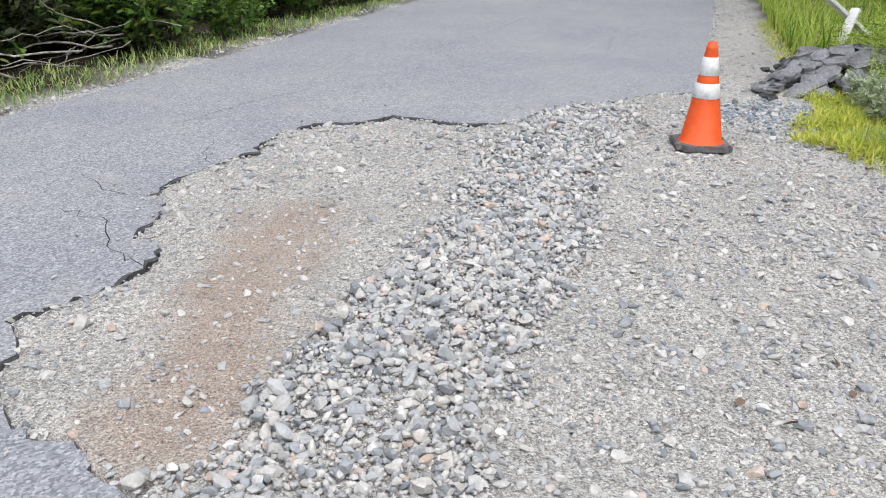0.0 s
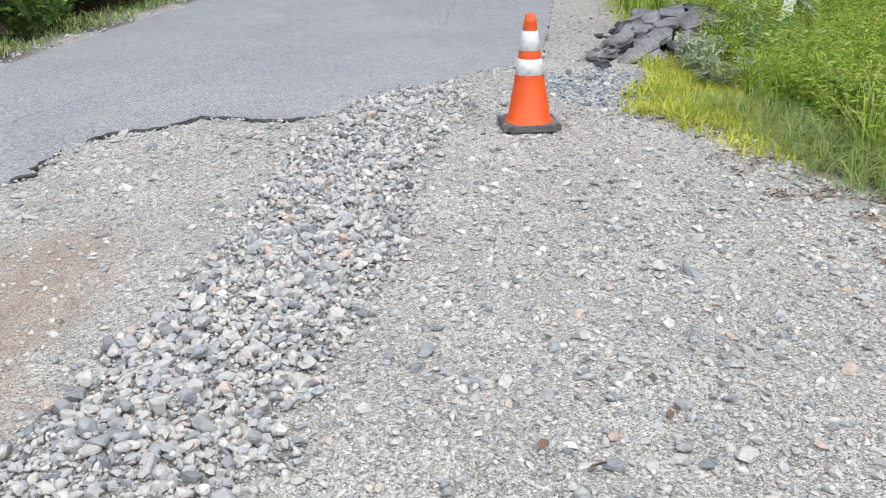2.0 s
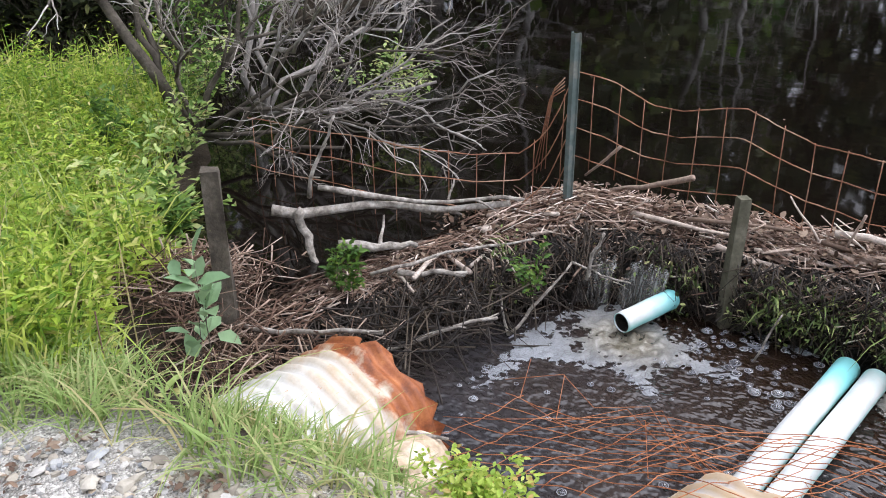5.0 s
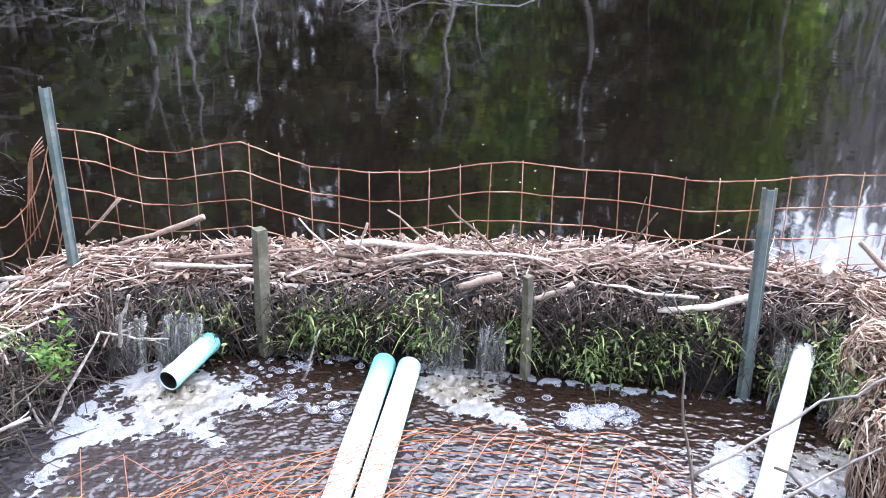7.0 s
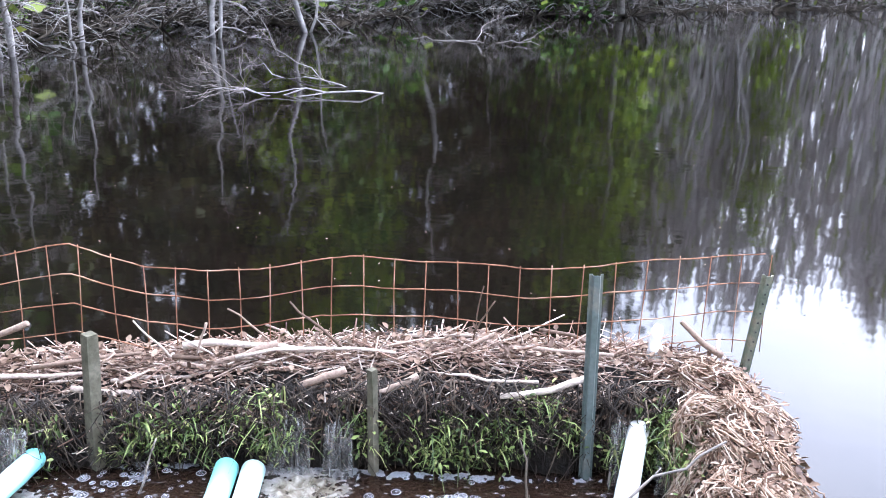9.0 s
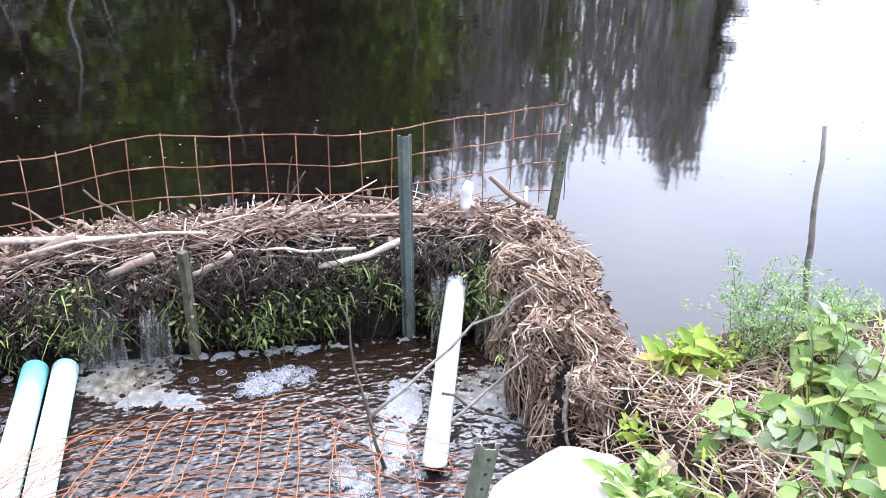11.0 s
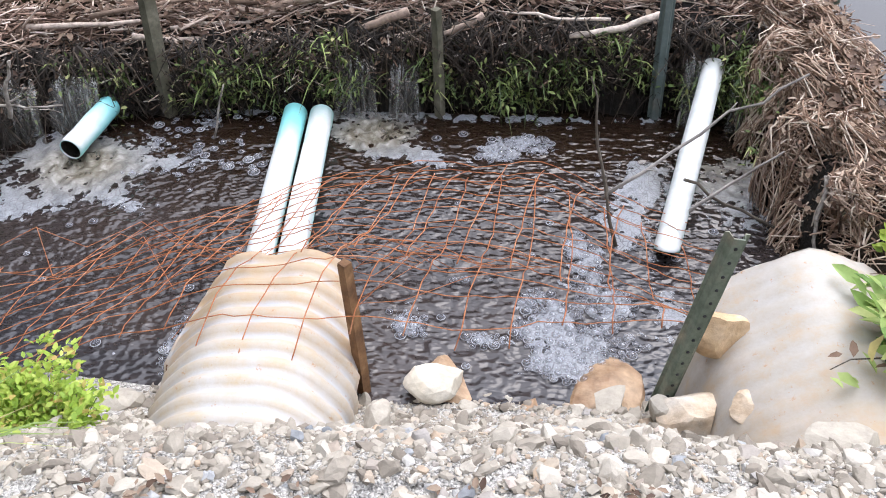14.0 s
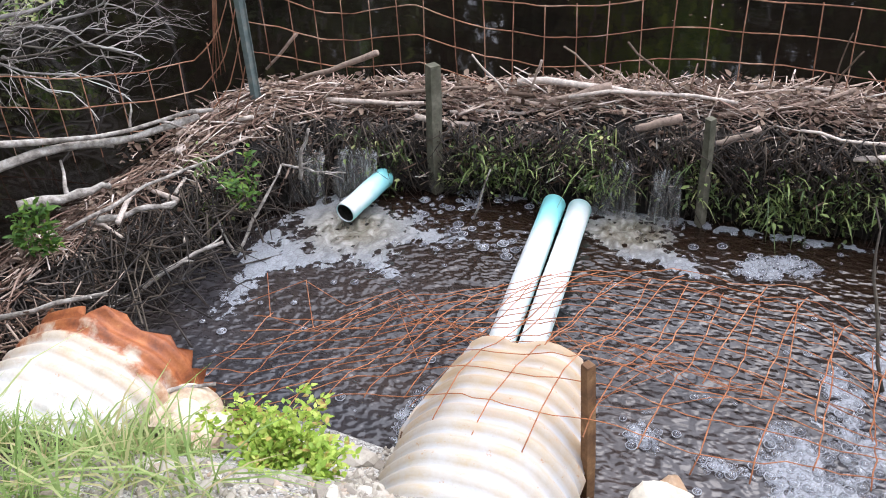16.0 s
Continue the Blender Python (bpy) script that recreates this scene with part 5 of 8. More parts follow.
# ---------- rusty wire mesh ----------
def wire_fence():
    ob = thing("wire_fence", "sagging rusty welded wire mesh along the dam", "fence")
    XT = np.array([(-4.2, 0.0, 2.6), (-3.5, 0.02, 2.72), (-3.02, 0.04, 2.78), (-2.85, -0.06, 3.1), (-2.7, -0.06, 3.3), (-2.6, 0.05, 3.38), (-2.55, 0.2, 3.44), (-2.52, 0.36, 3.5), (-2.38, 0.3, 3.62), (-2.198, 0.205, 3.707), (-2.024, 0.205, 3.707), (-1.695, 0.273, 3.707), (-1.356, 0.176, 3.717), (-1.085, 0.147, 3.736), (-0.814, 0.176, 3.746), (-0.553, 0.224, 3.746), (-0.369, 0.244, 3.746), (-0.04, 0.234, 3.746), (0.386, 0.215, 3.736), (0.667, 0.244, 3.707), (1.015, 0.292, 3.707), (1.286, 0.316, 3.727), (1.509, 0.311, 3.756)])
    eye = np.array([0.0, 1.56, 0.0])
    XT = eye + (XT - eye) * (1 + 0.06 * soft(-2.45, -2.1, XT[:, :1]))
    seg = np.hypot(np.diff(XT[:, 0]), np.diff(XT[:, 2]))
    cum = np.concatenate([[0], np.cumsum(seg)])
    at = lambda s, d: np.column_stack([np.interp(s, cum, XT[:, 0]), np.interp(s, cum, XT[:, 2]) - 0.05 * d, np.interp(s, cum, XT[:, 1]) - d])
    s = np.arange(0, cum[-1], 0.05)
    r = np.random.default_rng(3)
    for k in range(4):
        d = 0.146 * k
        p = at(s, d) + np.column_stack([np.zeros(len(s)), r.normal(0, 0.003, len(s)), 0.006 * np.sin(s * 9 + k)])
        part("line_wire", tubes([(p, 0.0032)], 4), M["rust"], ob)
    for s0 in np.arange(0.05, cum[-1], 0.152):
        top = at(np.array([s0]), -0.012 if r.random() < 0.6 else 0.0)[0]
        low = at(np.array([s0 + r.normal(0, 0.008)]), 0.5)[0]
        part("stay_wire", tubes([(crooked(top, low, 4, 0.01, r), 0.0028)], 4), M["rust"], ob)
    # loose tie wires hanging by the tall post
    for k in range(4):
        a = np.array([-2.52, 3.42, 0.34 - 0.02 * k])
        p = [a, a + [-0.05 - 0.01 * k, -0.02, -0.06], a + [-0.08 - 0.012 * k, -0.03, -0.25], a + [-0.10 - 0.03 * k, -0.02, -0.5]]
        part("tie_wire", tubes([(p, 0.0028)], 4), M["rust"], ob)


wire_fence()


def fallen_mesh():
    ob = thing("fallen_wire_mesh", "collapsed rusty welded wire mesh draped over the pool", "wire mesh")
    r = np.random.default_rng(31)

    def surf(u, v):
        """u metres along the pool, v metres away from the bank."""
        x = u + 0.10 * v - 0.05 * np.sin(u * 2) * v
        y = 1.86 + v * 0.92 - 0.22 * soft(0.3, 1.0, -u - 0.9) + 0.05 * np.sin(u * 3) - 0.55 * soft(0.25, 1.1, np.abs(u + 0.35)) * v * 0.55
        z = POOL + 0.08 + 0.34 * np.exp(-((u + 0.55) / 0.75) ** 2) * np.exp(-((v - 0.15) / 0.5) ** 2) + 0.22 * np.exp(-((u - 0.5) / 0.4) ** 2) * np.exp(-(v / 0.3) ** 2) + 0.10 * np.exp(-((u + 0.45) / 0.8) ** 2) * np.exp(-((v - 0.95) / 0.3) ** 2) - 0.04 * soft(0.5, 1.1, np.abs(u + 0.5))
        return np.column_stack([x, y, np.maximum(z + 0.012 * np.sin(u * 13 + v * 7), POOL + 0.012)])
    us = np.arange(-2.0, 0.78, 0.05)
    for k in range(9):
        v = 0.132 * k
        part("line_wire", tubes([(surf(us, np.full(len(us), v)) + r.normal(0, 0.003, (len(us), 3)), 0.0021)], 4), M["mesh_rust"], ob)
    vs = np.linspace(-0.09, 1.10, 16)
    for u in np.arange(-1.95, 0.75, 0.152):
        a = -0.16 if abs(u + 0.75) < 0.25 else r.uniform(-0.08, 0.0)
        vv = np.linspace(a, 1.10, 16)
        part("stay_wire", tubes([(surf(np.full(16, u) + 0.02 * np.sin(vs * 3 + u), vv) + r.normal(0, 0.003, (16, 3)), 0.0021)], 4), M["mesh_rust"], ob)
    # a second sheet folded over the first
    us2 = np.arange(-1.5, 0.62, 0.05)
    for v in (0.62, 0.78, 0.92, 1.02, 1.12):
        part("line_wire", tubes([(surf(us2, np.full(len(us2), v)) + [0.05, 0.02, 0.035] + r.normal(0, 0.004, (len(us2), 3)), 0.002)], 4), M["mesh_rust"], ob)
    for u in np.arange(-1.2, 0.5, 0.17):
        vv = np.linspace(0.30, 1.13, 12)
        part("stay_wire", tubes([(surf(np.full(12, u) + 0.10 * (vv - 0.3) ** 2, vv) + np.column_stack([np.zeros(12), np.zeros(12), 0.02 + 0.05 * np.sin((vv - 0.3) * 3.6)]) + r.normal(0, 0.003, (12, 3)), 0.0022)], 4), M["mesh_rust"], ob)
    # loose ends
    for k in range(16):
        u0 = r.uniform(-2.2, -0.6)
        p = [(u0 + t * r.uniform(0.9, 1.2), 2.1 + r.uniform(-0.1, 0.7) * (1 - t) + 0.35 * t, POOL + 0.03 + 0.07 * math.sin(t * 3.1)) for t in np.linspace(0, 1, 6)]
        part("loose_wire", tubes([(p, 0.0018)], 4), M["mesh_rust"], ob)


fallen_mesh()


# ---------- traffic cone ----------
def traffic_cone(x, y):
    z = float(height(x, y)) + 0.006
    ob = thing("traffic_cone", "orange traffic cone with two white collars and black rubber base", "traffic cone", (x, y, z))
    ob.rotation_euler[2] = radians(28)
    b = 0.185
    bm = bmesh.new()
    bmesh.ops.create_cube(bm, size=1)
    for v in bm.verts:
        v.co = Vector((v.co.x * 2 * b, v.co.y * 2 * b, v.co.z * 0.036 + 0.018))
    bmesh.ops.bevel(bm, geom=[e for e in bm.edges if abs(e.verts[0].co.z - e.verts[1].co.z) > 0.01], offset=0.04, segments=3, affect="EDGES")
    bmesh.ops.bevel(bm, geom=[e for e in bm.edges if e.verts[0].co.z > 0.03 and e.verts[1].co.z > 0.03], offset=0.008, segments=2, affect="EDGES")
    part("base", bm, M["rubber"], ob, "black rubber base")

    def shell(prof):
        k = 40
        a = np.linspace(0, 2 * np.pi, k, endpoint=False)
        V = np.concatenate([np.column_stack([r_ * np.cos(a), r_ * np.sin(a), np.full(k, z_)]) for r_, z_ in prof])
        n = len(prof)
        i = (np.arange(n - 1)[:, None] * k + np.arange(k)[None]).ravel()
        j = (np.arange(n - 1)[:, None] * k + ((np.arange(k) + 1) % k)[None]).ravel()
        return V, np.stack([i, j, j + k, i + k], -1)
    R = lambda h: 0.135 + (0.032 - 0.135) * (h - 0.05) / (0.70 - 0.05)
    body = part("body", shell([(0.155, 0.034), (0.15, 0.042), (0.138, 0.052), (R(0.3), 0.3), (R(0.6), 0.6), (R(0.655), 0.655), (0.040, 0.657), (0.040, 0.672), (0.033, 0.675), (0.031, 0.700), (0.026, 0.704), (0.022, 0.700), (0.025, 0.60)]), M["orange"], ob)
    for lo, hi in ((0.335, 0.435), (0.485, 0.605)):
        part("collar", shell([(R(lo) + 0.0005, lo), (R(lo) + 0.0035, lo + 0.002), (R(hi) + 0.0035, hi - 0.002), (R(hi) + 0.0005, hi)]), M["collar"], body, "scuffed white reflective collar")


traffic_cone(-3.592, -1.943)


# ---------- broken asphalt heap and barricade ----------
def slab(name, x, y, sx, sy, th, rz, tilt, label, mat, lift=0.0, seed=0, group=""):
    r = np.random.default_rng(seed + 50)
    n = 7
    ang = (np.arange(n) + r.uniform(-0.32, 0.32, n)) * 2 * np.pi / n
    rad = r.uniform(0.72, 1.12, n)
    top = np.column_stack([np.cos(ang) * rad * sx, np.sin(ang) * rad * sy])
    lay = [(0.9, 0.0), (1.02, th * 0.35), (0.97, th * 0.7), (0.94, th)]
    V = np.concatenate([np.column_stack([top * s + r.normal(0, 0.015, top.shape), np.full(n, z) + r.normal(0, th * 0.1, n)]) for s, z in lay] + [[(0, 0, th * 1.05)]])
    Fc = [(i + k * n, (i + 1) % n + k * n, (i + 1) % n + (k + 1) * n, i + (k + 1) * n) for k in range(3) for i in range(n)]
    Fc += [(3 * n + i, 3 * n + (i + 1) % n, 4 * n) for i in range(n)] + [tuple(range(n))[::-1]]
    ob = part(name, (V, Fc, False), mat)
    ob.matrix_basis = Matrix.Translation((x, y, float(height(x, y)) + lift)) @ pose(0, 0, 0, tilt[0], tilt[1], 0) @ pose(0, 0, 0, 0, 0, rz)
    tagged(ob, label, "rubble", group)
    return ob


def asphalt_heap():
    r = np.random.default_rng(8)
    # a low mound of cracked paving: plates side by side, tilted down its flanks
    k = 0
    for gx in np.arange(-0.85, 0.86, 0.21):
        for gy in np.arange(-0.62, 0.63, 0.19):
            dx, dy = gx + r.uniform(-0.05, 0.05) + 0.1 * (k % 2), gy + r.uniform(-0.05, 0.05)
            k += 1
            d = math.hypot(dx / 0.95, dy / 0.68)
            if d > 1:
                continue
            slope = 42 * d
            a = math.atan2(dy, dx)
            slab("asphalt_chunk", -6.88 + dx, -1.48 + dy, r.uniform(0.115, 0.155), r.uniform(0.10, 0.135), r.uniform(0.05, 0.08), r.uniform(0, 360), (-slope * math.sin(a) + r.uniform(-9, 9), slope * math.cos(a) + r.uniform(-9, 9)), "cracked grey asphalt chunk heaped on the verge", M["slab"], 0.30 * (1 - d * d) + r.uniform(-0.02, 0.02), k, "heaped asphalt chunks")
    for i in range(9):
        x, y = -6.88 + r.uniform(-0.9, 0.9), -1.48 + r.uniform(-0.75, 0.3)
        slab("asphalt_chunk", x, y, r.uniform(0.12, 0.24), r.uniform(0.1, 0.17), 0.06, r.uniform(0, 360), (r.uniform(-30, 30), r.uniform(-30, 30)), "loose cracked asphalt chunk on the heap", M["slab"], max(0.02, 0.36 - 0.36 * math.hypot(x + 6.88, y + 1.48)), 160 + i, "heaped asphalt chunks")
    for i, (x, y, sx, sy) in enumerate([(-9.6, -2.25, 0.55, 0.35), (-9.2, -1.95, 0.35, 0.3)]):
        slab("asphalt_chunk", x, y, sx, sy, 0.09, 30 + 50 * i, (14, -8), "cracked grey asphalt chunk lying in the grass", M["slab"], 0.05, 20 + i, "heaped asphalt chunks")
    for i, (x, y, rz) in enumerate([(-5.8, -2.06, 25), (-5.57, -1.93, 40)]):
        slab("asphalt_piece", x, y, 0.11, 0.06, 0.045, rz, (2, 3), "small dark broken asphalt piece on the gravel", M["asphalt_edge"], 0.0, 30 + i, "loose asphalt pieces")
    # smaller black rubble added below the heap as the shade in its fissures
    p = np.column_stack([r.uniform(-7.6, -6.0, 160), r.uniform(-2.2, -0.95, 160), np.zeros(160)])
    p[:, 2] = height(p[:, 0], p[:, 1]) + r.uniform(0.0, 0.16, 160)
    tagged(part("asphalt_rubble", (*stones(p, r.uniform(0.05, 0.18, 160), 0.5, False, r), False), M["asphalt_edge"]), "small black rubble added to darken the heap's gaps", "rubble", kind="stuff")


asphalt_heap()


def beam(a, b, w, t, name, mat, parent, label=""):
    """A board from a to b, w wide and t thick, with softened edges."""
    a, b = Vector(a), Vector(b)
    bm = bmesh.new()
    bmesh.ops.create_cube(bm, size=1)
    L = (b - a).length
    for v in bm.verts:
        v.co = Vector((v.co.x * w, v.co.y * t, (v.co.z + 0.5) * L))
    bmesh.ops.bevel(bm, geom=bm.edges[:], offset=min(w, t) * 0.15, segments=2, affect="EDGES")
    bmesh.ops.transform(bm, matrix=Matrix.Translation(a) @ (b - a).to_track_quat("Z", "Y").to_matrix().to_4x4(), verts=bm.verts)
    return part(name, bm, mat, parent, label)


def barricade():
    ob = thing("road_barricade", "tipped white wooden road barricade in the weeds", "barricade", (-7.75, -1.80, -0.05))
    for dx, dy in ((0, 0), (1.15, 1.15)):
        beam((dx - 0.72, dy + 0.30, 0.30), (dx + 0.35, dy - 0.40, 1.05), 0.10, 0.04, "leg", M["white_paint"], ob)
        beam((dx, dy, 0.1), (dx - 0.33, dy + 0.12, 0.66), 0.10, 0.04, "leg", M["white_paint"], ob)
        beam((dx - 0.6, dy - 0.42, 0.05), (dx + 0.1, dy + 0.05, 0.10), 0.09, 0.04, "foot", M["white_paint"], ob)
    beam((0.25, -0.33, 0.98), (1.4, 0.82, 0.98), 0.2, 0.03, "rail", M["white_paint"], ob)


barricade()


# ---------- gravel ----------
def scatter(n, lo, hi, keep, r):
    x, y = r.uniform(lo[0], hi[0], n), r.uniform(lo[1], hi[1], n)
    k = keep(x, y)
    return x[k], y[k]


def gravel():
    r = np.random.default_rng(41)
    free = lambda x, y: inside(x, y, FRONT) & ~inside(x, y, ROAD)

    def lay(name, n, lo, hi, keep, size, mat, label, fine=False, flat=0.6, sink=0.25, spread=0.42):
        x, y = scatter(n, lo, hi, keep, r)
        s = np.clip(r.lognormal(math.log(size), spread, len(x)), size * 0.4, size * 3.0)
        z = height(x, y) + s * flat * (0.5 - sink) * r.uniform(0.5, 1.2, len(x))
        p = np.column_stack([x, y, z])
        big = (s > 0.04) & fine
        tiny = (s < 0.02) & ~big
        mid = ~big & ~tiny
        tagged(part(name, (*join(stones(p[big], s[big], flat, True, r), stones(p[mid], s[mid], flat, False, r), stones(p[tiny], s[tiny] * 1.1, flat, None, r)), False), mat), label, "gravel", kind="stuff")
    heap = lambda x, y: free(x, y) & (away(x, y, HEAP, False) + 0.06 * wavy(x, y, 0.4, 2) < 0.40) & (r.random(len(x)) < 1.25 - away(x, y, HEAP, False) * 1.6)
    lay("loose_gravel", 60000, (-4.4, -3.5), (1.9, -0.9), heap, 0.0235, M["stone"], "heap of loose rounded grey gravel", True, 0.75, -0.15)
    lay("scattered_gravel", 46000, (-6.0, -4.6), (2.6, 1.1), lambda x, y: free(x, y) & (r.random(len(x)) < 0.55 + 0.3 * wavy(x, y, 0.8, 6)), 0.015, M["stone"], "scattered small gravel pressed into the surface", False, 0.5)
    lay("scattered_gravel", 4200, (-6.0, -4.4), (2.6, 1.1), lambda x, y: free(x, y) & (r.random(len(x)) < 0.4 + 0.6 * soft(0.35, 0.75, away(x, y, CLAY, False))), 0.029, M["stone"], "scattered larger gravel lying on the surface", True, 0.55)
    rut = lambda x, y: free(x, y) & (r.random(len(x)) < 0.25 + 0.75 * soft(0.35, 0.75, away(x, y, CLAY, False)))
    lay("scattered_gravel", 20000, (-5.4, -4.6), (2.4, 1.1), rut, 0.024, M["stone"], "scattered medium gravel on the surface", False, 0.55)
    lay("edge_gravel", 14000, (-4.6, -1.6), (1.4, 1.15), lambda x, y: (away(x, y, EDGE, False) < 0.22 + 0.1 * wavy(x, y, 0.7, 8)) & free(x, y), 0.024, M["white_stone"], "pale angular gravel along the bank's edge", True, 0.45)
    lay("bank_gravel", 6000, (-1.7, 0.7), (0.85, 1.95), lambda x, y: (~inside(x, y, FRONT) & (~inside(x, y, WATER) | (away(x, y, WATER) < 0.12)) | (away(x, y, EDGE, False) < 0.3)) & ((x > -1.15) | (y < 1.2)), 0.024, M["white_stone"], "pale stones spilling down the bank", True, 0.55, 0.35, 0.5)
    lay("bank_gravel", 16000, (-1.7, 0.7), (0.85, 1.95), lambda x, y: (~inside(x, y, FRONT) & (~inside(x, y, WATER) | (away(x, y, WATER) < 0.12)) | (away(x, y, EDGE, False) < 0.3)) & ((x > -1.15) | (y < 1.2)), 0.013, M["white_stone"], "small pale gravel filling the bank", False, 0.55, 0.35)
    lay("blue_gravel", 2600, (-5.9, -2.5), (-4.3, -0.9), lambda x, y: (np.hypot((x + 4.95) / 0.55, (y + 1.65) / 0.7) < 1 + 0.2 * wavy(x, y, 0.5, 1)), 0.028, M["blue_stone"], "patch of crushed blue-grey stone", False, 0.6)
    lay("far_gravel", 7000, (-16, -6.5), (-5.6, -1.2), lambda x, y: free(x, y) & (away(x, y, EDGE, False) < 1.3), 0.03, M["stone"], "scattered gravel on the far shoulder", False, 0.5)
    verge = lambda x, y: inside(x, y, np.concatenate([ROAD_LEFT, [(-120, -900), (60, -900)]])) & (away(x, y, ROAD_LEFT, False) < 0.3)
    lay("verge_gravel", 16000, (-14, -11), (1, -5.4), verge, 0.028, M["stone"], "narrow strip of gravel along the road", False, 0.6)
    x, y = scatter(900, (-6, -4.8), (1.2, -2.2), lambda x, y: inside(x, y, ROAD) & (away(x, y, ROAD_RIGHT, False) < 0.9 * r.random(len(x)) ** 2), r)
    tagged(part("spilled_gravel", (*stones(np.column_stack([x, y, np.full(len(x), 0.016)]), r.uniform(0.008, 0.03, len(x)), 0.6, False, r), False), M["stone"]), "gravel crumbs on the asphalt", "gravel", kind="stuff")
    # brown litter washed along the edge of the gravel
    x, y = scatter(26000, (-4.0, -1.0), (1.2, 1.1), lambda x, y: free(x, y) & (away(x, y, EDGE, False) < 0.38) & (wavy(x, y, 0.35, 23) > 0.3) & (r.random(len(x)) < 0.6), r)
    p = np.column_stack([x, y, height(x, y) + 0.012])
    tagged(part("edge_litter", leaves(p + [0, 0, 0.006], r.uniform(0.01, 0.034, len(p)), r, 0.25, 0.5), M["leaf_litter"]), "dark brown litter washed along the gravel's edge", "litter", kind="stuff")
    for k in range(32):
        x, y = r.uniform(-2.4, 0.9), r.uniform(-0.9, 0.75)
        if free(np.array([x]), np.array([y]))[0]:
            p = np.array([[x, y, float(height(x, y)) + 0.012]])
            tagged(part("dead_leaf", leaves(p, r.uniform(0.03, 0.06, 1), r, 0.2, 0.6), M["leaf_litter"]), "curled brown dead leaf on the gravel", "leaf", "dead leaves on the gravel")


gravel()


def single_stones():
    """The largest stones on the open gravel, each one loose on the ground."""
    r = np.random.default_rng(43)
    shapes = []
    for k in range(10):
        v, f = stones(np.zeros((1, 3)), np.ones(1), 0.6, False, r)
        shapes.append(mesh("stone", v, f, M["single_stone"], False))
    home = bpy.data.objects["ground"]
    spots = scatter(2000, (-3.2, -3.0), (1.9, 1.2), lambda x, y: inside(x, y, FRONT) & ~inside(x, y, ROAD), r)
    bank = scatter(600, (-0.6, 1.05), (0.7, 1.6), lambda x, y: ~inside(x, y, WATER), r)
    for x, y in [*zip(*(c[:210] for c in spots)), *zip(*(c[:85] for c in bank))]:
        s = min(r.lognormal(math.log(0.042), 0.25), 0.085)
        ob = new("stone", shapes[r.integers(0, 10)])
        ob.parent = home
        ob.matrix_basis = pose(x, y, float(height(x, y)) + s * 0.12, 0, 0, r.uniform(0, 360)) @ Matrix.Diagonal((s, s, s, 1))


single_stones()


def boulder(name, x, y, z, size, mat, label, seed, group="", flat=0.7):
    r = np.random.default_rng(seed)
    V = ICO3_V.copy()
    for k in range(11):
        nrm = r.normal(0, 1, 3) if k else np.array([0.12, 0.1, 1.0])
        nrm /= np.linalg.norm(nrm)
        V = V - 0.96 * np.maximum(V @ nrm - r.uniform(0.5, 0.78), 0)[:, None] * nrm
    V *= 1.08
    V += 0.012 * np.sin(V[:, [1, 2, 0]] * 9 + seed) + r.normal(0, 0.008, V.shape)
    V = V * np.array(size) * 0.5
    ob = part(name, (V, ICO3_F, False), mat)
    ob.matrix_basis = pose(x, y, z, r.uniform(-12, 12), r.uniform(-12, 12), r.uniform(0, 360))
    tagged(ob, label, "rock", group)
    return ob


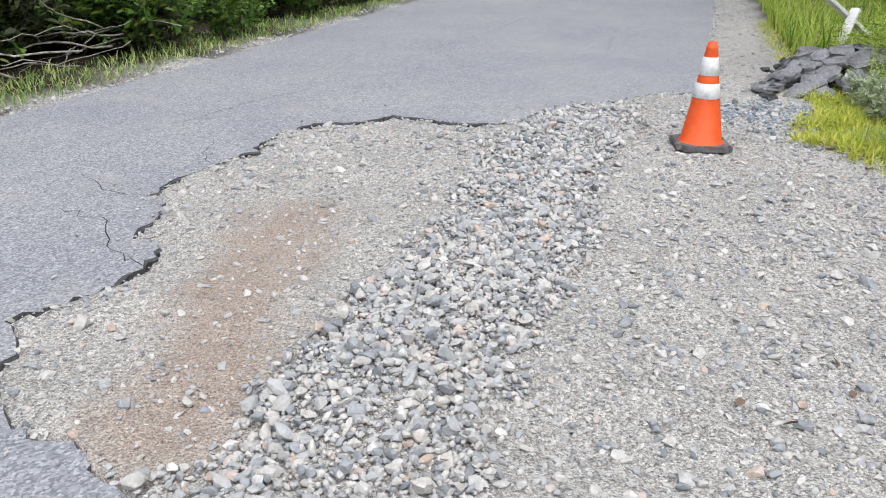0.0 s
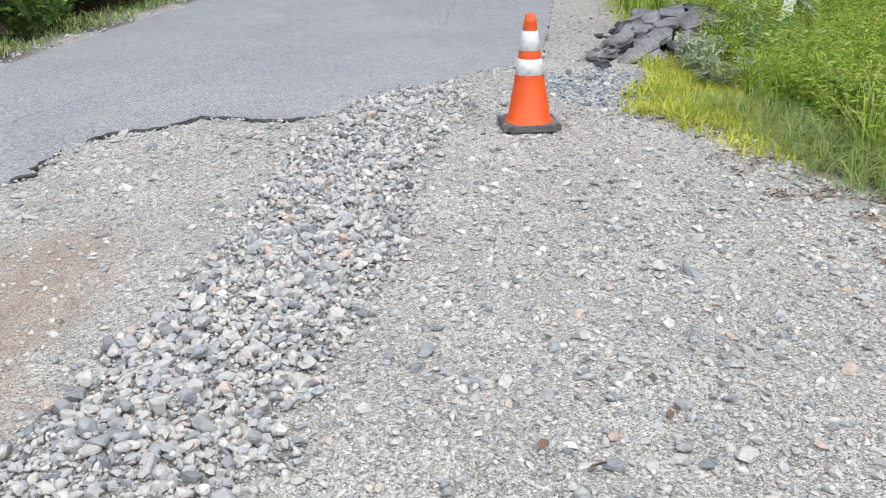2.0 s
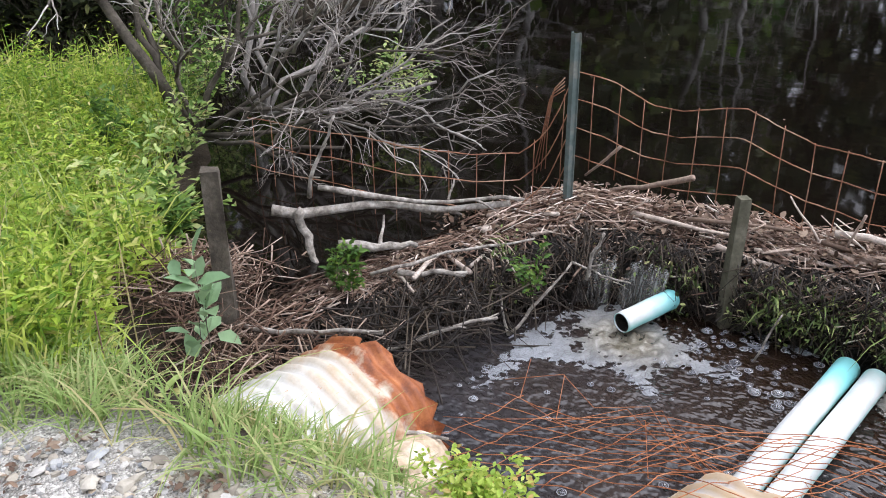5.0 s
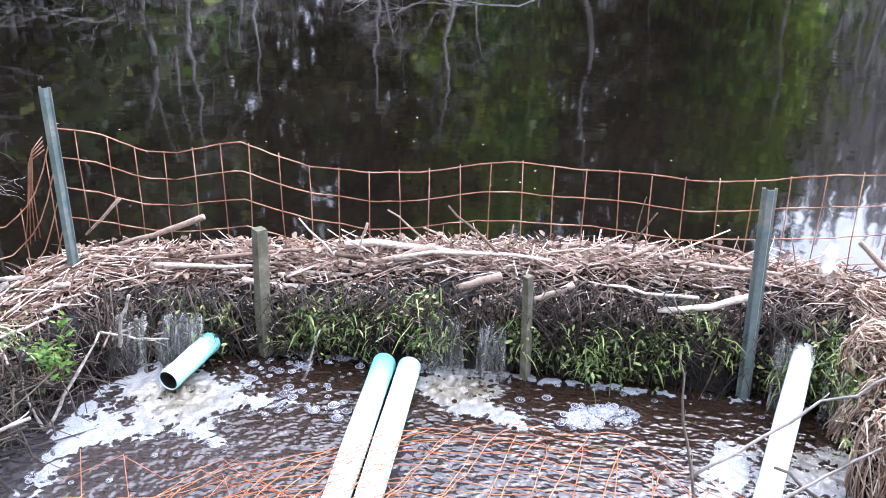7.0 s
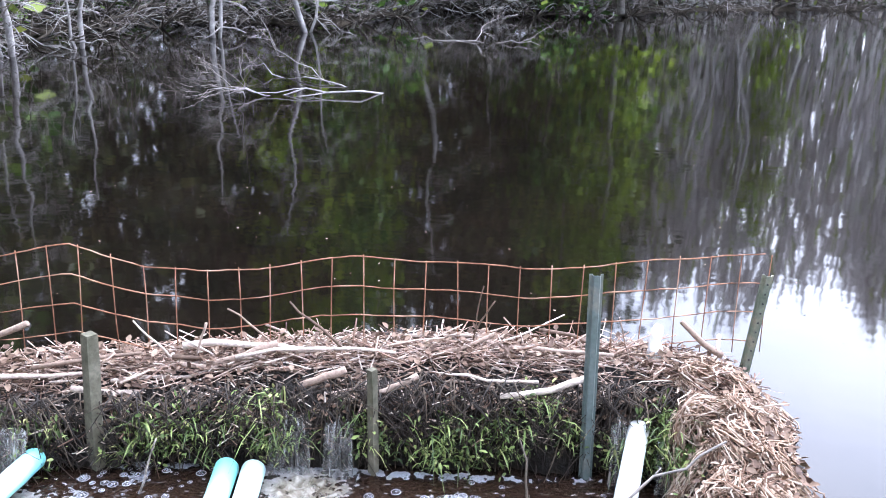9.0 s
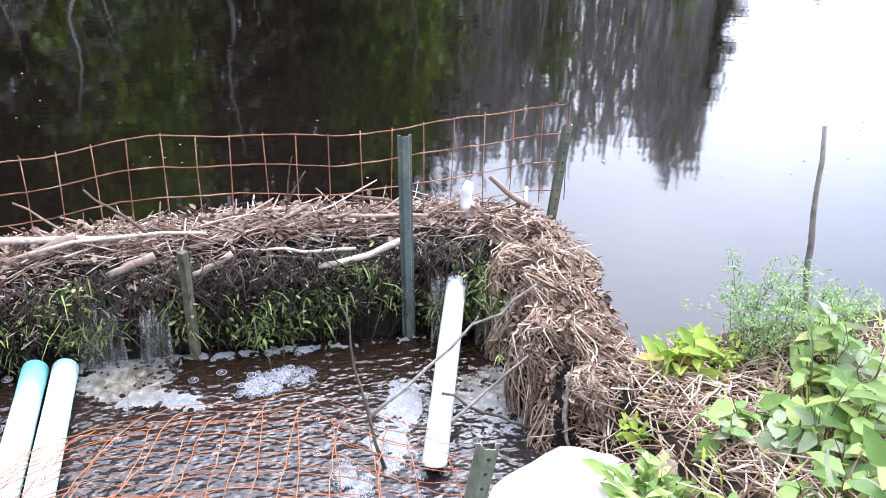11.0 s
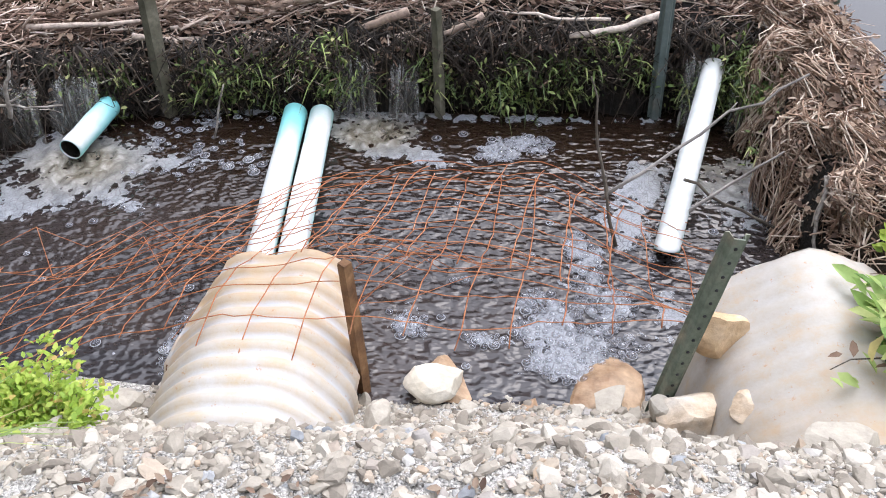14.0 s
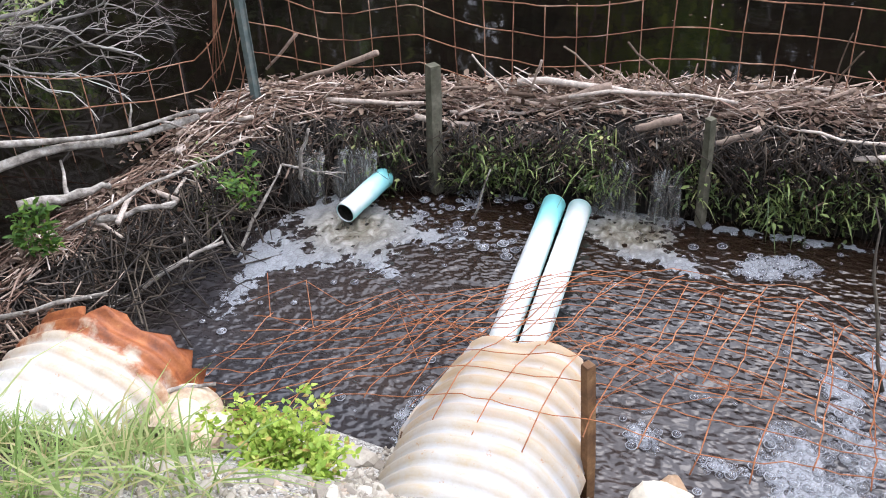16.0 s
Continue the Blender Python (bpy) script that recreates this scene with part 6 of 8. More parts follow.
for i, (x, y, z, s, m_, lab) in enumerate([
        (-0.215, 1.88, -0.715, (0.20, 0.16, 0.11), "cream_rock", "cream flat-topped rock at the pool's edge"),
        (-0.17, 1.90, -0.77, (0.30, 0.24, 0.10), "wet_rock", "wet brown rock in shallow water"),
        (0.31, 1.84, -0.775, (0.40, 0.26, 0.15), "wet_rock", "rust-stained brown rock at the bank's foot"),
        (0.345, 1.80, -0.695, (0.14, 0.12, 0.06), "white_stone", "pale stone resting on a brown rock"),
        (0.645, 1.87, -0.44, (0.18, 0.12, 0.17), "tan_rock", "tan angular rock wedged against the culvert"),
        (0.56, 1.68, -0.60, (0.20, 0.18, 0.15), "rock", "rounded grey-tan rock by the leaning post"),
        (0.47, 1.70, -0.60, (0.09, 0.08, 0.08), "white_stone", "small pale stone by the leaning post"),
        (-0.66, 1.63, -0.50, (0.17, 0.14, 0.12), "rock", "rusty brown rock on the middle culvert's flank"),
        (-1.83, 1.62, -0.62, (0.34, 0.26, 0.24), "rock", "pinkish tan rock below the rusty culvert"),
        (-1.66, 1.50, -0.58, (0.24, 0.2, 0.2), "white_stone", "pale rock below the rusty culvert"),
        (-1.98, 1.52, -0.58, (0.2, 0.16, 0.16), "rock", "tan rock beside the rusty culvert"),
        (-1.77, 1.56, -0.52, (0.24, 0.19, 0.17), "rock", "pinkish tan angular rock below the rusty culvert"),
        (-1.82, 1.42, -0.52, (0.17, 0.14, 0.12), "white_stone", "pale angular rock below the rusty culvert"),
        (-1.62, 1.57, -0.52, (0.20, 0.16, 0.14), "rock", "pinkish tan angular rock below the rusty culvert"),
        (-1.52, 1.58, -0.52, (0.15, 0.12, 0.10), "white_stone", "pale angular rock below the rusty culvert"),
        (-1.61, 1.46, -0.52, (0.16, 0.13, 0.11), "rock", "pinkish tan angular rock below the rusty culvert"),
        (-1.68, 1.32, -0.52, (0.18, 0.14, 0.13), "white_stone", "pale angular rock below the rusty culvert"),
        (-1.55, 1.66, -0.68, (0.2, 0.2, 0.16), "rock", "tan rock at the pool's edge"),
        (1.22, 1.66, -0.42, (0.3, 0.24, 0.2), "white_stone", "pale rock half hidden under leaves"),
        (1.32, 1.95, -0.38, (0.26, 0.2, 0.18), "rock", "grey rock half hidden under leaves"),
        (0.82, 1.35, -0.30, (0.22, 0.18, 0.1), "white_stone", "flat pale stone in the bank gravel"),
        (0.25, 1.36, -0.34, (0.2, 0.14, 0.09), "white_stone", "flat pale stone in the bank gravel"),
        (-1.2, 1.72, -0.7, (0.16, 0.14, 0.14), "white_stone", "pale stone at the pool's edge"),
        (0.06, 1.76, -0.77, (0.26, 0.16, 0.10), "wet_rock", "wet brown rock in shallow water"),
        (-0.36, 1.60, -0.56, (0.12, 0.1, 0.1), "white_stone", "small pale stone on the bank"),
        (0.7, 1.62, -0.5, (0.14, 0.12, 0.12), "rock", "small tan rock against the white culvert")]):
    boulder("rock", x, y, z, s, M[m_], lab, 100 + i)


# ---------- foam and falling water ----------
def foam():
    r = np.random.default_rng(51)
    g = 0.012
    gx, gy = np.meshgrid(np.arange(-2.75, 1.3, g), np.arange(1.72, 3.64, g), indexing="ij")
    x, y = gx.ravel(), gy.ravel()

    def blob(cx, cy, sx, sy, a=0.0):
        dx, dy = x - cx, y - cy
        u, v = dx * math.cos(a) + dy * math.sin(a), -dx * math.sin(a) + dy * math.cos(a)
        return np.exp(-(u / sx) ** 2 - (v / sy) ** 2)
    veil = 1.2 * blob(-1.86, 3.10, 0.34, 0.20) + 0.9 * blob(-1.98, 2.80, 0.22, 0.10, 0.4) + 0.8 * blob(-2.15, 2.62, 0.07, 0.28, 0.25) + 0.5 * blob(-1.62, 2.82, 0.22, 0.05, -0.3) + 0.5 * blob(-1.5, 3.08, 0.25, 0.04, 0.2) + 1.1 * blob(-0.60, 3.36, 0.24, 0.14) + 0.8 * blob(-0.38, 3.20, 0.22, 0.07, -0.2) + 0.85 * blob(0.58, 2.98, 0.11, 0.22, -0.2) + 0.9 * blob(1.0, 3.0, 0.20, 0.24) + 0.8 * blob(0.46, 2.70, 0.10, 0.14) + 0.7 * blob(0.60, 2.25, 0.06, 0.22, 0.1) + 0.45 * blob(-1.2, 3.52, 1.2, 0.04) + 0.5 * blob(0.3, 3.50, 0.7, 0.04)
    raft = 1.1 * blob(0.08, 3.28, 0.14, 0.08) + 0.8 * blob(-0.05, 3.20, 0.07, 0.05) + 1.2 * blob(0.22, 2.22, 0.17, 0.17, 0.2) + 0.9 * blob(0.31, 2.56, 0.06, 0.16, 0.2) + 0.95 * blob(0.34, 2.04, 0.14, 0.09) + 0.8 * blob(0.16, 1.97, 0.12, 0.05) + 0.9 * blob(-0.31, 2.18, 0.07, 0.09) + 0.8 * blob(-0.07, 2.09, 0.08, 0.03) + 0.8 * blob(0.43, 2.29, 0.05, 0.06) + 0.7 * blob(-1.12, 2.05, 0.05, 0.18) + 0.7 * blob(-0.98, 1.86, 0.08, 0.08) + 0.6 * blob(-1.42, 3.42, 0.2, 0.06) + 0.6 * blob(-2.15, 2.45, 0.06, 0.14)
    f = veil + 0.75 * raft
    nz = wavy(x, y, 0.45, 11) * 0.55 + wavy(x, y, 0.17, 12) * 0.45
    gaps = np.abs(wavy(x, y, 0.26, 19))
    churn = np.clip(1.2 * blob(-1.84, 3.06, 0.26, 0.20) + 1.3 * blob(-0.58, 3.36, 0.24, 0.16) + 0.8 * blob(0.95, 3.15, 0.28, 0.3), 0, 1)
    f = f * (0.75 + 0.5 * nz) - 0.22 - 0.5 * np.clip(0.22 - gaps, 0, 1) * 3 * (1 - churn)
    f = np.where(inside(x, y, WATER), f, -1)
    fx = f.reshape(gx.shape)
    h = POOL + 0.004 + 0.006 * np.clip(fx * 4, 0, 1) + (0.003 + 0.008 * churn.reshape(gx.shape)) * ((wavy(gx, gy, 0.09, 18) + 0.5 * wavy(gx, gy, 0.037, 22)) * np.clip(fx * 4, 0, 1))
    n0, n1 = gx.shape
    i = (np.arange(n0 - 1)[:, None] * n1 + np.arange(n1 - 1)[None]).ravel()
    quad = np.stack([i, i + n1, i + n1 + 1, i + 1], -1)
    quad = quad[(f[quad] > -0.12).sum(1) >= 3]
    used, back = np.unique(quad.ravel(), return_inverse=True)
    V = np.column_stack([gx.ravel(), gy.ravel(), h.ravel()])[used]
    ob = tagged(part("foam", (V, back.reshape(-1, 4)), M["foam"]), "drifting patches of pale bubbly foam on brown water", "foam", kind="stuff")
    for key, val in (("thick", np.clip(0.35 + f * 1.5, 0, 1)), ("churn", churn)):
        at = ob.data.attributes.new(key, "FLOAT", "POINT")
        at.data.foreach_set("value", np.asarray(val[used], np.float32))
    disc = np.array([(math.cos(a), math.sin(a)) for a in np.linspace(0, 2 * np.pi, 8, endpoint=False)])

    # bubbles: packed in the drifting rafts, thin between them
    def packed(px, py, rad):
        order = np.argsort(-rad)
        keep, kx, ky, kr = [], np.empty(0), np.empty(0), np.empty(0)
        for i in order:
            if np.all(np.hypot(kx - px[i], ky - py[i]) > 0.92 * (kr + rad[i])):
                keep.append(i)
                kx, ky, kr = np.append(kx, px[i]), np.append(ky, py[i]), np.append(kr, rad[i])
        return kx, ky, kr
    ok = np.flatnonzero(inside(x, y, WATER) & (raft * (0.75 + 0.5 * nz) > 0.36))
    pick = r.choice(ok, 5200)
    rx, ry, rr = packed(x[pick] + r.uniform(-g, g, 5200), y[pick] + r.uniform(-g, g, 5200), np.clip(r.lognormal(-4.75, 0.38, 5200), 0.0045, 0.02))
    lx, ly = scatter(420, (-2.4, 1.85), (1.0, 3.6), lambda a, b: inside(a, b, WATER) & (r.random(len(a)) < 0.28), r)
    mx, my = scatter(110, (-1.62, 3.0), (-1.0, 3.55), lambda a, b: inside(a, b, WATER), r)
    lx, ly = np.concatenate([lx, mx]), np.concatenate([ly, my])
    lx, ly, lr = packed(lx, ly, np.clip(r.lognormal(-4.5, 0.45, len(lx)), 0.005, 0.026))
    bx, by, br = np.concatenate([rx, lx]), np.concatenate([ry, ly]), np.concatenate([rr, lr])
    k = 9
    ang = np.linspace(0, 2 * np.pi, k, endpoint=False)
    rows = [np.stack([np.cos(ang) * c, np.sin(ang) * c, np.full(k, h_)], -1) for c, h_ in ((1.0, 0.0), (0.86, 0.36), (0.5, 0.62))]
    unit = np.concatenate(rows + [np.array([[0, 0, 0.72]])])
    face = [(i + j * k, (i + 1) % k + j * k, (i + 1) % k + (j + 1) * k, i + (j + 1) * k) for j in range(2) for i in range(k)] + [(2 * k + i, 2 * k + (i + 1) % k, 3 * k, 3 * k) for i in range(k)]
    tri = np.array([t for a, b, c, d in face for t in ((a, b, c), (a, c, d)) if len(set(t)) == 3])
    V = unit[None] * br[:, None, None] + np.stack([bx, by, np.full(len(bx), POOL + 0.006)], -1)[:, None]
    tagged(part("bubbles", (V.reshape(-1, 3), (tri[None] + (np.arange(len(bx)) * len(unit))[:, None, None]).reshape(-1, 3)), M["bubble_skin"]), "glassy domed bubbles crowded on brown water", "bubbles", kind="stuff")
    rims = [(np.column_stack([px + rad * disc[[*range(8), 0], 0], py + rad * disc[[*range(8), 0], 1], np.full(9, POOL + 0.008)]), max(rad * 0.10, 0.0009)) for px, py, rad in zip(bx, by, br)]
    tagged(part("bubble_rims", join(tubes(rims, 4)), M["bubble"]), "pale rims of bubbles afloat on brown water", "bubbles", kind="stuff")
    # water falling through the dam, as thin torn sheets
    def sheet(cx, cy, w, top, lab, group, depth=0.06):
        us, vs = np.linspace(-1, 1, 22), np.linspace(0, 1, 9)
        U, W = np.meshgrid(us, vs, indexing="ij")
        X = cx + U * w * (1 + 0.15 * W) + r.normal(0, 0.006, (22, 1))
        Y = cy + 0.05 - depth * 1.6 * W ** 0.6 + r.normal(0, 0.012, (22, 1))
        Z = top + r.normal(0, 0.02, (22, 1)) * (1 - W) - (top - POOL) * W ** 1.5
        i = (np.arange(21)[:, None] * 9 + np.arange(8)[None]).ravel()
        V = np.column_stack([X.ravel(), Y.ravel(), Z.ravel()])
        tagged(part("falling_water", (V, np.stack([i, i + 9, i + 10, i + 1], -1)), M["fall"]), lab, "waterfall", group)
    sheet(-0.68, 3.52, 0.09, -0.48, "thin sheet of water falling over the dam", "falls through the dam")
    sheet(-0.45, 3.52, 0.06, -0.50, "narrow sheet of water falling over the dam", "falls through the dam")
    sheet(-2.20, 3.27, 0.13, -0.50, "white water pouring from the dam's corner", "falls through the dam")
    sheet(-1.95, 3.38, 0.11, -0.52, "white water pouring from the dam's corner", "falls through the dam")
    sheet(0.86, 3.52, 0.06, -0.46, "thin trickle of water beside the white pipe", "falls through the dam")
    sheet(1.06, 3.46, 0.05, -0.52, "thin trickle of water beside the white pipe", "falls through the dam")


foam()


# ---------- grass and weeds ----------
def meadow():
    r = np.random.default_rng(61)
    field = lambda x, y: ~inside(x, y, FRONT) & ~inside(x, y, WATER)

    def sow(name, n, lo, hi, keep, h, w, lean, mat, label, clump=0.0):
        x, y = scatter(n, lo, hi, keep, r)
        if clump:
            x, y = np.round(x / clump) * clump + r.normal(0, clump * 0.22, len(x)), np.round(y / clump) * clump + r.normal(0, clump * 0.22, len(x))
        z = height(x, y) - 0.01
        hh = h * r.uniform(0.45, 1.25, len(x)) * (1 + 0.25 * wavy(x, y, 1.5, 13))
        tagged(part(name, blades(np.column_stack([x, y, z]), hh, w * r.uniform(0.6, 1.4, len(x)), lean, r), mat), label, "grass", kind="stuff")
    sow("meadow_grass", 56000, (-9.5, -2.4), (-2.5, 5.2), lambda x, y: field(x, y) & open_meadow(x, y) & inside(x, y, GRASSY) & (away(x, y, EDGE, False) > np.where(x < -3.2, 0.55, 0.22) + 0.15 * wavy(x, y, 0.6, 21)) & (r.random(len(x)) < 0.5 + away(x, y, GRASSY) * 4), 0.42, 0.009, 0.55, M["grass"], "lush tall green meadow grass")
    sow("seed_grass", 5200, (-9.0, -2.0), (-2.8, 3.0), lambda x, y: field(x, y) & open_meadow(x, y) & inside(x, y, GRASSY) & (away(x, y, EDGE, False) > 0.4) & (wavy(x, y, 0.8, 41) > -0.1), 0.52, 0.006, 0.45, M["sedge"], "thin pale grass stalks above the meadow weeds", 0.14)
    sow("far_grass", 26000, (-17, -5.6), (-7.6, 4.5), lambda x, y: field(x, y) & (away(x, y, EDGE, False) > 0.2) & open_meadow(x, y), 0.42, 0.02, 0.4, M["grass"], "lush green grass farther along the verge")
    sow("verge_sedge", 24000, (-4.4, -1.2), (-1.15, 1.5), lambda x, y: field(x, y) & (away(x, y, EDGE, False) < 0.52 * soft(-1.9, -2.7, x) + 0.16) & (away(x, y, EDGE, False) > 0.05 + 0.05 * wavy(x, y, 0.3, 25)), 0.21, 0.006, 0.9, M["sedge"], "drooping grey-green sedge along the gravel's edge", 0.17)
    sow("yellow_grass", 20000, (-12, -4), (-3.2, -0.2), lambda x, y: field(x, y) & (away(x, y, EDGE, False) < 0.75) & (wavy(x, y, 1.2, 15) > -0.7), 0.085, 0.009, 0.8, M["yellow_grass"], "short yellow-green grass on the shoulder", 0.12)
    sow("yellow_grass", 9000, (-4.9, -1.5), (-3.2, -0.2), lambda x, y: (away(x, y, EDGE, False) < 0.26 + 0.1 * wavy(x, y, 0.4, 39)) & (r.random(len(x)) < 0.3 + 0.7 * soft(-3.4, -4.0, x)), 0.11, 0.008, 0.8, M["yellow_grass"], "bright yellow-green grass at the gravel's edge", 0.10)
    sow("yellow_grass", 9000, (-6.4, -1.9), (-4.3, -0.6), lambda x, y: field(x, y) & (away(x, y, EDGE, False) < 1.0), 0.12, 0.008, 0.8, M["yellow_grass"], "short yellow-green grass before the asphalt heap", 0.10)
    sow("shoulder_tufts", 1500, (-12, -4), (-3.2, 0.0), lambda x, y: inside(x, y, FRONT) & (away(x, y, EDGE, False) < 0.45) & ~inside(x, y, ROAD) & (wavy(x, y, 0.7, 16) > 0.35), 0.07, 0.005, 0.7, M["yellow_grass"], "sparse yellow grass tufts in gravel", 0.15)
    sow("bank_grass", 3000, (-2.1, 1.0), (-1.45, 1.6), lambda x, y: field(x, y) & (wavy(x, y, 0.5, 17) > 0.1), 0.12, 0.006, 0.7, M["sedge"], "short grass on the bank below the gravel", 0.1)
    sow("bank_grass", 15000, (1.0, 0.9), (9.0, 6.0), lambda x, y: field(x, y) & (x > 1.25) & ((x > 2.2) | (y < 1.45) | (r.random(len(x)) < 0.15)) & (away(x, y, WATER) > 0.1) & (r.random(len(x)) < 1.3 - 0.11 * x), 0.16, 0.008, 0.7, M["grass"], "grass under the leafy bank shrub")
    sow("bank_grass", 2600, (1.0, 0.92), (2.1, 1.5), lambda x, y: field(x, y) & (x > 1.12 + 0.06 * wavy(x, y, 0.2, 37)), 0.10, 0.006, 0.7, M["sedge"], "short grass at the gravel's edge below the plants", 0.07)
    left = lambda x, y: inside(x, y, np.concatenate([ROAD_LEFT, [(-120, -900), (60, -900)]])) & (away(x, y, ROAD_LEFT, False) > 0.18) & (away(x, y, ROAD_LEFT, False) < 1.0)
    sow("roadside_grass", 42000, (-16, -12), (2, -5.2), left, 0.13, 0.010, 0.7, M["bright_leaf"], "bright green grass along the road's far side")
    # weeds with broad leaves among the grass
    x, y = scatter(15000, (-9.5, -2), (-2.6, 3.4), lambda x, y: field(x, y) & open_meadow(x, y) & inside(x, y, GRASSY) & (r.random(len(x)) < 0.55 + 0.6 * wavy(x, y, 0.33, 33)) & (away(x, y, EDGE, False) > 0.42 + 0.15 * wavy(x, y, 0.8, 27)), r)
    kind = wavy(x, y, 1.4, 29) + r.normal(0, 0.35, len(x))
    for pick, mat, lab, slim, tall in ((kind > -0.1, "weed_leaf", "leafy yellow-green weeds standing thick in the meadow", 0.26, 0.42), (kind <= -0.1, "grass", "leafy mid-green weeds standing thick in the meadow", 0.32, 0.36)):
        base = np.column_stack([x[pick], y[pick], height(x[pick], y[pick])])
        n, m_ = len(base), 15
        hh = tall * r.uniform(0.5, 1.35, n) * (1 + 0.35 * wavy(base[:, 0], base[:, 1], 0.5, 31))
        tilt = r.normal(0, 0.14, (n, 2))
        t = np.linspace(0.3, 1.0, m_)[None] + r.normal(0, 0.02, (n, m_))
        turn = (np.arange(m_) * 2.4)[None] + r.uniform(0, 6.28, (n, 1))
        P = np.stack([base[:, :1] + tilt[:, :1] * hh[:, None] * t ** 2, base[:, 1:2] + tilt[:, 1:] * hh[:, None] * t ** 2, base[:, 2:] + hh[:, None] * t], -1)
        out = np.stack([np.cos(turn), np.sin(turn), 0.75 * t - 0.25], -1)
        size = (0.070 * (1.15 - 0.65 * t ** 2)) * r.uniform(0.7, 1.25, (n, m_))
        tagged(part("meadow_weeds", leaves(P.reshape(-1, 3), size.ravel(), r, 0.3, slim, out.reshape(-1, 3) * 2.2), M[mat]), lab, "weeds", kind="stuff")


meadow()


def shrub(name, x, y, z, spread, tall, n, leaf, mat, label, seed, slim=0.5, stems=8, category="shrub", twig="bark"):
    """A leafy plant: forked stems and a crown of leaves held on them."""
    r = np.random.default_rng(seed)
    ob = thing(name, label, category, (x, y, z))
    lines, tips = [], []
    for k in range(stems):
        a = r.uniform(0, 6.28)
        reach = spread * r.uniform(0.3, 1.0)
        end = np.array([math.cos(a) * reach, math.sin(a) * reach, tall * r.uniform(0.55, 1.0)])
        main = crooked((0.03 * math.cos(a), 0.03 * math.sin(a), -0.03), end, 6, 0.07, r)
        lines.append((main, np.linspace(0.006, 0.002, 6) * max(tall, 0.4)))
        tips.append(main[2:])
        for _ in range(3):
            s0 = main[r.integers(1, 5)]
            e = s0 + np.array([r.normal(0, 0.3) * spread, r.normal(0, 0.3) * spread, r.uniform(0.05, 0.35) * tall])
            b = crooked(s0, e, 4, 0.08, r)
            lines.append((b, np.linspace(0.003, 0.001, 4) * max(tall, 0.4)))
            tips.append(b[1:])
    part("stem", tubes(lines, 4), M[twig], ob)
    tips = np.concatenate(tips)
    p = tips[r.integers(0, len(tips), n)] + r.normal(0, 0.045, (n, 3)) * [1, 1, 0.8] * max(spread, 0.25) * 1.6
    out = p * [1, 1, 0.25]
    out /= np.linalg.norm(out, axis=1, keepdims=True) + 1e-6
    part("foliage", leaves(p, leaf * r.uniform(0.6, 1.3, n), r, 0.4, slim, out * 0.5), mat, ob)
    return ob


shrub("bank_shrub", -1.19, 1.34, -0.44, 0.19, 0.25, 5600, 0.023, M["yellow_leaf"], "small bright yellow-green shrub on the gravel bank", 201, 0.55, 16)


def broadleaf(name, x, y, z, spread, tall, stems, leaf, mats, label, seed, slim=0.5, lean=(0.0, 0.0), per=9):
    """Upright leafy stems, each with alternate broad leaves held out along it."""
    r = np.random.default_rng(seed)
    ob = thing(name, label, "shrub", (x, y, z), "leafy plants on the pond bank")
    for k in range(stems):
        a = r.uniform(0, 6.28)
        foot = np.array([math.cos(a), math.sin(a), 0]) * spread * r.uniform(0.05, 0.55)
        tip = foot * r.uniform(1.3, 2.4) + np.array([lean[0], lean[1], 0]) * r.uniform(0.4, 1.2) + [0, 0, tall * r.uniform(0.55, 1.0)]
        line = crooked(foot - [0, 0, 0.05], tip, 8, 0.07, r)
        stem = part("stem", tubes([(line, np.linspace(0.0045, 0.0018, 8))], 5), M["green_stem"], ob)
        t = np.sort(r.uniform(0.25, 1.0, per))
        P = np.stack([np.interp(t, np.linspace(0, 1, 8), line[:, i]) for i in range(3)], -1)
        turn = np.arange(per) * 2.5 + r.uniform(0, 6.28)
        out = np.stack([np.cos(turn), np.sin(turn), r.normal(0.1, 0.35, per)], -1)
        part("foliage", leaves(P, leaf * r.uniform(0.55, 1.25, per), r, 0.3, slim, out * 1.8), M[mats[k % len(mats)]], stem)
    return ob


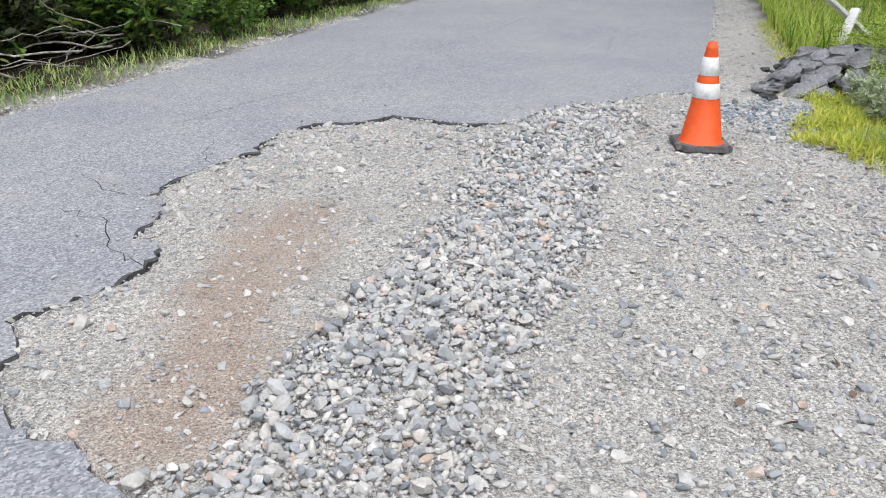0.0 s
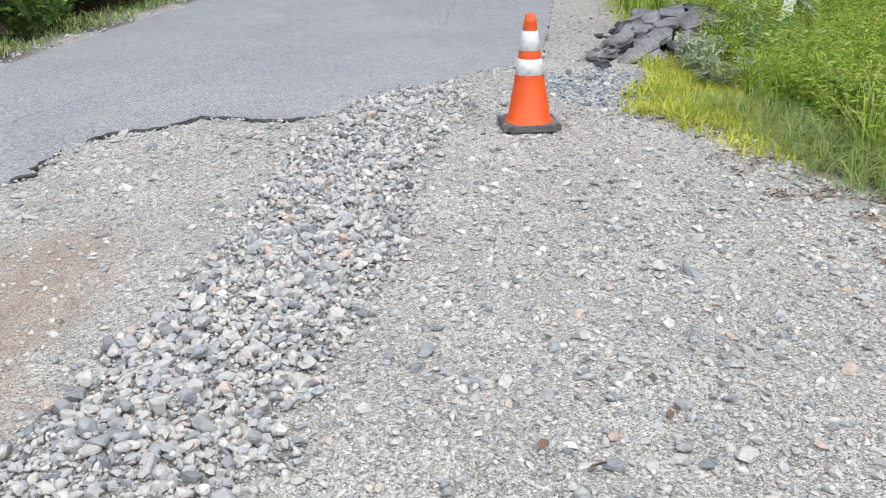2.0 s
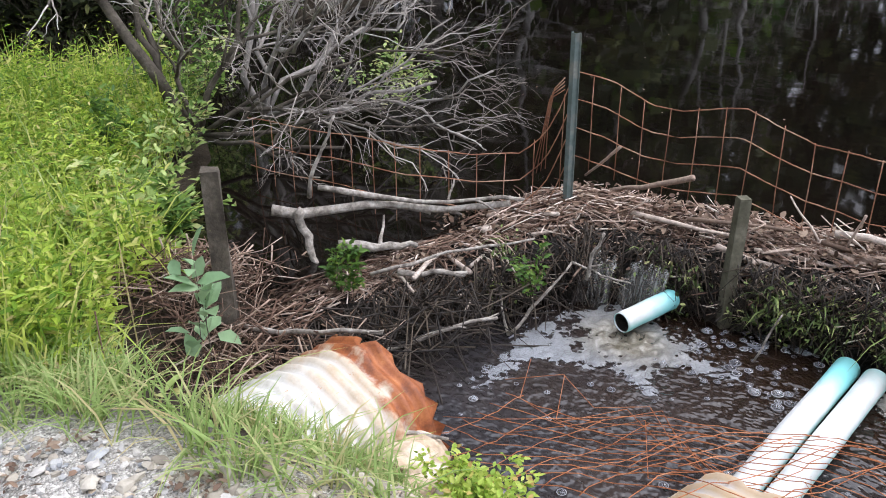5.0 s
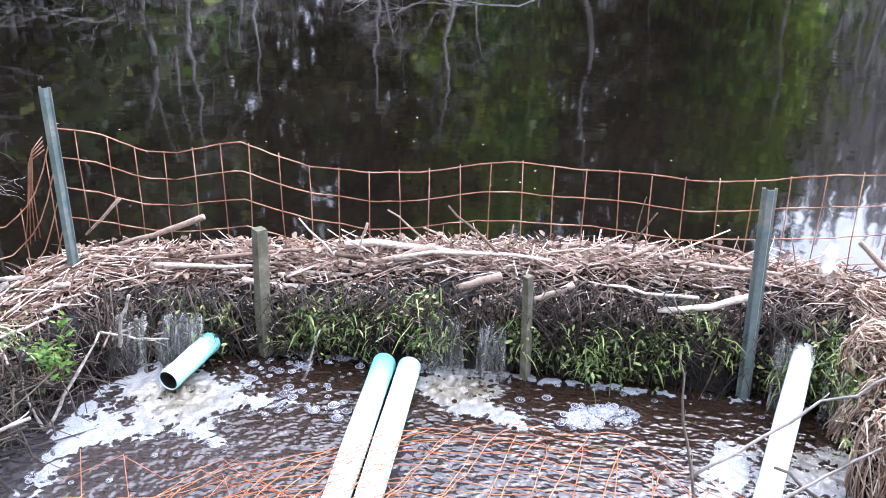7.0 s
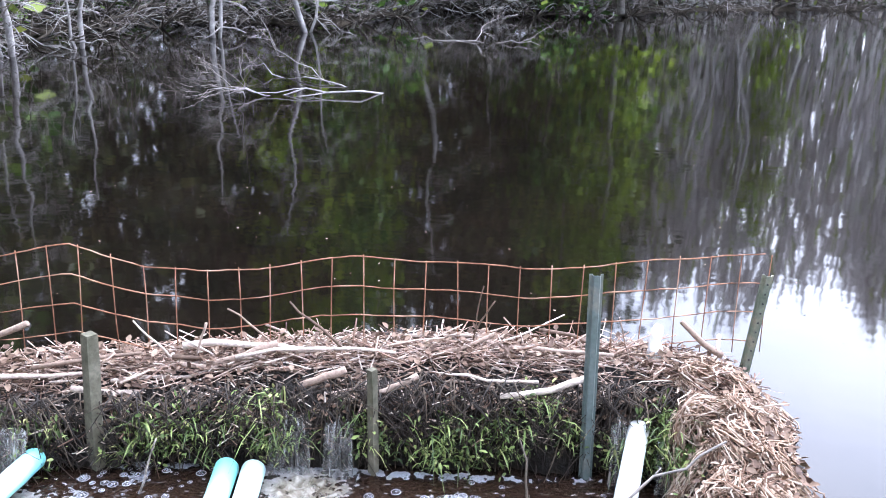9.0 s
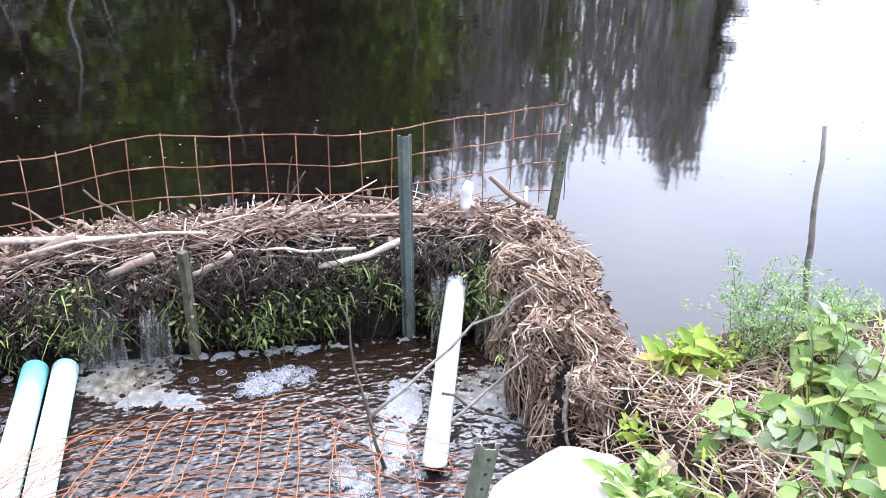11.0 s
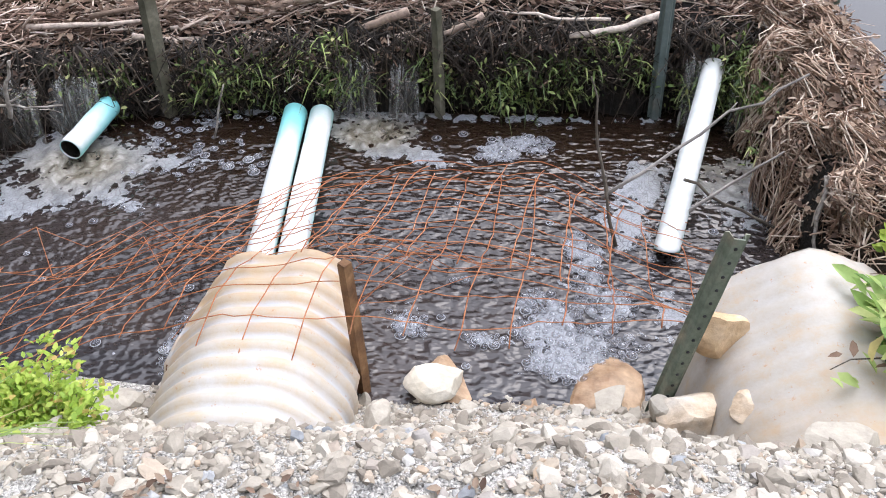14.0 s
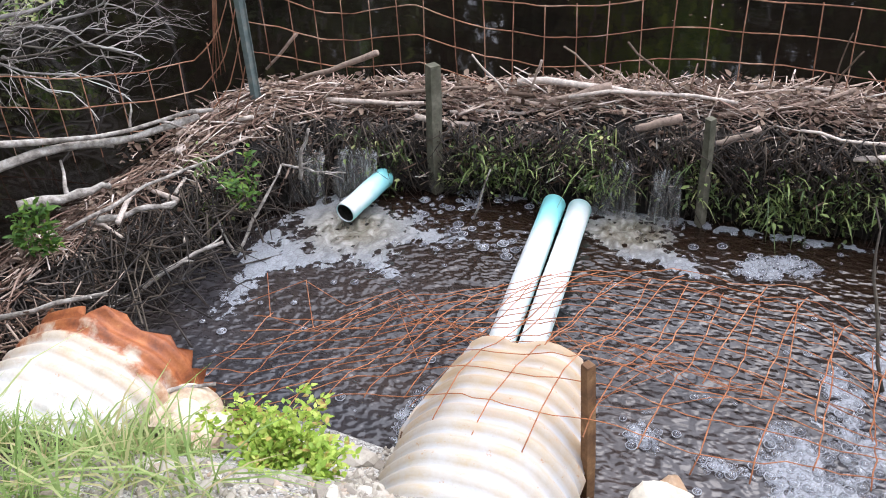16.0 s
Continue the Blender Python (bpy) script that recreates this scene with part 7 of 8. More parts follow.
BROAD = ("bright_leaf", "broad_leaf", "pale_leaf", "broad_leaf")
for i, (x, y, z, sp, t, st, lf, sl, ln, lab) in enumerate([
        (1.58, 2.00, -0.36, 0.20, 0.34, 11, 0.105, 0.52, (-0.08, -0.05), "broad-leaved green plants over tan litter on the bank"),
        (1.36, 1.78, -0.42, 0.18, 0.22, 11, 0.095, 0.50, (-0.12, 0.0), "broad leaves leaning over the white culvert"),
        (1.66, 1.60, -0.30, 0.22, 0.34, 15, 0.105, 0.50, (-0.04, 0.0), "dense broad-leaved green plants on the bank"),
        (1.34, 1.46, -0.33, 0.16, 0.20, 9, 0.10, 0.48, (-0.06, 0.0), "low broad-leaved plant beside the white culvert"),
        (1.84, 1.90, -0.32, 0.24, 0.42, 14, 0.10, 0.50, (0.0, 0.0), "tall broad-leaved green plants on the bank"),
        (1.52, 1.25, -0.24, 0.22, 0.26, 11, 0.10, 0.46, (0.0, 0.0), "low broad-leaved green plants by the gravel"),
        (1.24, 1.36, -0.33, 0.14, 0.16, 9, 0.09, 0.45, (-0.03, 0.0), "low broad-leaved plant by the white culvert"),
        (1.20, 1.18, -0.20, 0.15, 0.15, 9, 0.085, 0.45, (-0.03, 0.0), "low broad-leaved plant at the gravel's edge"),
        (1.38, 1.28, -0.26, 0.18, 0.20, 12, 0.095, 0.5, (-0.03, 0.0), "low broad-leaved green plants by the gravel"),
        (1.54, 1.46, -0.32, 0.18, 0.26, 12, 0.10, 0.5, (0.0, 0.0), "dense broad-leaved green plants on the bank"),
        (1.10, 1.22, -0.28, 0.12, 0.12, 9, 0.085, 0.48, (0.0, 0.0), "low broad-leaved plant at the gravel's edge"),
        (1.28, 1.22, -0.26, 0.14, 0.15, 10, 0.085, 0.48, (0.0, 0.0), "low broad-leaved plant at the gravel's edge"),
        (1.95, 2.15, -0.34, 0.25, 0.40, 16, 0.10, 0.5, (0.0, 0.0), "tall broad-leaved green plants on the bank"),
        (1.70, 1.82, -0.33, 0.20, 0.34, 14, 0.10, 0.5, (0.0, 0.0), "dense broad-leaved green plants on the bank"),
        (1.52, 1.62, -0.36, 0.20, 0.26, 14, 0.10, 0.5, (-0.05, 0.0), "dense broad-leaved green plants on the bank"),
        (1.74, 1.38, -0.25, 0.22, 0.32, 14, 0.10, 0.5, (0.0, 0.0), "dense broad-leaved green plants on the bank"),
        (1.50, 2.42, -0.34, 0.10, 0.22, 5, 0.12, 0.42, (-0.08, 0.02), "yellow-green plant with long broad leaves at the water")]):
    broadleaf("broadleaf_plant", x, y, z, sp, t, st, lf, BROAD if i < 16 else ("yellow_leaf",), lab, 500 + i, sl, ln)
shrub("bank_shrub", 1.86, 2.52, -0.34, 0.20, 0.40, 1500, 0.026, M["feather_leaf"], "light green feathery plant at the pond's edge", 204, 0.25, 16)
shrub("bank_shrub", 2.10, 2.45, -0.34, 0.22, 0.34, 1200, 0.028, M["feather_leaf"], "low light green feathery plant at the pond's edge", 215, 0.25, 14)
shrub("bank_shrub", 1.62, 2.46, -0.36, 0.12, 0.20, 420, 0.04, M["yellow_leaf"], "yellow-green ferny plant at the water's edge", 216, 0.3, 9)
shrub("bank_shrub", 1.28, 2.18, -0.42, 0.08, 0.12, 130, 0.05, M["yellow_leaf"], "small yellow-green plant in the brush", 217, 0.5, 6)
shrub("bank_shrub", 1.15, 1.33, -0.35, 0.14, 0.13, 320, 0.055, M["broad_leaf"], "low leafy plant creeping beside the white culvert", 218, 0.45, 8)
shrub("broadleaf_weed", -2.55, 1.32, -0.42, 0.03, 0.52, 26, 0.105, M["dusty_leaf"], "upright blue-green plant with large oval leaves", 206, 0.55, 2, "plant")
shrub("bank_shrub", 1.20, 1.52, -0.45, 0.20, 0.24, 520, 0.06, M["bright_leaf"], "low leafy plant at the white culvert's side", 212, 0.4, 9)
shrub("bank_shrub", 1.24, 1.40, -0.34, 0.22, 0.26, 420, 0.085, M["bright_leaf"], "low broad-leaved plant beside the white culvert", 213, 0.42, 9)
shrub("bank_shrub", 1.16, 1.72, -0.40, 0.16, 0.22, 260, 0.085, M["bright_leaf"], "broad leaves hanging over the white culvert", 214, 0.42, 7)


def trailing_sprig():
    """A leafy twig drooping over the white culvert."""
    r = np.random.default_rng(79)
    ob = thing("trailing_sprig", "thin brown twig with curled leaves over the white culvert", "twig", (1.14, 1.58, -0.30))
    line = np.array([(0.06, 0.0, 0.0), (-0.04, 0.03, 0.03), (-0.14, 0.05, 0.03), (-0.22, 0.06, 0.01), (-0.28, 0.03, 0.0)])
    stem = part("stem", tubes([(line, np.linspace(0.004, 0.0015, 5)), (line[2] + [[0, 0, 0], [-0.01, -0.05, 0.0], [0.0, -0.10, -0.005]], [0.002, 0.0015, 0.001])], 5), M["bark"], ob)
    for k in range(11):
        q = line[r.integers(1, 5)] + r.normal(0, 0.025, 3) * [1, 1, 0.2]
        part("leaf", leaves(q[None], np.array([r.uniform(0.035, 0.075)]), r, 0.25, 0.42), M["bright_leaf" if k % 3 else "leaf_litter"], stem)


trailing_sprig()
shrub("broadleaf_weed", -1.95, 0.88, -0.14, 0.06, 0.15, 12, 0.07, M["bright_leaf"], "small yellow-green broad-leaved weed", 207, 0.6, 3, "plant")
shrub("fern_sprig", -2.80, 2.18, -0.50, 0.05, 0.38, 260, 0.045, M["leaf"], "dark green leafy sprig growing from the dam", 208, 0.35, 3, "plant")
shrub("fern_sprig", -3.45, 1.55, -0.45, 0.16, 0.22, 260, 0.05, M["bright_leaf"], "light green leafy weed among dead brush", 209, 0.45, 6, "plant")
shrub("fern_sprig", -2.25, 2.0 + 0.9, -0.55, 0.1, 0.2, 160, 0.04, M["leaf"], "small green weed on the dam's corner", 210, 0.4, 4, "plant")
for i, (x, y, sp, t, n_) in enumerate([(-3.72, 1.70, 0.24, 0.30, 460), (-3.95, 1.95, 0.24, 0.32, 420), (-4.0, 1.75, 0.28, 0.45, 520), (-3.55, 1.45, 0.22, 0.34, 420), (-4.6, 2.0, 0.3, 0.5, 520), (-5.1, -0.95, 0.28, 0.34, 520), (-5.5, -1.12, 0.26, 0.3, 480), (-6.3, -0.75, 0.35, 0.5, 500), (-5.7, -0.4, 0.3, 0.45, 420), (-4.2, 0.05, 0.25, 0.42, 380), (-7.2, -0.6, 0.4, 0.6, 520), (-5.0, 0.5, 0.3, 0.5, 420)]):
    shrub("verge_weed", x, y, float(height(x, y)), sp, t, n_, 0.06, M[("leaf", "bright_leaf", "bright_leaf", "bright_leaf", "leaf", "pale_leaf", "pale_leaf", "dusty_leaf", "bright_leaf", "leaf", "bright_leaf", "leaf")[i]], "dusty grey-green weed clump at the meadow's edge", 220 + i, 0.4, 9, "plant")


# ---------- dead bush, logs and brush ----------
def branching(start, way, length, rad, depth, r, out, spread=0.6, droop=0.0):
    """Grow a forked branch and collect its bars."""
    n = 6
    end = np.asarray(start) + np.asarray(way) * length
    line = crooked(start, end, n, 0.12, r)
    line[:, 2] -= droop * np.linspace(0, 1, n) ** 2 * length
    out.append((line, np.linspace(rad, rad * 0.55, n)))
    if depth == 0:
        return
    for _ in range(r.integers(2 if depth < 3 else 3, 5)):
        k = r.integers(2, n)
        d = np.asarray(way) + r.normal(0, spread, 3)
        d /= np.linalg.norm(d)
        branching(line[k], d, length * r.uniform(0.4, 0.75), rad * 0.5, depth - 1, r, out, spread, droop)


def dead_bush(name, x, y, z, limbs, label, seed, mat, k=4):
    r = np.random.default_rng(seed)
    ob = thing(name, label, "bush", (x, y, z))
    for way, length, rad, depth in limbs:
        out = []
        w = np.array(way, float)
        branching((0, 0, 0), w / np.linalg.norm(w), length, rad, depth, r, out, 0.5, 0.12)
        big, small = [o for o in out if o[1][0] > rad * 0.4], [o for o in out if o[1][0] <= rad * 0.4]
        limb = part("limb", tubes(big, 6), mat, ob)
        if small:
            part("twig_spray", tubes(small, k), M["twig"], limb)["kind"] = "stuff"
    return ob


dead_bush("dead_bush", -4.70, 2.56, -0.2, [((-0.30, -0.22, 0.95), 1.3, 0.050, 4), ((-0.1, -0.1, 1.0), 1.0, 0.02, 4), ((0.30, 0.2, 0.9), 1.1, 0.02, 4), ((0.55, 0.5, 0.7), 1.2, 0.017, 4), ((0.65, 0.35, 0.45), 1.25, 0.015, 4), ((0.75, 0.7, 0.30), 1.3, 0.018, 4), ((0.25, 0.65, 0.7), 1.2, 0.018, 4), ((0.8, 0.25, 0.15), 1.1, 0.016, 4), ((0.6, 0.8, 0.2), 1.2, 0.016, 4)], "leafless dark grey bush overhanging the water", 301, M["bark"])
dead_bush("dead_bush", -4.7, 3.05, -0.2, [((0.5, -0.1, 0.55), 1.1, 0.02, 4), ((0.3, 0.4, 0.7), 1.3, 0.022, 4), ((0.8, 0.3, 0.25), 1.1, 0.018, 4), ((-0.2, 0.2, 0.9), 1.3, 0.025, 4), ((0.7, 0.6, 0.3), 1.2, 0.018, 4), ((-0.5, 0.5, 0.6), 1.2, 0.018, 4), ((0.0, 0.9, 0.4), 1.3, 0.018, 4)], "tangled leafless grey brush at the pond's shore", 302, M["grey_bark"])
for i, (x, y, sp, t, n_) in enumerate([(-5.2, 2.75, 0.35, 0.5, 520), (-5.6, 3.1, 0.4, 0.6, 520), (-6.2, 3.6, 0.5, 0.8, 700), (-4.4, 3.9, 0.4, 0.55, 420), (-6.9, 4.4, 0.6, 0.9, 800), (-7.6, 5.4, 0.6, 1.0, 800), (-7.9, 6.8, 0.7, 1.1, 800), (-4.6, 2.35, 0.25, 0.4, 380)]):
    shrub("shore_shrub", x, y, max(float(height(x, y)), -0.3), sp, t, n_, 0.05, M[("leaf", "bright_leaf", "leaf", "bright_leaf", "leaf", "leaf", "leaf", "bright_leaf")[i]], "green leafy shrub among dead branches on the shore", 260 + i, 0.45, 10)
dead_bush("dead_bush", -7.4, 5.6, -0.2, [((0.7, 0.0, 0.4), 1.6, 0.025, 4), ((0.4, 0.4, 0.8), 1.7, 0.03, 4), ((0.5, -0.5, 0.5), 1.4, 0.02, 4)], "tangled leafless grey brush at the pond's shore", 303, M["grey_bark"])


def log(a, b, rad, label, mat="silver", wob=0.05, seed=0, name="driftwood_log"):
    r = np.random.default_rng(seed + 400)
    a, b = np.array(a, float), np.array(b, float)
    pts = crooked(a, b, 9, wob, r) - a
    bars = [(pts, np.linspace(rad, rad * 0.55, 9) * r.uniform(0.82, 1.15, 9))]
    for _ in range(r.integers(1, 4) if rad < 0.03 else 0):
        k = r.integers(2, 8)
        d = (pts[k] - pts[k - 1]) / (np.linalg.norm(pts[k] - pts[k - 1]) + 1e-6) + r.normal(0, 0.55, 3)
        bars.append((crooked(pts[k], pts[k] + d * r.uniform(2, 7) * rad, 4, 0.1, r), np.linspace(rad * 0.5, rad * 0.2, 4)))
    V, Fc = tubes(bars, 8)
    ob = part(name, (V + r.normal(0, rad * 0.05, V.shape), Fc), M[mat])
    ob.location = a
    return tagged(ob, label, "log" if rad > 0.015 else "branch")


log((-3.28, 2.12, -0.17), (-2.62, 3.12, -0.27), 0.026, "long silvery bare log lying on the dam", seed=1)
log((-3.2, 2.35, -0.10), (-2.55, 3.15, -0.24), 0.015, "long silvery bare branch lying on the dam", seed=2)
log((-3.10, 2.14, -0.13), (-2.98, 2.18, -0.42), 0.026, "crooked grey root stump in the brush", seed=3, wob=0.15)
log((-2.98, 2.28, -0.32), (-2.72, 2.55, -0.34), 0.026, "thick short grey log in the brush", seed=4, wob=0.12)
log((-3.17, 2.27, -0.12), (-3.02, 2.35, 0.30), 0.011, "upright broken pale stick in the brush", seed=5)
log((-3.0, 1.62, -0.50), (-2.25, 1.92, -0.36), 0.014, "thin pale branch above the rusty culvert", seed=6)
log((-2.55, 2.1, -0.68), (-2.15, 2.5, -0.50), 0.013, "pale bare stick leaning over the pool", seed=7)
log((-2.75, 2.45, -0.46), (-2.45, 2.62, -0.42), 0.018, "short pale log on the dam face", seed=18)
log((-2.78, 2.3, -0.42), (-2.4, 3.05, -0.38), 0.010, "long thin tan stick along the dam face", seed=19)
log((-2.0, 1.60, -0.50), (-1.72, 1.76, -0.52), 0.012, "pale stick below the rusty culvert", seed=8)
log((-2.28, 2.72, -0.74), (-2.16, 3.05, -0.43), 0.009, "thin pale forked stick by the falls", seed=9, name="fallen_branch")
log((-2.16, 3.05, -0.43), (-1.84, 3.07, -0.44), 0.006, "thin pale stick by the falls", seed=10, name="fallen_branch")
log((-2.28, 2.72, -0.74), (-2.47, 2.86, -0.58), 0.008, "thin pale stick by the falls", seed=20, name="fallen_branch")
log((-2.08, 3.06, -0.50), (-1.99, 3.06, -0.23), 0.011, "broken pale stick before the dam face", seed=11, name="fallen_branch")
log((-1.32, 3.30, -0.76), (-1.24, 3.36, -0.50), 0.006, "thin pale stick before the dam face", seed=21, name="fallen_branch")
log((0.38, 2.72, -0.60), (1.08, 2.85, -0.12), 0.008, "thin dark branch crossing the white pipe", "grey_bark", seed=12, name="fallen_branch")
log((0.44, 2.6, -0.74), (0.32, 2.95, -0.20), 0.007, "thin dark branch leaning on the dam", "bark", seed=13, name="fallen_branch")
log((0.70, 2.80, -0.56), (1.14, 2.65, -0.74), 0.008, "bare stick lying in the water", "bark", seed=14, name="fallen_branch")
log((0.72, 2.72, -0.66), (1.05, 2.80, -0.42), 0.007, "bare stick lying on the pool's brush", "grey_bark", seed=22, name="fallen_branch")
log((1.12, 2.55, -0.35), (1.12, 2.42, -0.70), 0.010, "pale bent stick hanging off the dam", seed=15, name="fallen_branch")
dead_bush("sunken_branch", -0.9, 12.6, -0.40, [((-1.45, 1.0, 0.22), 2.0, 0.016, 4), ((-1.95, -0.8, 0.20), 2.0, 0.016, 4)], "pale fallen branch lying half sunk in the pond", 305, M["pale_bark"])
dead_bush("sunken_branch", 0.6, 20.5, -0.35, [((-1.2, 0.2, 0.2), 1.2, 0.015, 3), ((1.2, -0.3, 0.2), 1.3, 0.015, 3), ((0.3, 0.6, 0.4), 1.0, 0.012, 3)], "pale fallen branch lying half sunk in the pond", 306, M["grey_bark"])
log((2.33, 2.83, -0.5), (2.16, 2.80, 0.5), 0.016, "bare grey upright stem at the pond's edge", "grey_bark", seed=16, wob=0.03, name="bare_sapling")
log((1.05, 3.86, -0.30), (1.07, 3.93, -0.125), 0.045, "pale stub of wood standing at the pond's edge", "white_paint", seed=17)


def brush_bank():
    """Dead brush piled between the grass and the rusty culvert."""
    r = np.random.default_rng(71)
    lines = []
    for k in range(850):
        c = np.array([min(r.normal(-2.95, 0.24), -2.45), min(r.normal(1.55, 0.22), 2.1), 0])
        c[2] = max(float(height(c[0], c[1])), -0.6) + r.uniform(0.0, 0.14)
        d = r.normal(0, 1, 3) * [1, 0.8, 0.35]
        d *= r.uniform(0.1, 0.42) / np.linalg.norm(d)
        lines.append((crooked(c - d / 2, c + d / 2, 4, 0.1, r), np.linspace(r.uniform(0.002, 0.006), 0.0015, 4)))
    tagged(part("dead_brush", tubes(lines, 4), M["red_twig"]), "reddish brown dead brush piled behind the culvert", "brush", kind="stuff")
    lines = []
    for k in range(260):
        c = np.array([r.uniform(-2.75, -2.25), r.uniform(2.0, 3.1), -0.70 + r.uniform(-0.04, 0.2)])
        d = r.normal(0, 1, 3) * [1, 1, 0.4]
        d *= r.uniform(0.15, 0.6) / np.linalg.norm(d)
        lines.append((crooked(c - d / 2, c + d / 2, 4, 0.08, r), np.linspace(0.005, 0.002, 4)))
    tagged(part("dead_brush", tubes(lines, 4), M["wet_shaded_twig"]), "wet twigs blackened for the pool's shaded corner", "brush", kind="stuff")


brush_bank()


def floating_bits():
    """Specks and leaves adrift on the still pond."""
    r = np.random.default_rng(77)
    p = np.column_stack([r.uniform(-6, 6, 150), 4.3 + r.exponential(2.6, 150), np.full(150, POND + 0.006)])
    p = p[inside(p[:, 0], p[:, 1], WATER)]
    V, Fc = leaves(p, r.uniform(0.008, 0.022, len(p)), r, 0.05, 0.7)
    V[:, 2] = POND + 0.004 + np.clip(V[:, 2] - POND, 0, 0.004)
    tagged(part("floating_leaves", (V, Fc), M["reed"]), "small pale leaves and specks adrift on the pond", "leaves", kind="stuff")


floating_bits()


def bank_litter():
    """Dry reeds and leaf litter under the right-hand shrubs."""
    r = np.random.default_rng(73)
    lines = []
    for k in range(2600):
        x, y = r.uniform(1.12, 2.3), r.uniform(1.25, 2.6)
        c = np.array([x, y, float(height(x, y)) + r.uniform(0.0, 0.05)])
        d = r.normal(0, 1, 3) * [1, 1, 0.2]
        d *= r.uniform(0.06, 0.25) / np.linalg.norm(d)
        lines.append((crooked(c - d / 2, c + d / 2, 3, 0.1, r), np.linspace(0.004, 0.0015, 3)))
    tagged(part("reed_litter", tubes(lines, 4), M["reed"]), "dry tan reeds and twigs under the bank shrubs", "litter", kind="stuff")


bank_litter()


# ---------- woods ----------
def tree_proto(seed, tall, crown_r, mat, leaf, n, trunk_mat, bare=False):
    r = np.random.default_rng(seed)
    ob = thing("tree", "tall forest tree with a dense dark crown", "tree", (0, 0, -50))
    out = []
    trunk = crooked((0, 0, -0.3), (r.normal(0, 0.3), r.normal(0, 0.3), tall), 9, 0.03, r)
    out.append((trunk, np.linspace(0.11 + tall * 0.006, 0.02, 9)))
    tips = []
    for k in range(26):
        s0 = trunk[min(8, int(1 + 7 * k / 25))]
        a = r.uniform(0, 6.28)
        L = crown_r * r.uniform(0.5, 1.0) * (1.1 - 0.6 * s0[2] / tall)
        e = s0 + np.array([math.cos(a) * L, math.sin(a) * L, r.uniform(-0.1, 0.5) * L])
        b = crooked(s0, e, 5, 0.1, r)
        out.append((b[::2], np.linspace(0.03, 0.008, 3)))
        tips.append(b[1:])
    part("trunk", join(tubes(out[:1], 6), tubes(out[1:], 4)), M[trunk_mat], ob)
    if not bare:
        tips = np.concatenate(tips)
        p = tips[r.integers(0, len(tips), n)] + r.normal(0, 0.42, (n, 3))
        part("crown", leaves(p, leaf * 1.15 * r.uniform(0.6, 1.4, n), r, 0.6, 0.8, None, True), mat, ob)
    return ob


def snag_proto(seed, tall):
    """A dead tree: crooked pale trunks forked into bare fine branches."""
    r = np.random.default_rng(seed)
    ob = thing("tree", "bare grey dead tree on the shore", "tree", (0, 0, -50))
    out = []
    for k in range(2):
        main = crooked((0.1 * k, 0, -0.3), (r.normal(0, 0.06) * tall, r.normal(0, 0.06) * tall, tall * (1 - 0.35 * k)), 12, 0.07, r)
        out.append((main, np.linspace(0.05 + 0.006 * tall, 0.012, 12) * (1 - 0.3 * k) * r.uniform(0.85, 1.15, 12)))
        for _ in range(17):
            s0 = main[r.integers(2, 12)]
            a = r.uniform(0, 6.28)
            w = np.array([math.cos(a), math.sin(a), r.uniform(-0.5, 0.7)])
            branching(s0, w / np.linalg.norm(w), tall * r.uniform(0.08, 0.2), 0.018, 1, r, out, 0.6, 0.25)
    part("trunk", join(tubes(out[:1], 6), tubes([(p[::2], q[::2]) for p, q in out[1:]], 4)), M["pale_bark"], ob)
    return ob


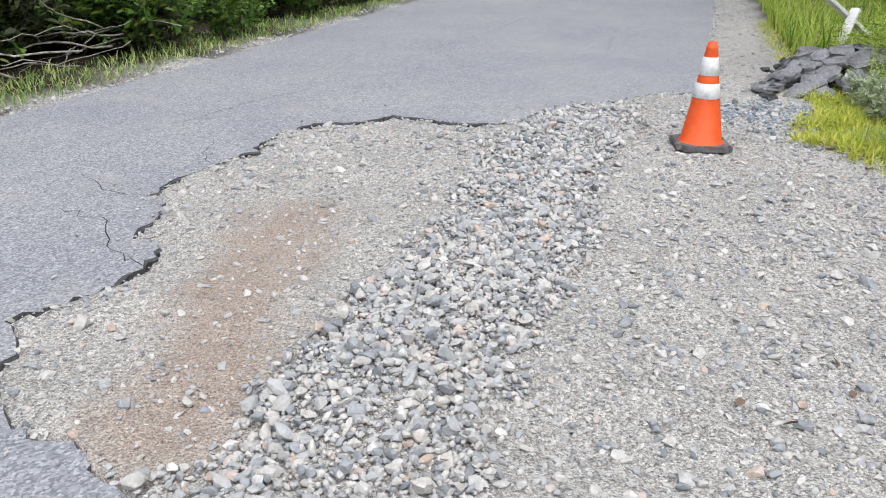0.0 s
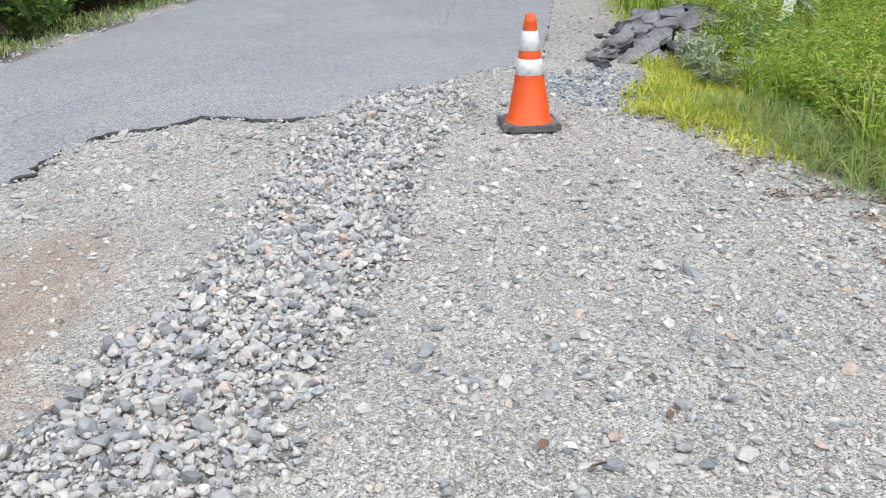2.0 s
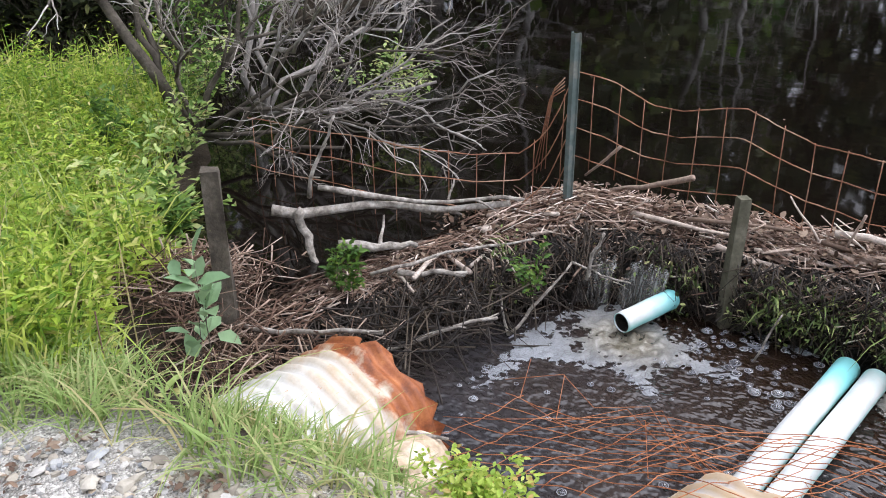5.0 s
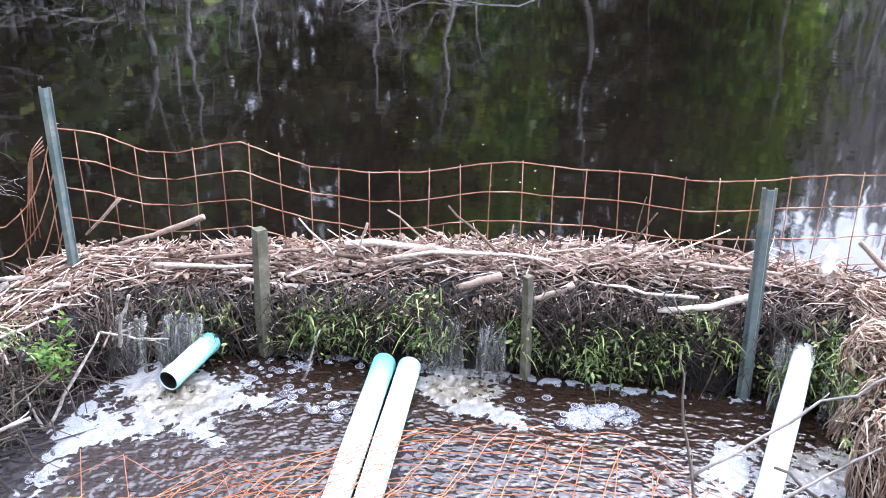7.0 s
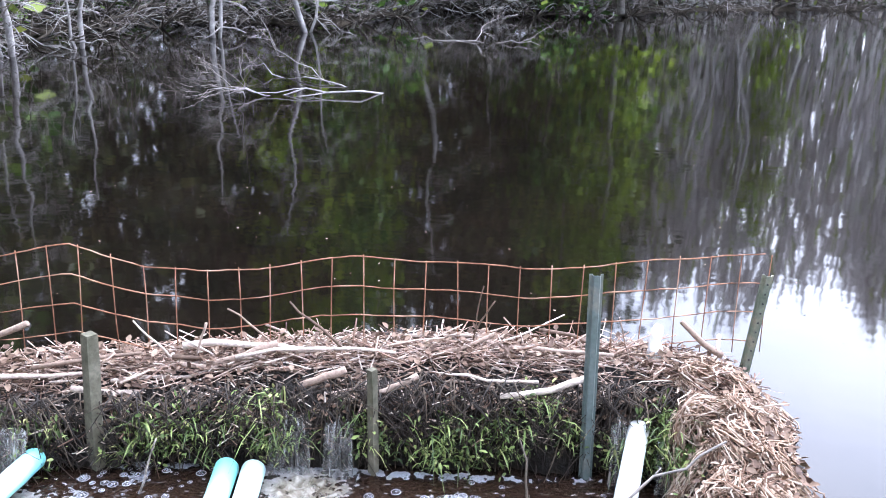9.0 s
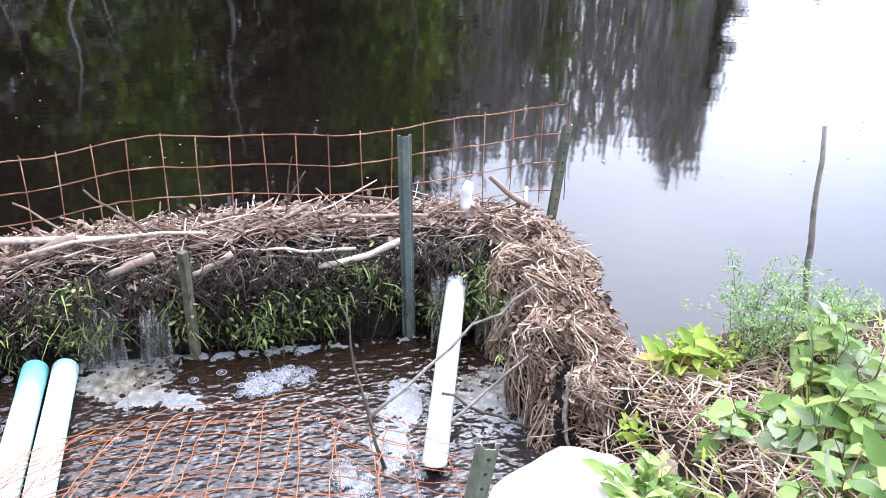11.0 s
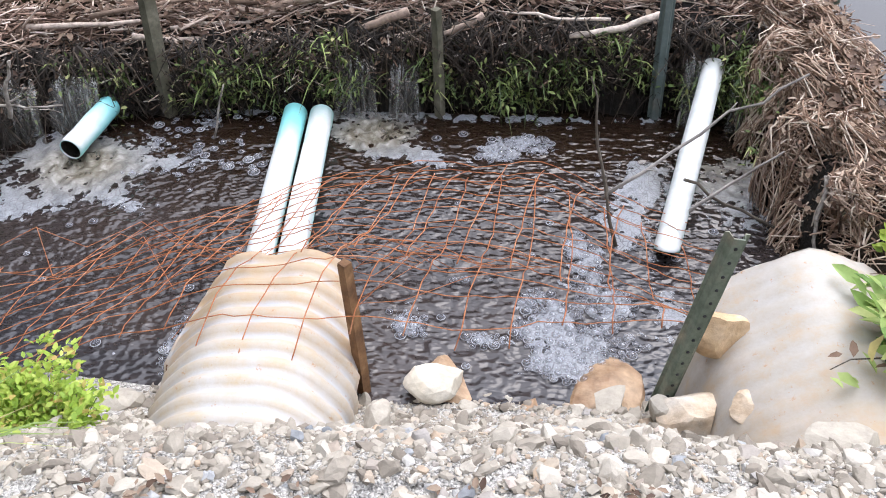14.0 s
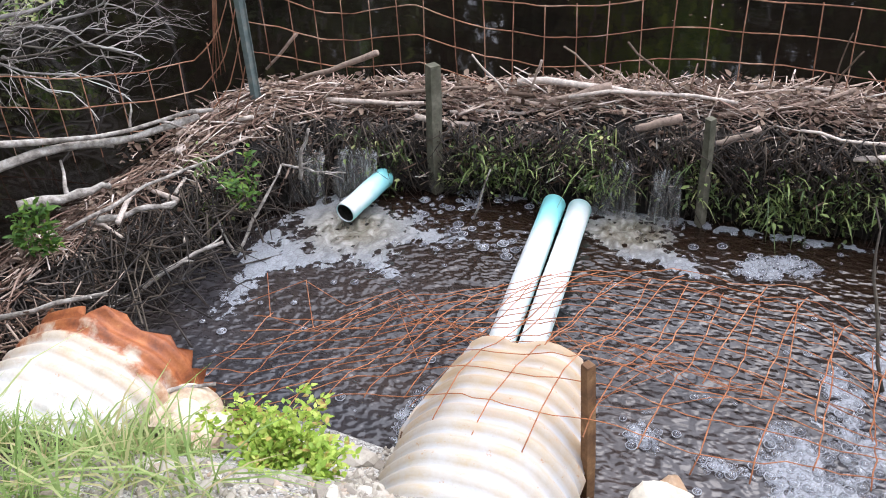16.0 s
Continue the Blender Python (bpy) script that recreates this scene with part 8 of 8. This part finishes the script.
def woods():
    r = np.random.default_rng(81)
    kinds = [tree_proto(1, 13, 2.6, M["dark_leaf"], 0.30, 2600, "bark"), tree_proto(2, 16, 3.0, M["dark_leaf"], 0.30, 2900, "grey_bark"), tree_proto(3, 10, 2.4, M["leaf"], 0.28, 2400, "bark"), tree_proto(4, 12, 2.0, M["lime_leaf"], 0.28, 1800, "grey_bark"), snag_proto(5, 9.0), snag_proto(6, 6.5), snag_proto(7, 4.2)]
    for k_, lab in ((2, "mid-green leafy tree on the shore"), (3, "lime-green leafy young tree on the shore"), (4, "tall bare grey dead tree on the shore")):
        kinds[k_]["label"] = lab
    spots = []
    shore = WATER[20:34]
    seg = np.hypot(*np.diff(shore, axis=0).T)
    cum = np.concatenate([[0], np.cumsum(seg)])
    for s in np.arange(0, cum[-1], 1.45):
        for back in (1.2, 4.0, 8.0):
            if back > 5 and r.random() < 0.5:
                continue
            a, b = np.interp(s, cum, shore[:, 0]), np.interp(s, cum, shore[:, 1])
            e = np.interp(s + 0.5, cum, shore[:, 0]) - a, np.interp(s + 0.5, cum, shore[:, 1]) - b
            L = math.hypot(*e) + 1e-6
            nx, ny = e[1] / L, -e[0] / L
            if inside(np.array([a + nx]), np.array([b + ny]), WATER)[0]:
                nx, ny = -nx, -ny
            x, y = a + nx * back + r.normal(0, 0.6), b + ny * back + r.normal(0, 0.6)
            spots.append((x, y, back))
    for x, y, back in spots:
        # low open shore beyond the right end
        far = x > 14
        if inside(np.array([x]), np.array([y]), WATER)[0] or (x > -4.6 and y < 9) or math.hypot(x, y) < 12.5 or y < 1.8 or (x > 14 and r.random() < 0.3):
            continue
        p = [0.33, 0.25, 0.16, 0.10, 0.07, 0.09] if x < 6 else [0.06, 0.05, 0.07, 0.07, 0.49, 0.26]
        i = r.choice(6, p=p)
        s = r.uniform(0.75, 1.15) * (1.3 if x > 9 else 1.25 if x > 4 else 1.0)
        if x > 7 and i < 4:
            s *= 0.62
        m = pose(x, y, float(height(x, y)), 0, 0, r.uniform(0, 360)) @ Matrix.Diagonal((s, s, s, 1))
        c = copy_thing(kinds[i], m)
        c.scale = (s, s, s)
        tagged(c, group="trees round the pond")
    for x, y in ((5.7, 30.2), (4.3, 31.0), (7.6, 35.5), (9.2, 37.5)):
        c = copy_thing(kinds[3], pose(x, y, 0, 0, 0, 40 * x))
        c.scale = (0.8, 0.8, 0.8)
        tagged(c, group="trees round the pond")
    for x, y, s in ((-7.7, 14.45, 1.0), (-6.9, 13.85, 0.9), (-8.3, 13.95, 1.2), (-6.35, 15.25, 0.7), (-4.7, 17.75, 0.9), (-3.1, 19.6, 0.8), (-8.1, 11.0, 1.1), (-1.2, 27.5, 1.4), (1.5, 28.4, 1.3), (4.6, 28.6, 1.4), (-7.6, 9.2, 0.9)):
        c = copy_thing(kinds[5 + int(10 * s) % 2], pose(x * 1.1, y * 1.1, -0.4, 0, 0, 70 * x))
        c.scale = (s, s, s)
        tagged(c, group="trees round the pond")
    for x, y, k in ((7.2, 37.0, 0), (8.6, 39.5, 1), (10.2, 40.5, 0), (6.2, 35.5, 2), (11.5, 42.0, 1), (9.0, 42.0, 0), (11.4, 38.8, 0), (12.4, 40.0, 1), (13.2, 41.5, 0), (12.6, 43.5, 1)):
        c = copy_thing(kinds[k if x < 8 else 4 + k % 2], pose(x, y, float(height(x, y)), 0, 0, 55 * x))
        tagged(c, group="trees round the pond")
    # the wood behind the road and behind the meadow
    for k in range(24):
        x = r.uniform(-24, 6)
        y = -7.6 + 0.285 * (x + 1.36) - r.uniform(6, 14)
        i = r.choice(3)
        s = r.uniform(0.6, 1.0)
        c = copy_thing(kinds[i], pose(x, y, 0, 0, 0, r.uniform(0, 360)))
        c.scale = (s, s, s)
        tagged(c, group="trees beside the road")
    for k in range(22):
        x, y = r.uniform(-26, -12.5), r.uniform(0.8, 7)
        i = r.choice([0, 1, 2, 4])
        c = copy_thing(kinds[i], pose(x, y, float(height(x, y)), 0, 0, r.uniform(0, 360)))
        tagged(c, group="trees behind the meadow")
    # dark thicket at the meadow's far edge
    under = shrub("thicket_shrub", 0, 0, 0, 0.8, 1.6, 900, 0.11, M["dark_leaf"], "dense dark shrub at the meadow's far edge", 290, 0.45, 16)
    for k in range(40):
        t = r.uniform(0, 1)
        x, y = np.interp(t, [0, 0.35, 0.7, 1], [-13.5, -9.6, -8.1, -7.3]) - abs(r.normal(0, 0.9)), np.interp(t, [0, 0.35, 0.7, 1], [0.6, 1.5, 2.4, 3.8]) + abs(r.normal(0, 0.35))
        s = r.uniform(0.6, 1.2)
        c = copy_thing(under, pose(x, y, float(height(x, y)) - 0.05, 0, 0, r.uniform(0, 360)))
        c.scale = (s, s, s)
        tagged(c, group="thicket behind the meadow")
        if k % 4 == 0:
            c = copy_thing(kinds[(0, 4, 5)[k % 3]], pose(x - 0.7, y + 0.4, float(height(x, y)), 0, 0, 40 * k))
            c.scale = (0.6, 0.6, 0.6)
            tagged(c, group="trees behind the meadow")
    kinds.append(under)
    for o in kinds:
        for ch in list(o.children_recursive):
            bpy.data.objects.remove(ch)
        bpy.data.objects.remove(o)



def shore_brush():
    """Undergrowth and pale dead branches along the pond's far shore."""
    r = np.random.default_rng(85)
    shore = WATER[20:35]
    seg = np.hypot(*np.diff(shore, axis=0).T)
    cum = np.concatenate([[0], np.cumsum(seg)])
    s = r.uniform(0, cum[-1], 50000)
    p = np.column_stack([np.interp(s, cum, shore[:, 0]), np.interp(s, cum, shore[:, 1]), np.zeros(len(s))])
    cen = np.array([2.0, 12.0, 0])
    w = p - cen
    w /= np.linalg.norm(w, axis=1, keepdims=True)
    p = p + w * np.abs(r.normal(0.9, 1.3, len(s)))[:, None]
    p[:, 2] = -0.15 + r.beta(1.1, 1.7, len(s)) * 4.6
    keep = (np.hypot(p[:, 0], p[:, 1]) > 11) & ((p[:, 0] < 4) | (r.random(len(s)) < 0.12))
    for nm, sel, mat, lab in (("shore_foliage", keep & (np.arange(len(s)) % 4 > 0), "dark_leaf", "dark leafy undergrowth along the pond's shore"), ("shore_foliage", keep & (np.arange(len(s)) % 4 == 0), "leaf", "green leafy undergrowth along the pond's shore")):
        q = p[sel]
        tagged(part(nm, leaves(q, r.uniform(0.14, 0.34, len(q)), r, 0.5, 0.7, None, True), M[mat]), lab, "undergrowth", kind="stuff")
    # the wood's depth behind the shore
    n = 26000
    t = r.uniform(0, cum[-1], n)
    q = np.column_stack([np.interp(t, cum, shore[:, 0]), np.interp(t, cum, shore[:, 1]), np.zeros(n)])
    u = q - cen
    u /= np.linalg.norm(u, axis=1, keepdims=True)
    q = q + u * r.uniform(5, 13, n)[:, None]
    q[:, 2] = -0.2 + r.beta(1.1, 1.3, n) * 19
    q = q[(q[:, 0] < 5) & (q[:, 1] > 7)]
    n = len(q)
    tagged(part("far_woods", leaves(q, r.uniform(0.5, 1.05, n), r, 0.5, 0.75, None, True), M["dark_leaf"]), "deep dark green wood behind the pond's shore", "woods", kind="stuff")
    # leafless grey thickets on the far shore
    t = r.uniform(0, cum[-1], 60000)
    q = np.column_stack([np.interp(t, cum, shore[:, 0]), np.interp(t, cum, shore[:, 1]), np.zeros(len(t))])
    q = q[(q[:, 0] > 5) & (q[:, 0] < 28)][:36000]
    u = q - cen
    u /= np.linalg.norm(u, axis=1, keepdims=True)
    q = q + u * r.uniform(1, 10, len(q))[:, None]
    top = np.hypot(q[:, 0], q[:, 1]) * (0.30 + 0.035 * wavy(q[:, 0], q[:, 1], 6, 35) + 0.05 * soft(14, 5, q[:, 0]))
    q[:, 2] = -0.3 + r.beta(1.1, 1.25, len(q)) * top
    tagged(part("far_thicket", blades(q, r.uniform(0.9, 2.2, len(q)), r.uniform(0.08, 0.22, len(q)), 0.22, r), M["thicket"]), "leafless grey trees standing thick behind the pond", "woods", kind="stuff")
    lines = []
    for k in range(3200):
        q = p[keep][r.integers(0, keep.sum())] * [1, 1, 0] + [0, 0, -0.2 + 2.2 * r.beta(1.0, 2.4)]
        q = q - w[k] * [1, 1, 0] * r.uniform(0.2, 1.6)
        d = -w[r.integers(0, len(w))] * [1, 1, 0] * r.uniform(0.1, 1.0) + r.normal(0, 0.5, 3) * [1, 1, 0.6]
        lines.append((crooked(q, q + d, 5, 0.14, r), np.linspace(r.uniform(0.008, 0.022), 0.004, 5)))
    tagged(part("shore_branches", tubes(lines, 4), M["pale_bark"]), "pale dead branches hanging over the pond's shore", "brush", kind="stuff")


def shore_thickets():
    """Leafless grey bushes crowding the pond's near left and far shore."""
    r = np.random.default_rng(87)
    ways = [((0.9 * math.cos(a), 0.9 * math.sin(a), r.uniform(0.25, 1.1)), r.uniform(1.1, 1.7), r.uniform(0.014, 0.024), 3) for a in np.linspace(0, 6.28, 9, endpoint=False)]
    protos = [dead_bush("dead_bush", 0, 0, -50, ways[k:] + ways[:k], "leafless grey bush on the pond's shore", 310 + k, M["bark"]) for k in range(2)]
    for k, (x, y) in enumerate(((-8.6, 14.4), (-9.2, 16.4), (-8.2, 17.2), (-7.6, 19.6), (-7.0, 21.5), (-6.2, 23.2), (-5.0, 23.8), (-3.8, 23.6), (-2.6, 25.0), (-1.6, 28.0), (-0.4, 31.0), (1.2, 30.8), (2.8, 29.8), (4.6, 30.6), (6.4, 32.0), (8.6, 34.2), (10.6, 36.4), (13.5, 38.2), (17.0, 39.2), (20.5, 41.2))):
        s = r.uniform(0.9, 1.6)
        c = copy_thing(protos[k % 2], pose(x, y, -0.42, 0, 0, r.uniform(0, 360)))
        c.scale = (s, s, s)
        tagged(c, group="leafless bushes round the pond")
    for o in protos:
        for ch in list(o.children_recursive):
            bpy.data.objects.remove(ch)
        bpy.data.objects.remove(o)


woods()
shore_brush()
shore_thickets()


def roadside():
    """Shrubs and fallen branches along the road's far side."""
    r = np.random.default_rng(91)
    proto = [shrub("roadside_shrub", 0, 0, 0, 0.75, 1.25, 760, 0.13, M[m_], "dense dark green roadside shrub", 240 + i, 0.45, 14) for i, m_ in enumerate(("leaf", "dark_leaf", "leaf"))]
    for k in range(84):
        x = r.uniform(-15, 2.5)
        back = r.uniform(0.9, 3.4) if k < 60 else r.uniform(0.55, 0.95)
        if back < 1.5 and -4.0 < x < -0.8:
            back += 1.0
        y = -6.49 + 0.29 * (x + 1.36) - back
        s = r.uniform(0.7, 1.25) * (0.55 + 0.22 * back)
        c = copy_thing(proto[k % 3], pose(x, y, -0.05, 0, 0, r.uniform(0, 360)))
        c.scale = (s, s, s)
        tagged(c, group="roadside shrubs")
    for o in proto:
        for ch in list(o.children_recursive):
            bpy.data.objects.remove(ch)
        bpy.data.objects.remove(o)
    for i in range(44):
        x, y = r.uniform(-4.2, -0.8), 0.0
        y = -7.35 + 0.29 * (x + 1.36) - r.uniform(-0.1, 1.3)
        d = np.array([r.uniform(0.3, 1.3), r.normal(0, 0.6), r.normal(0, 0.2)])
        a = np.array([x - d[0] / 2, y - d[1] / 2, 0.12 + r.uniform(0, 0.3)])
        log(a, a + d, r.uniform(0.004, 0.011), "grey fallen branch in the roadside brush", "silver", 0.07, 40 + i, "fallen_branch")["group"] = "fallen branches by the road"


roadside()
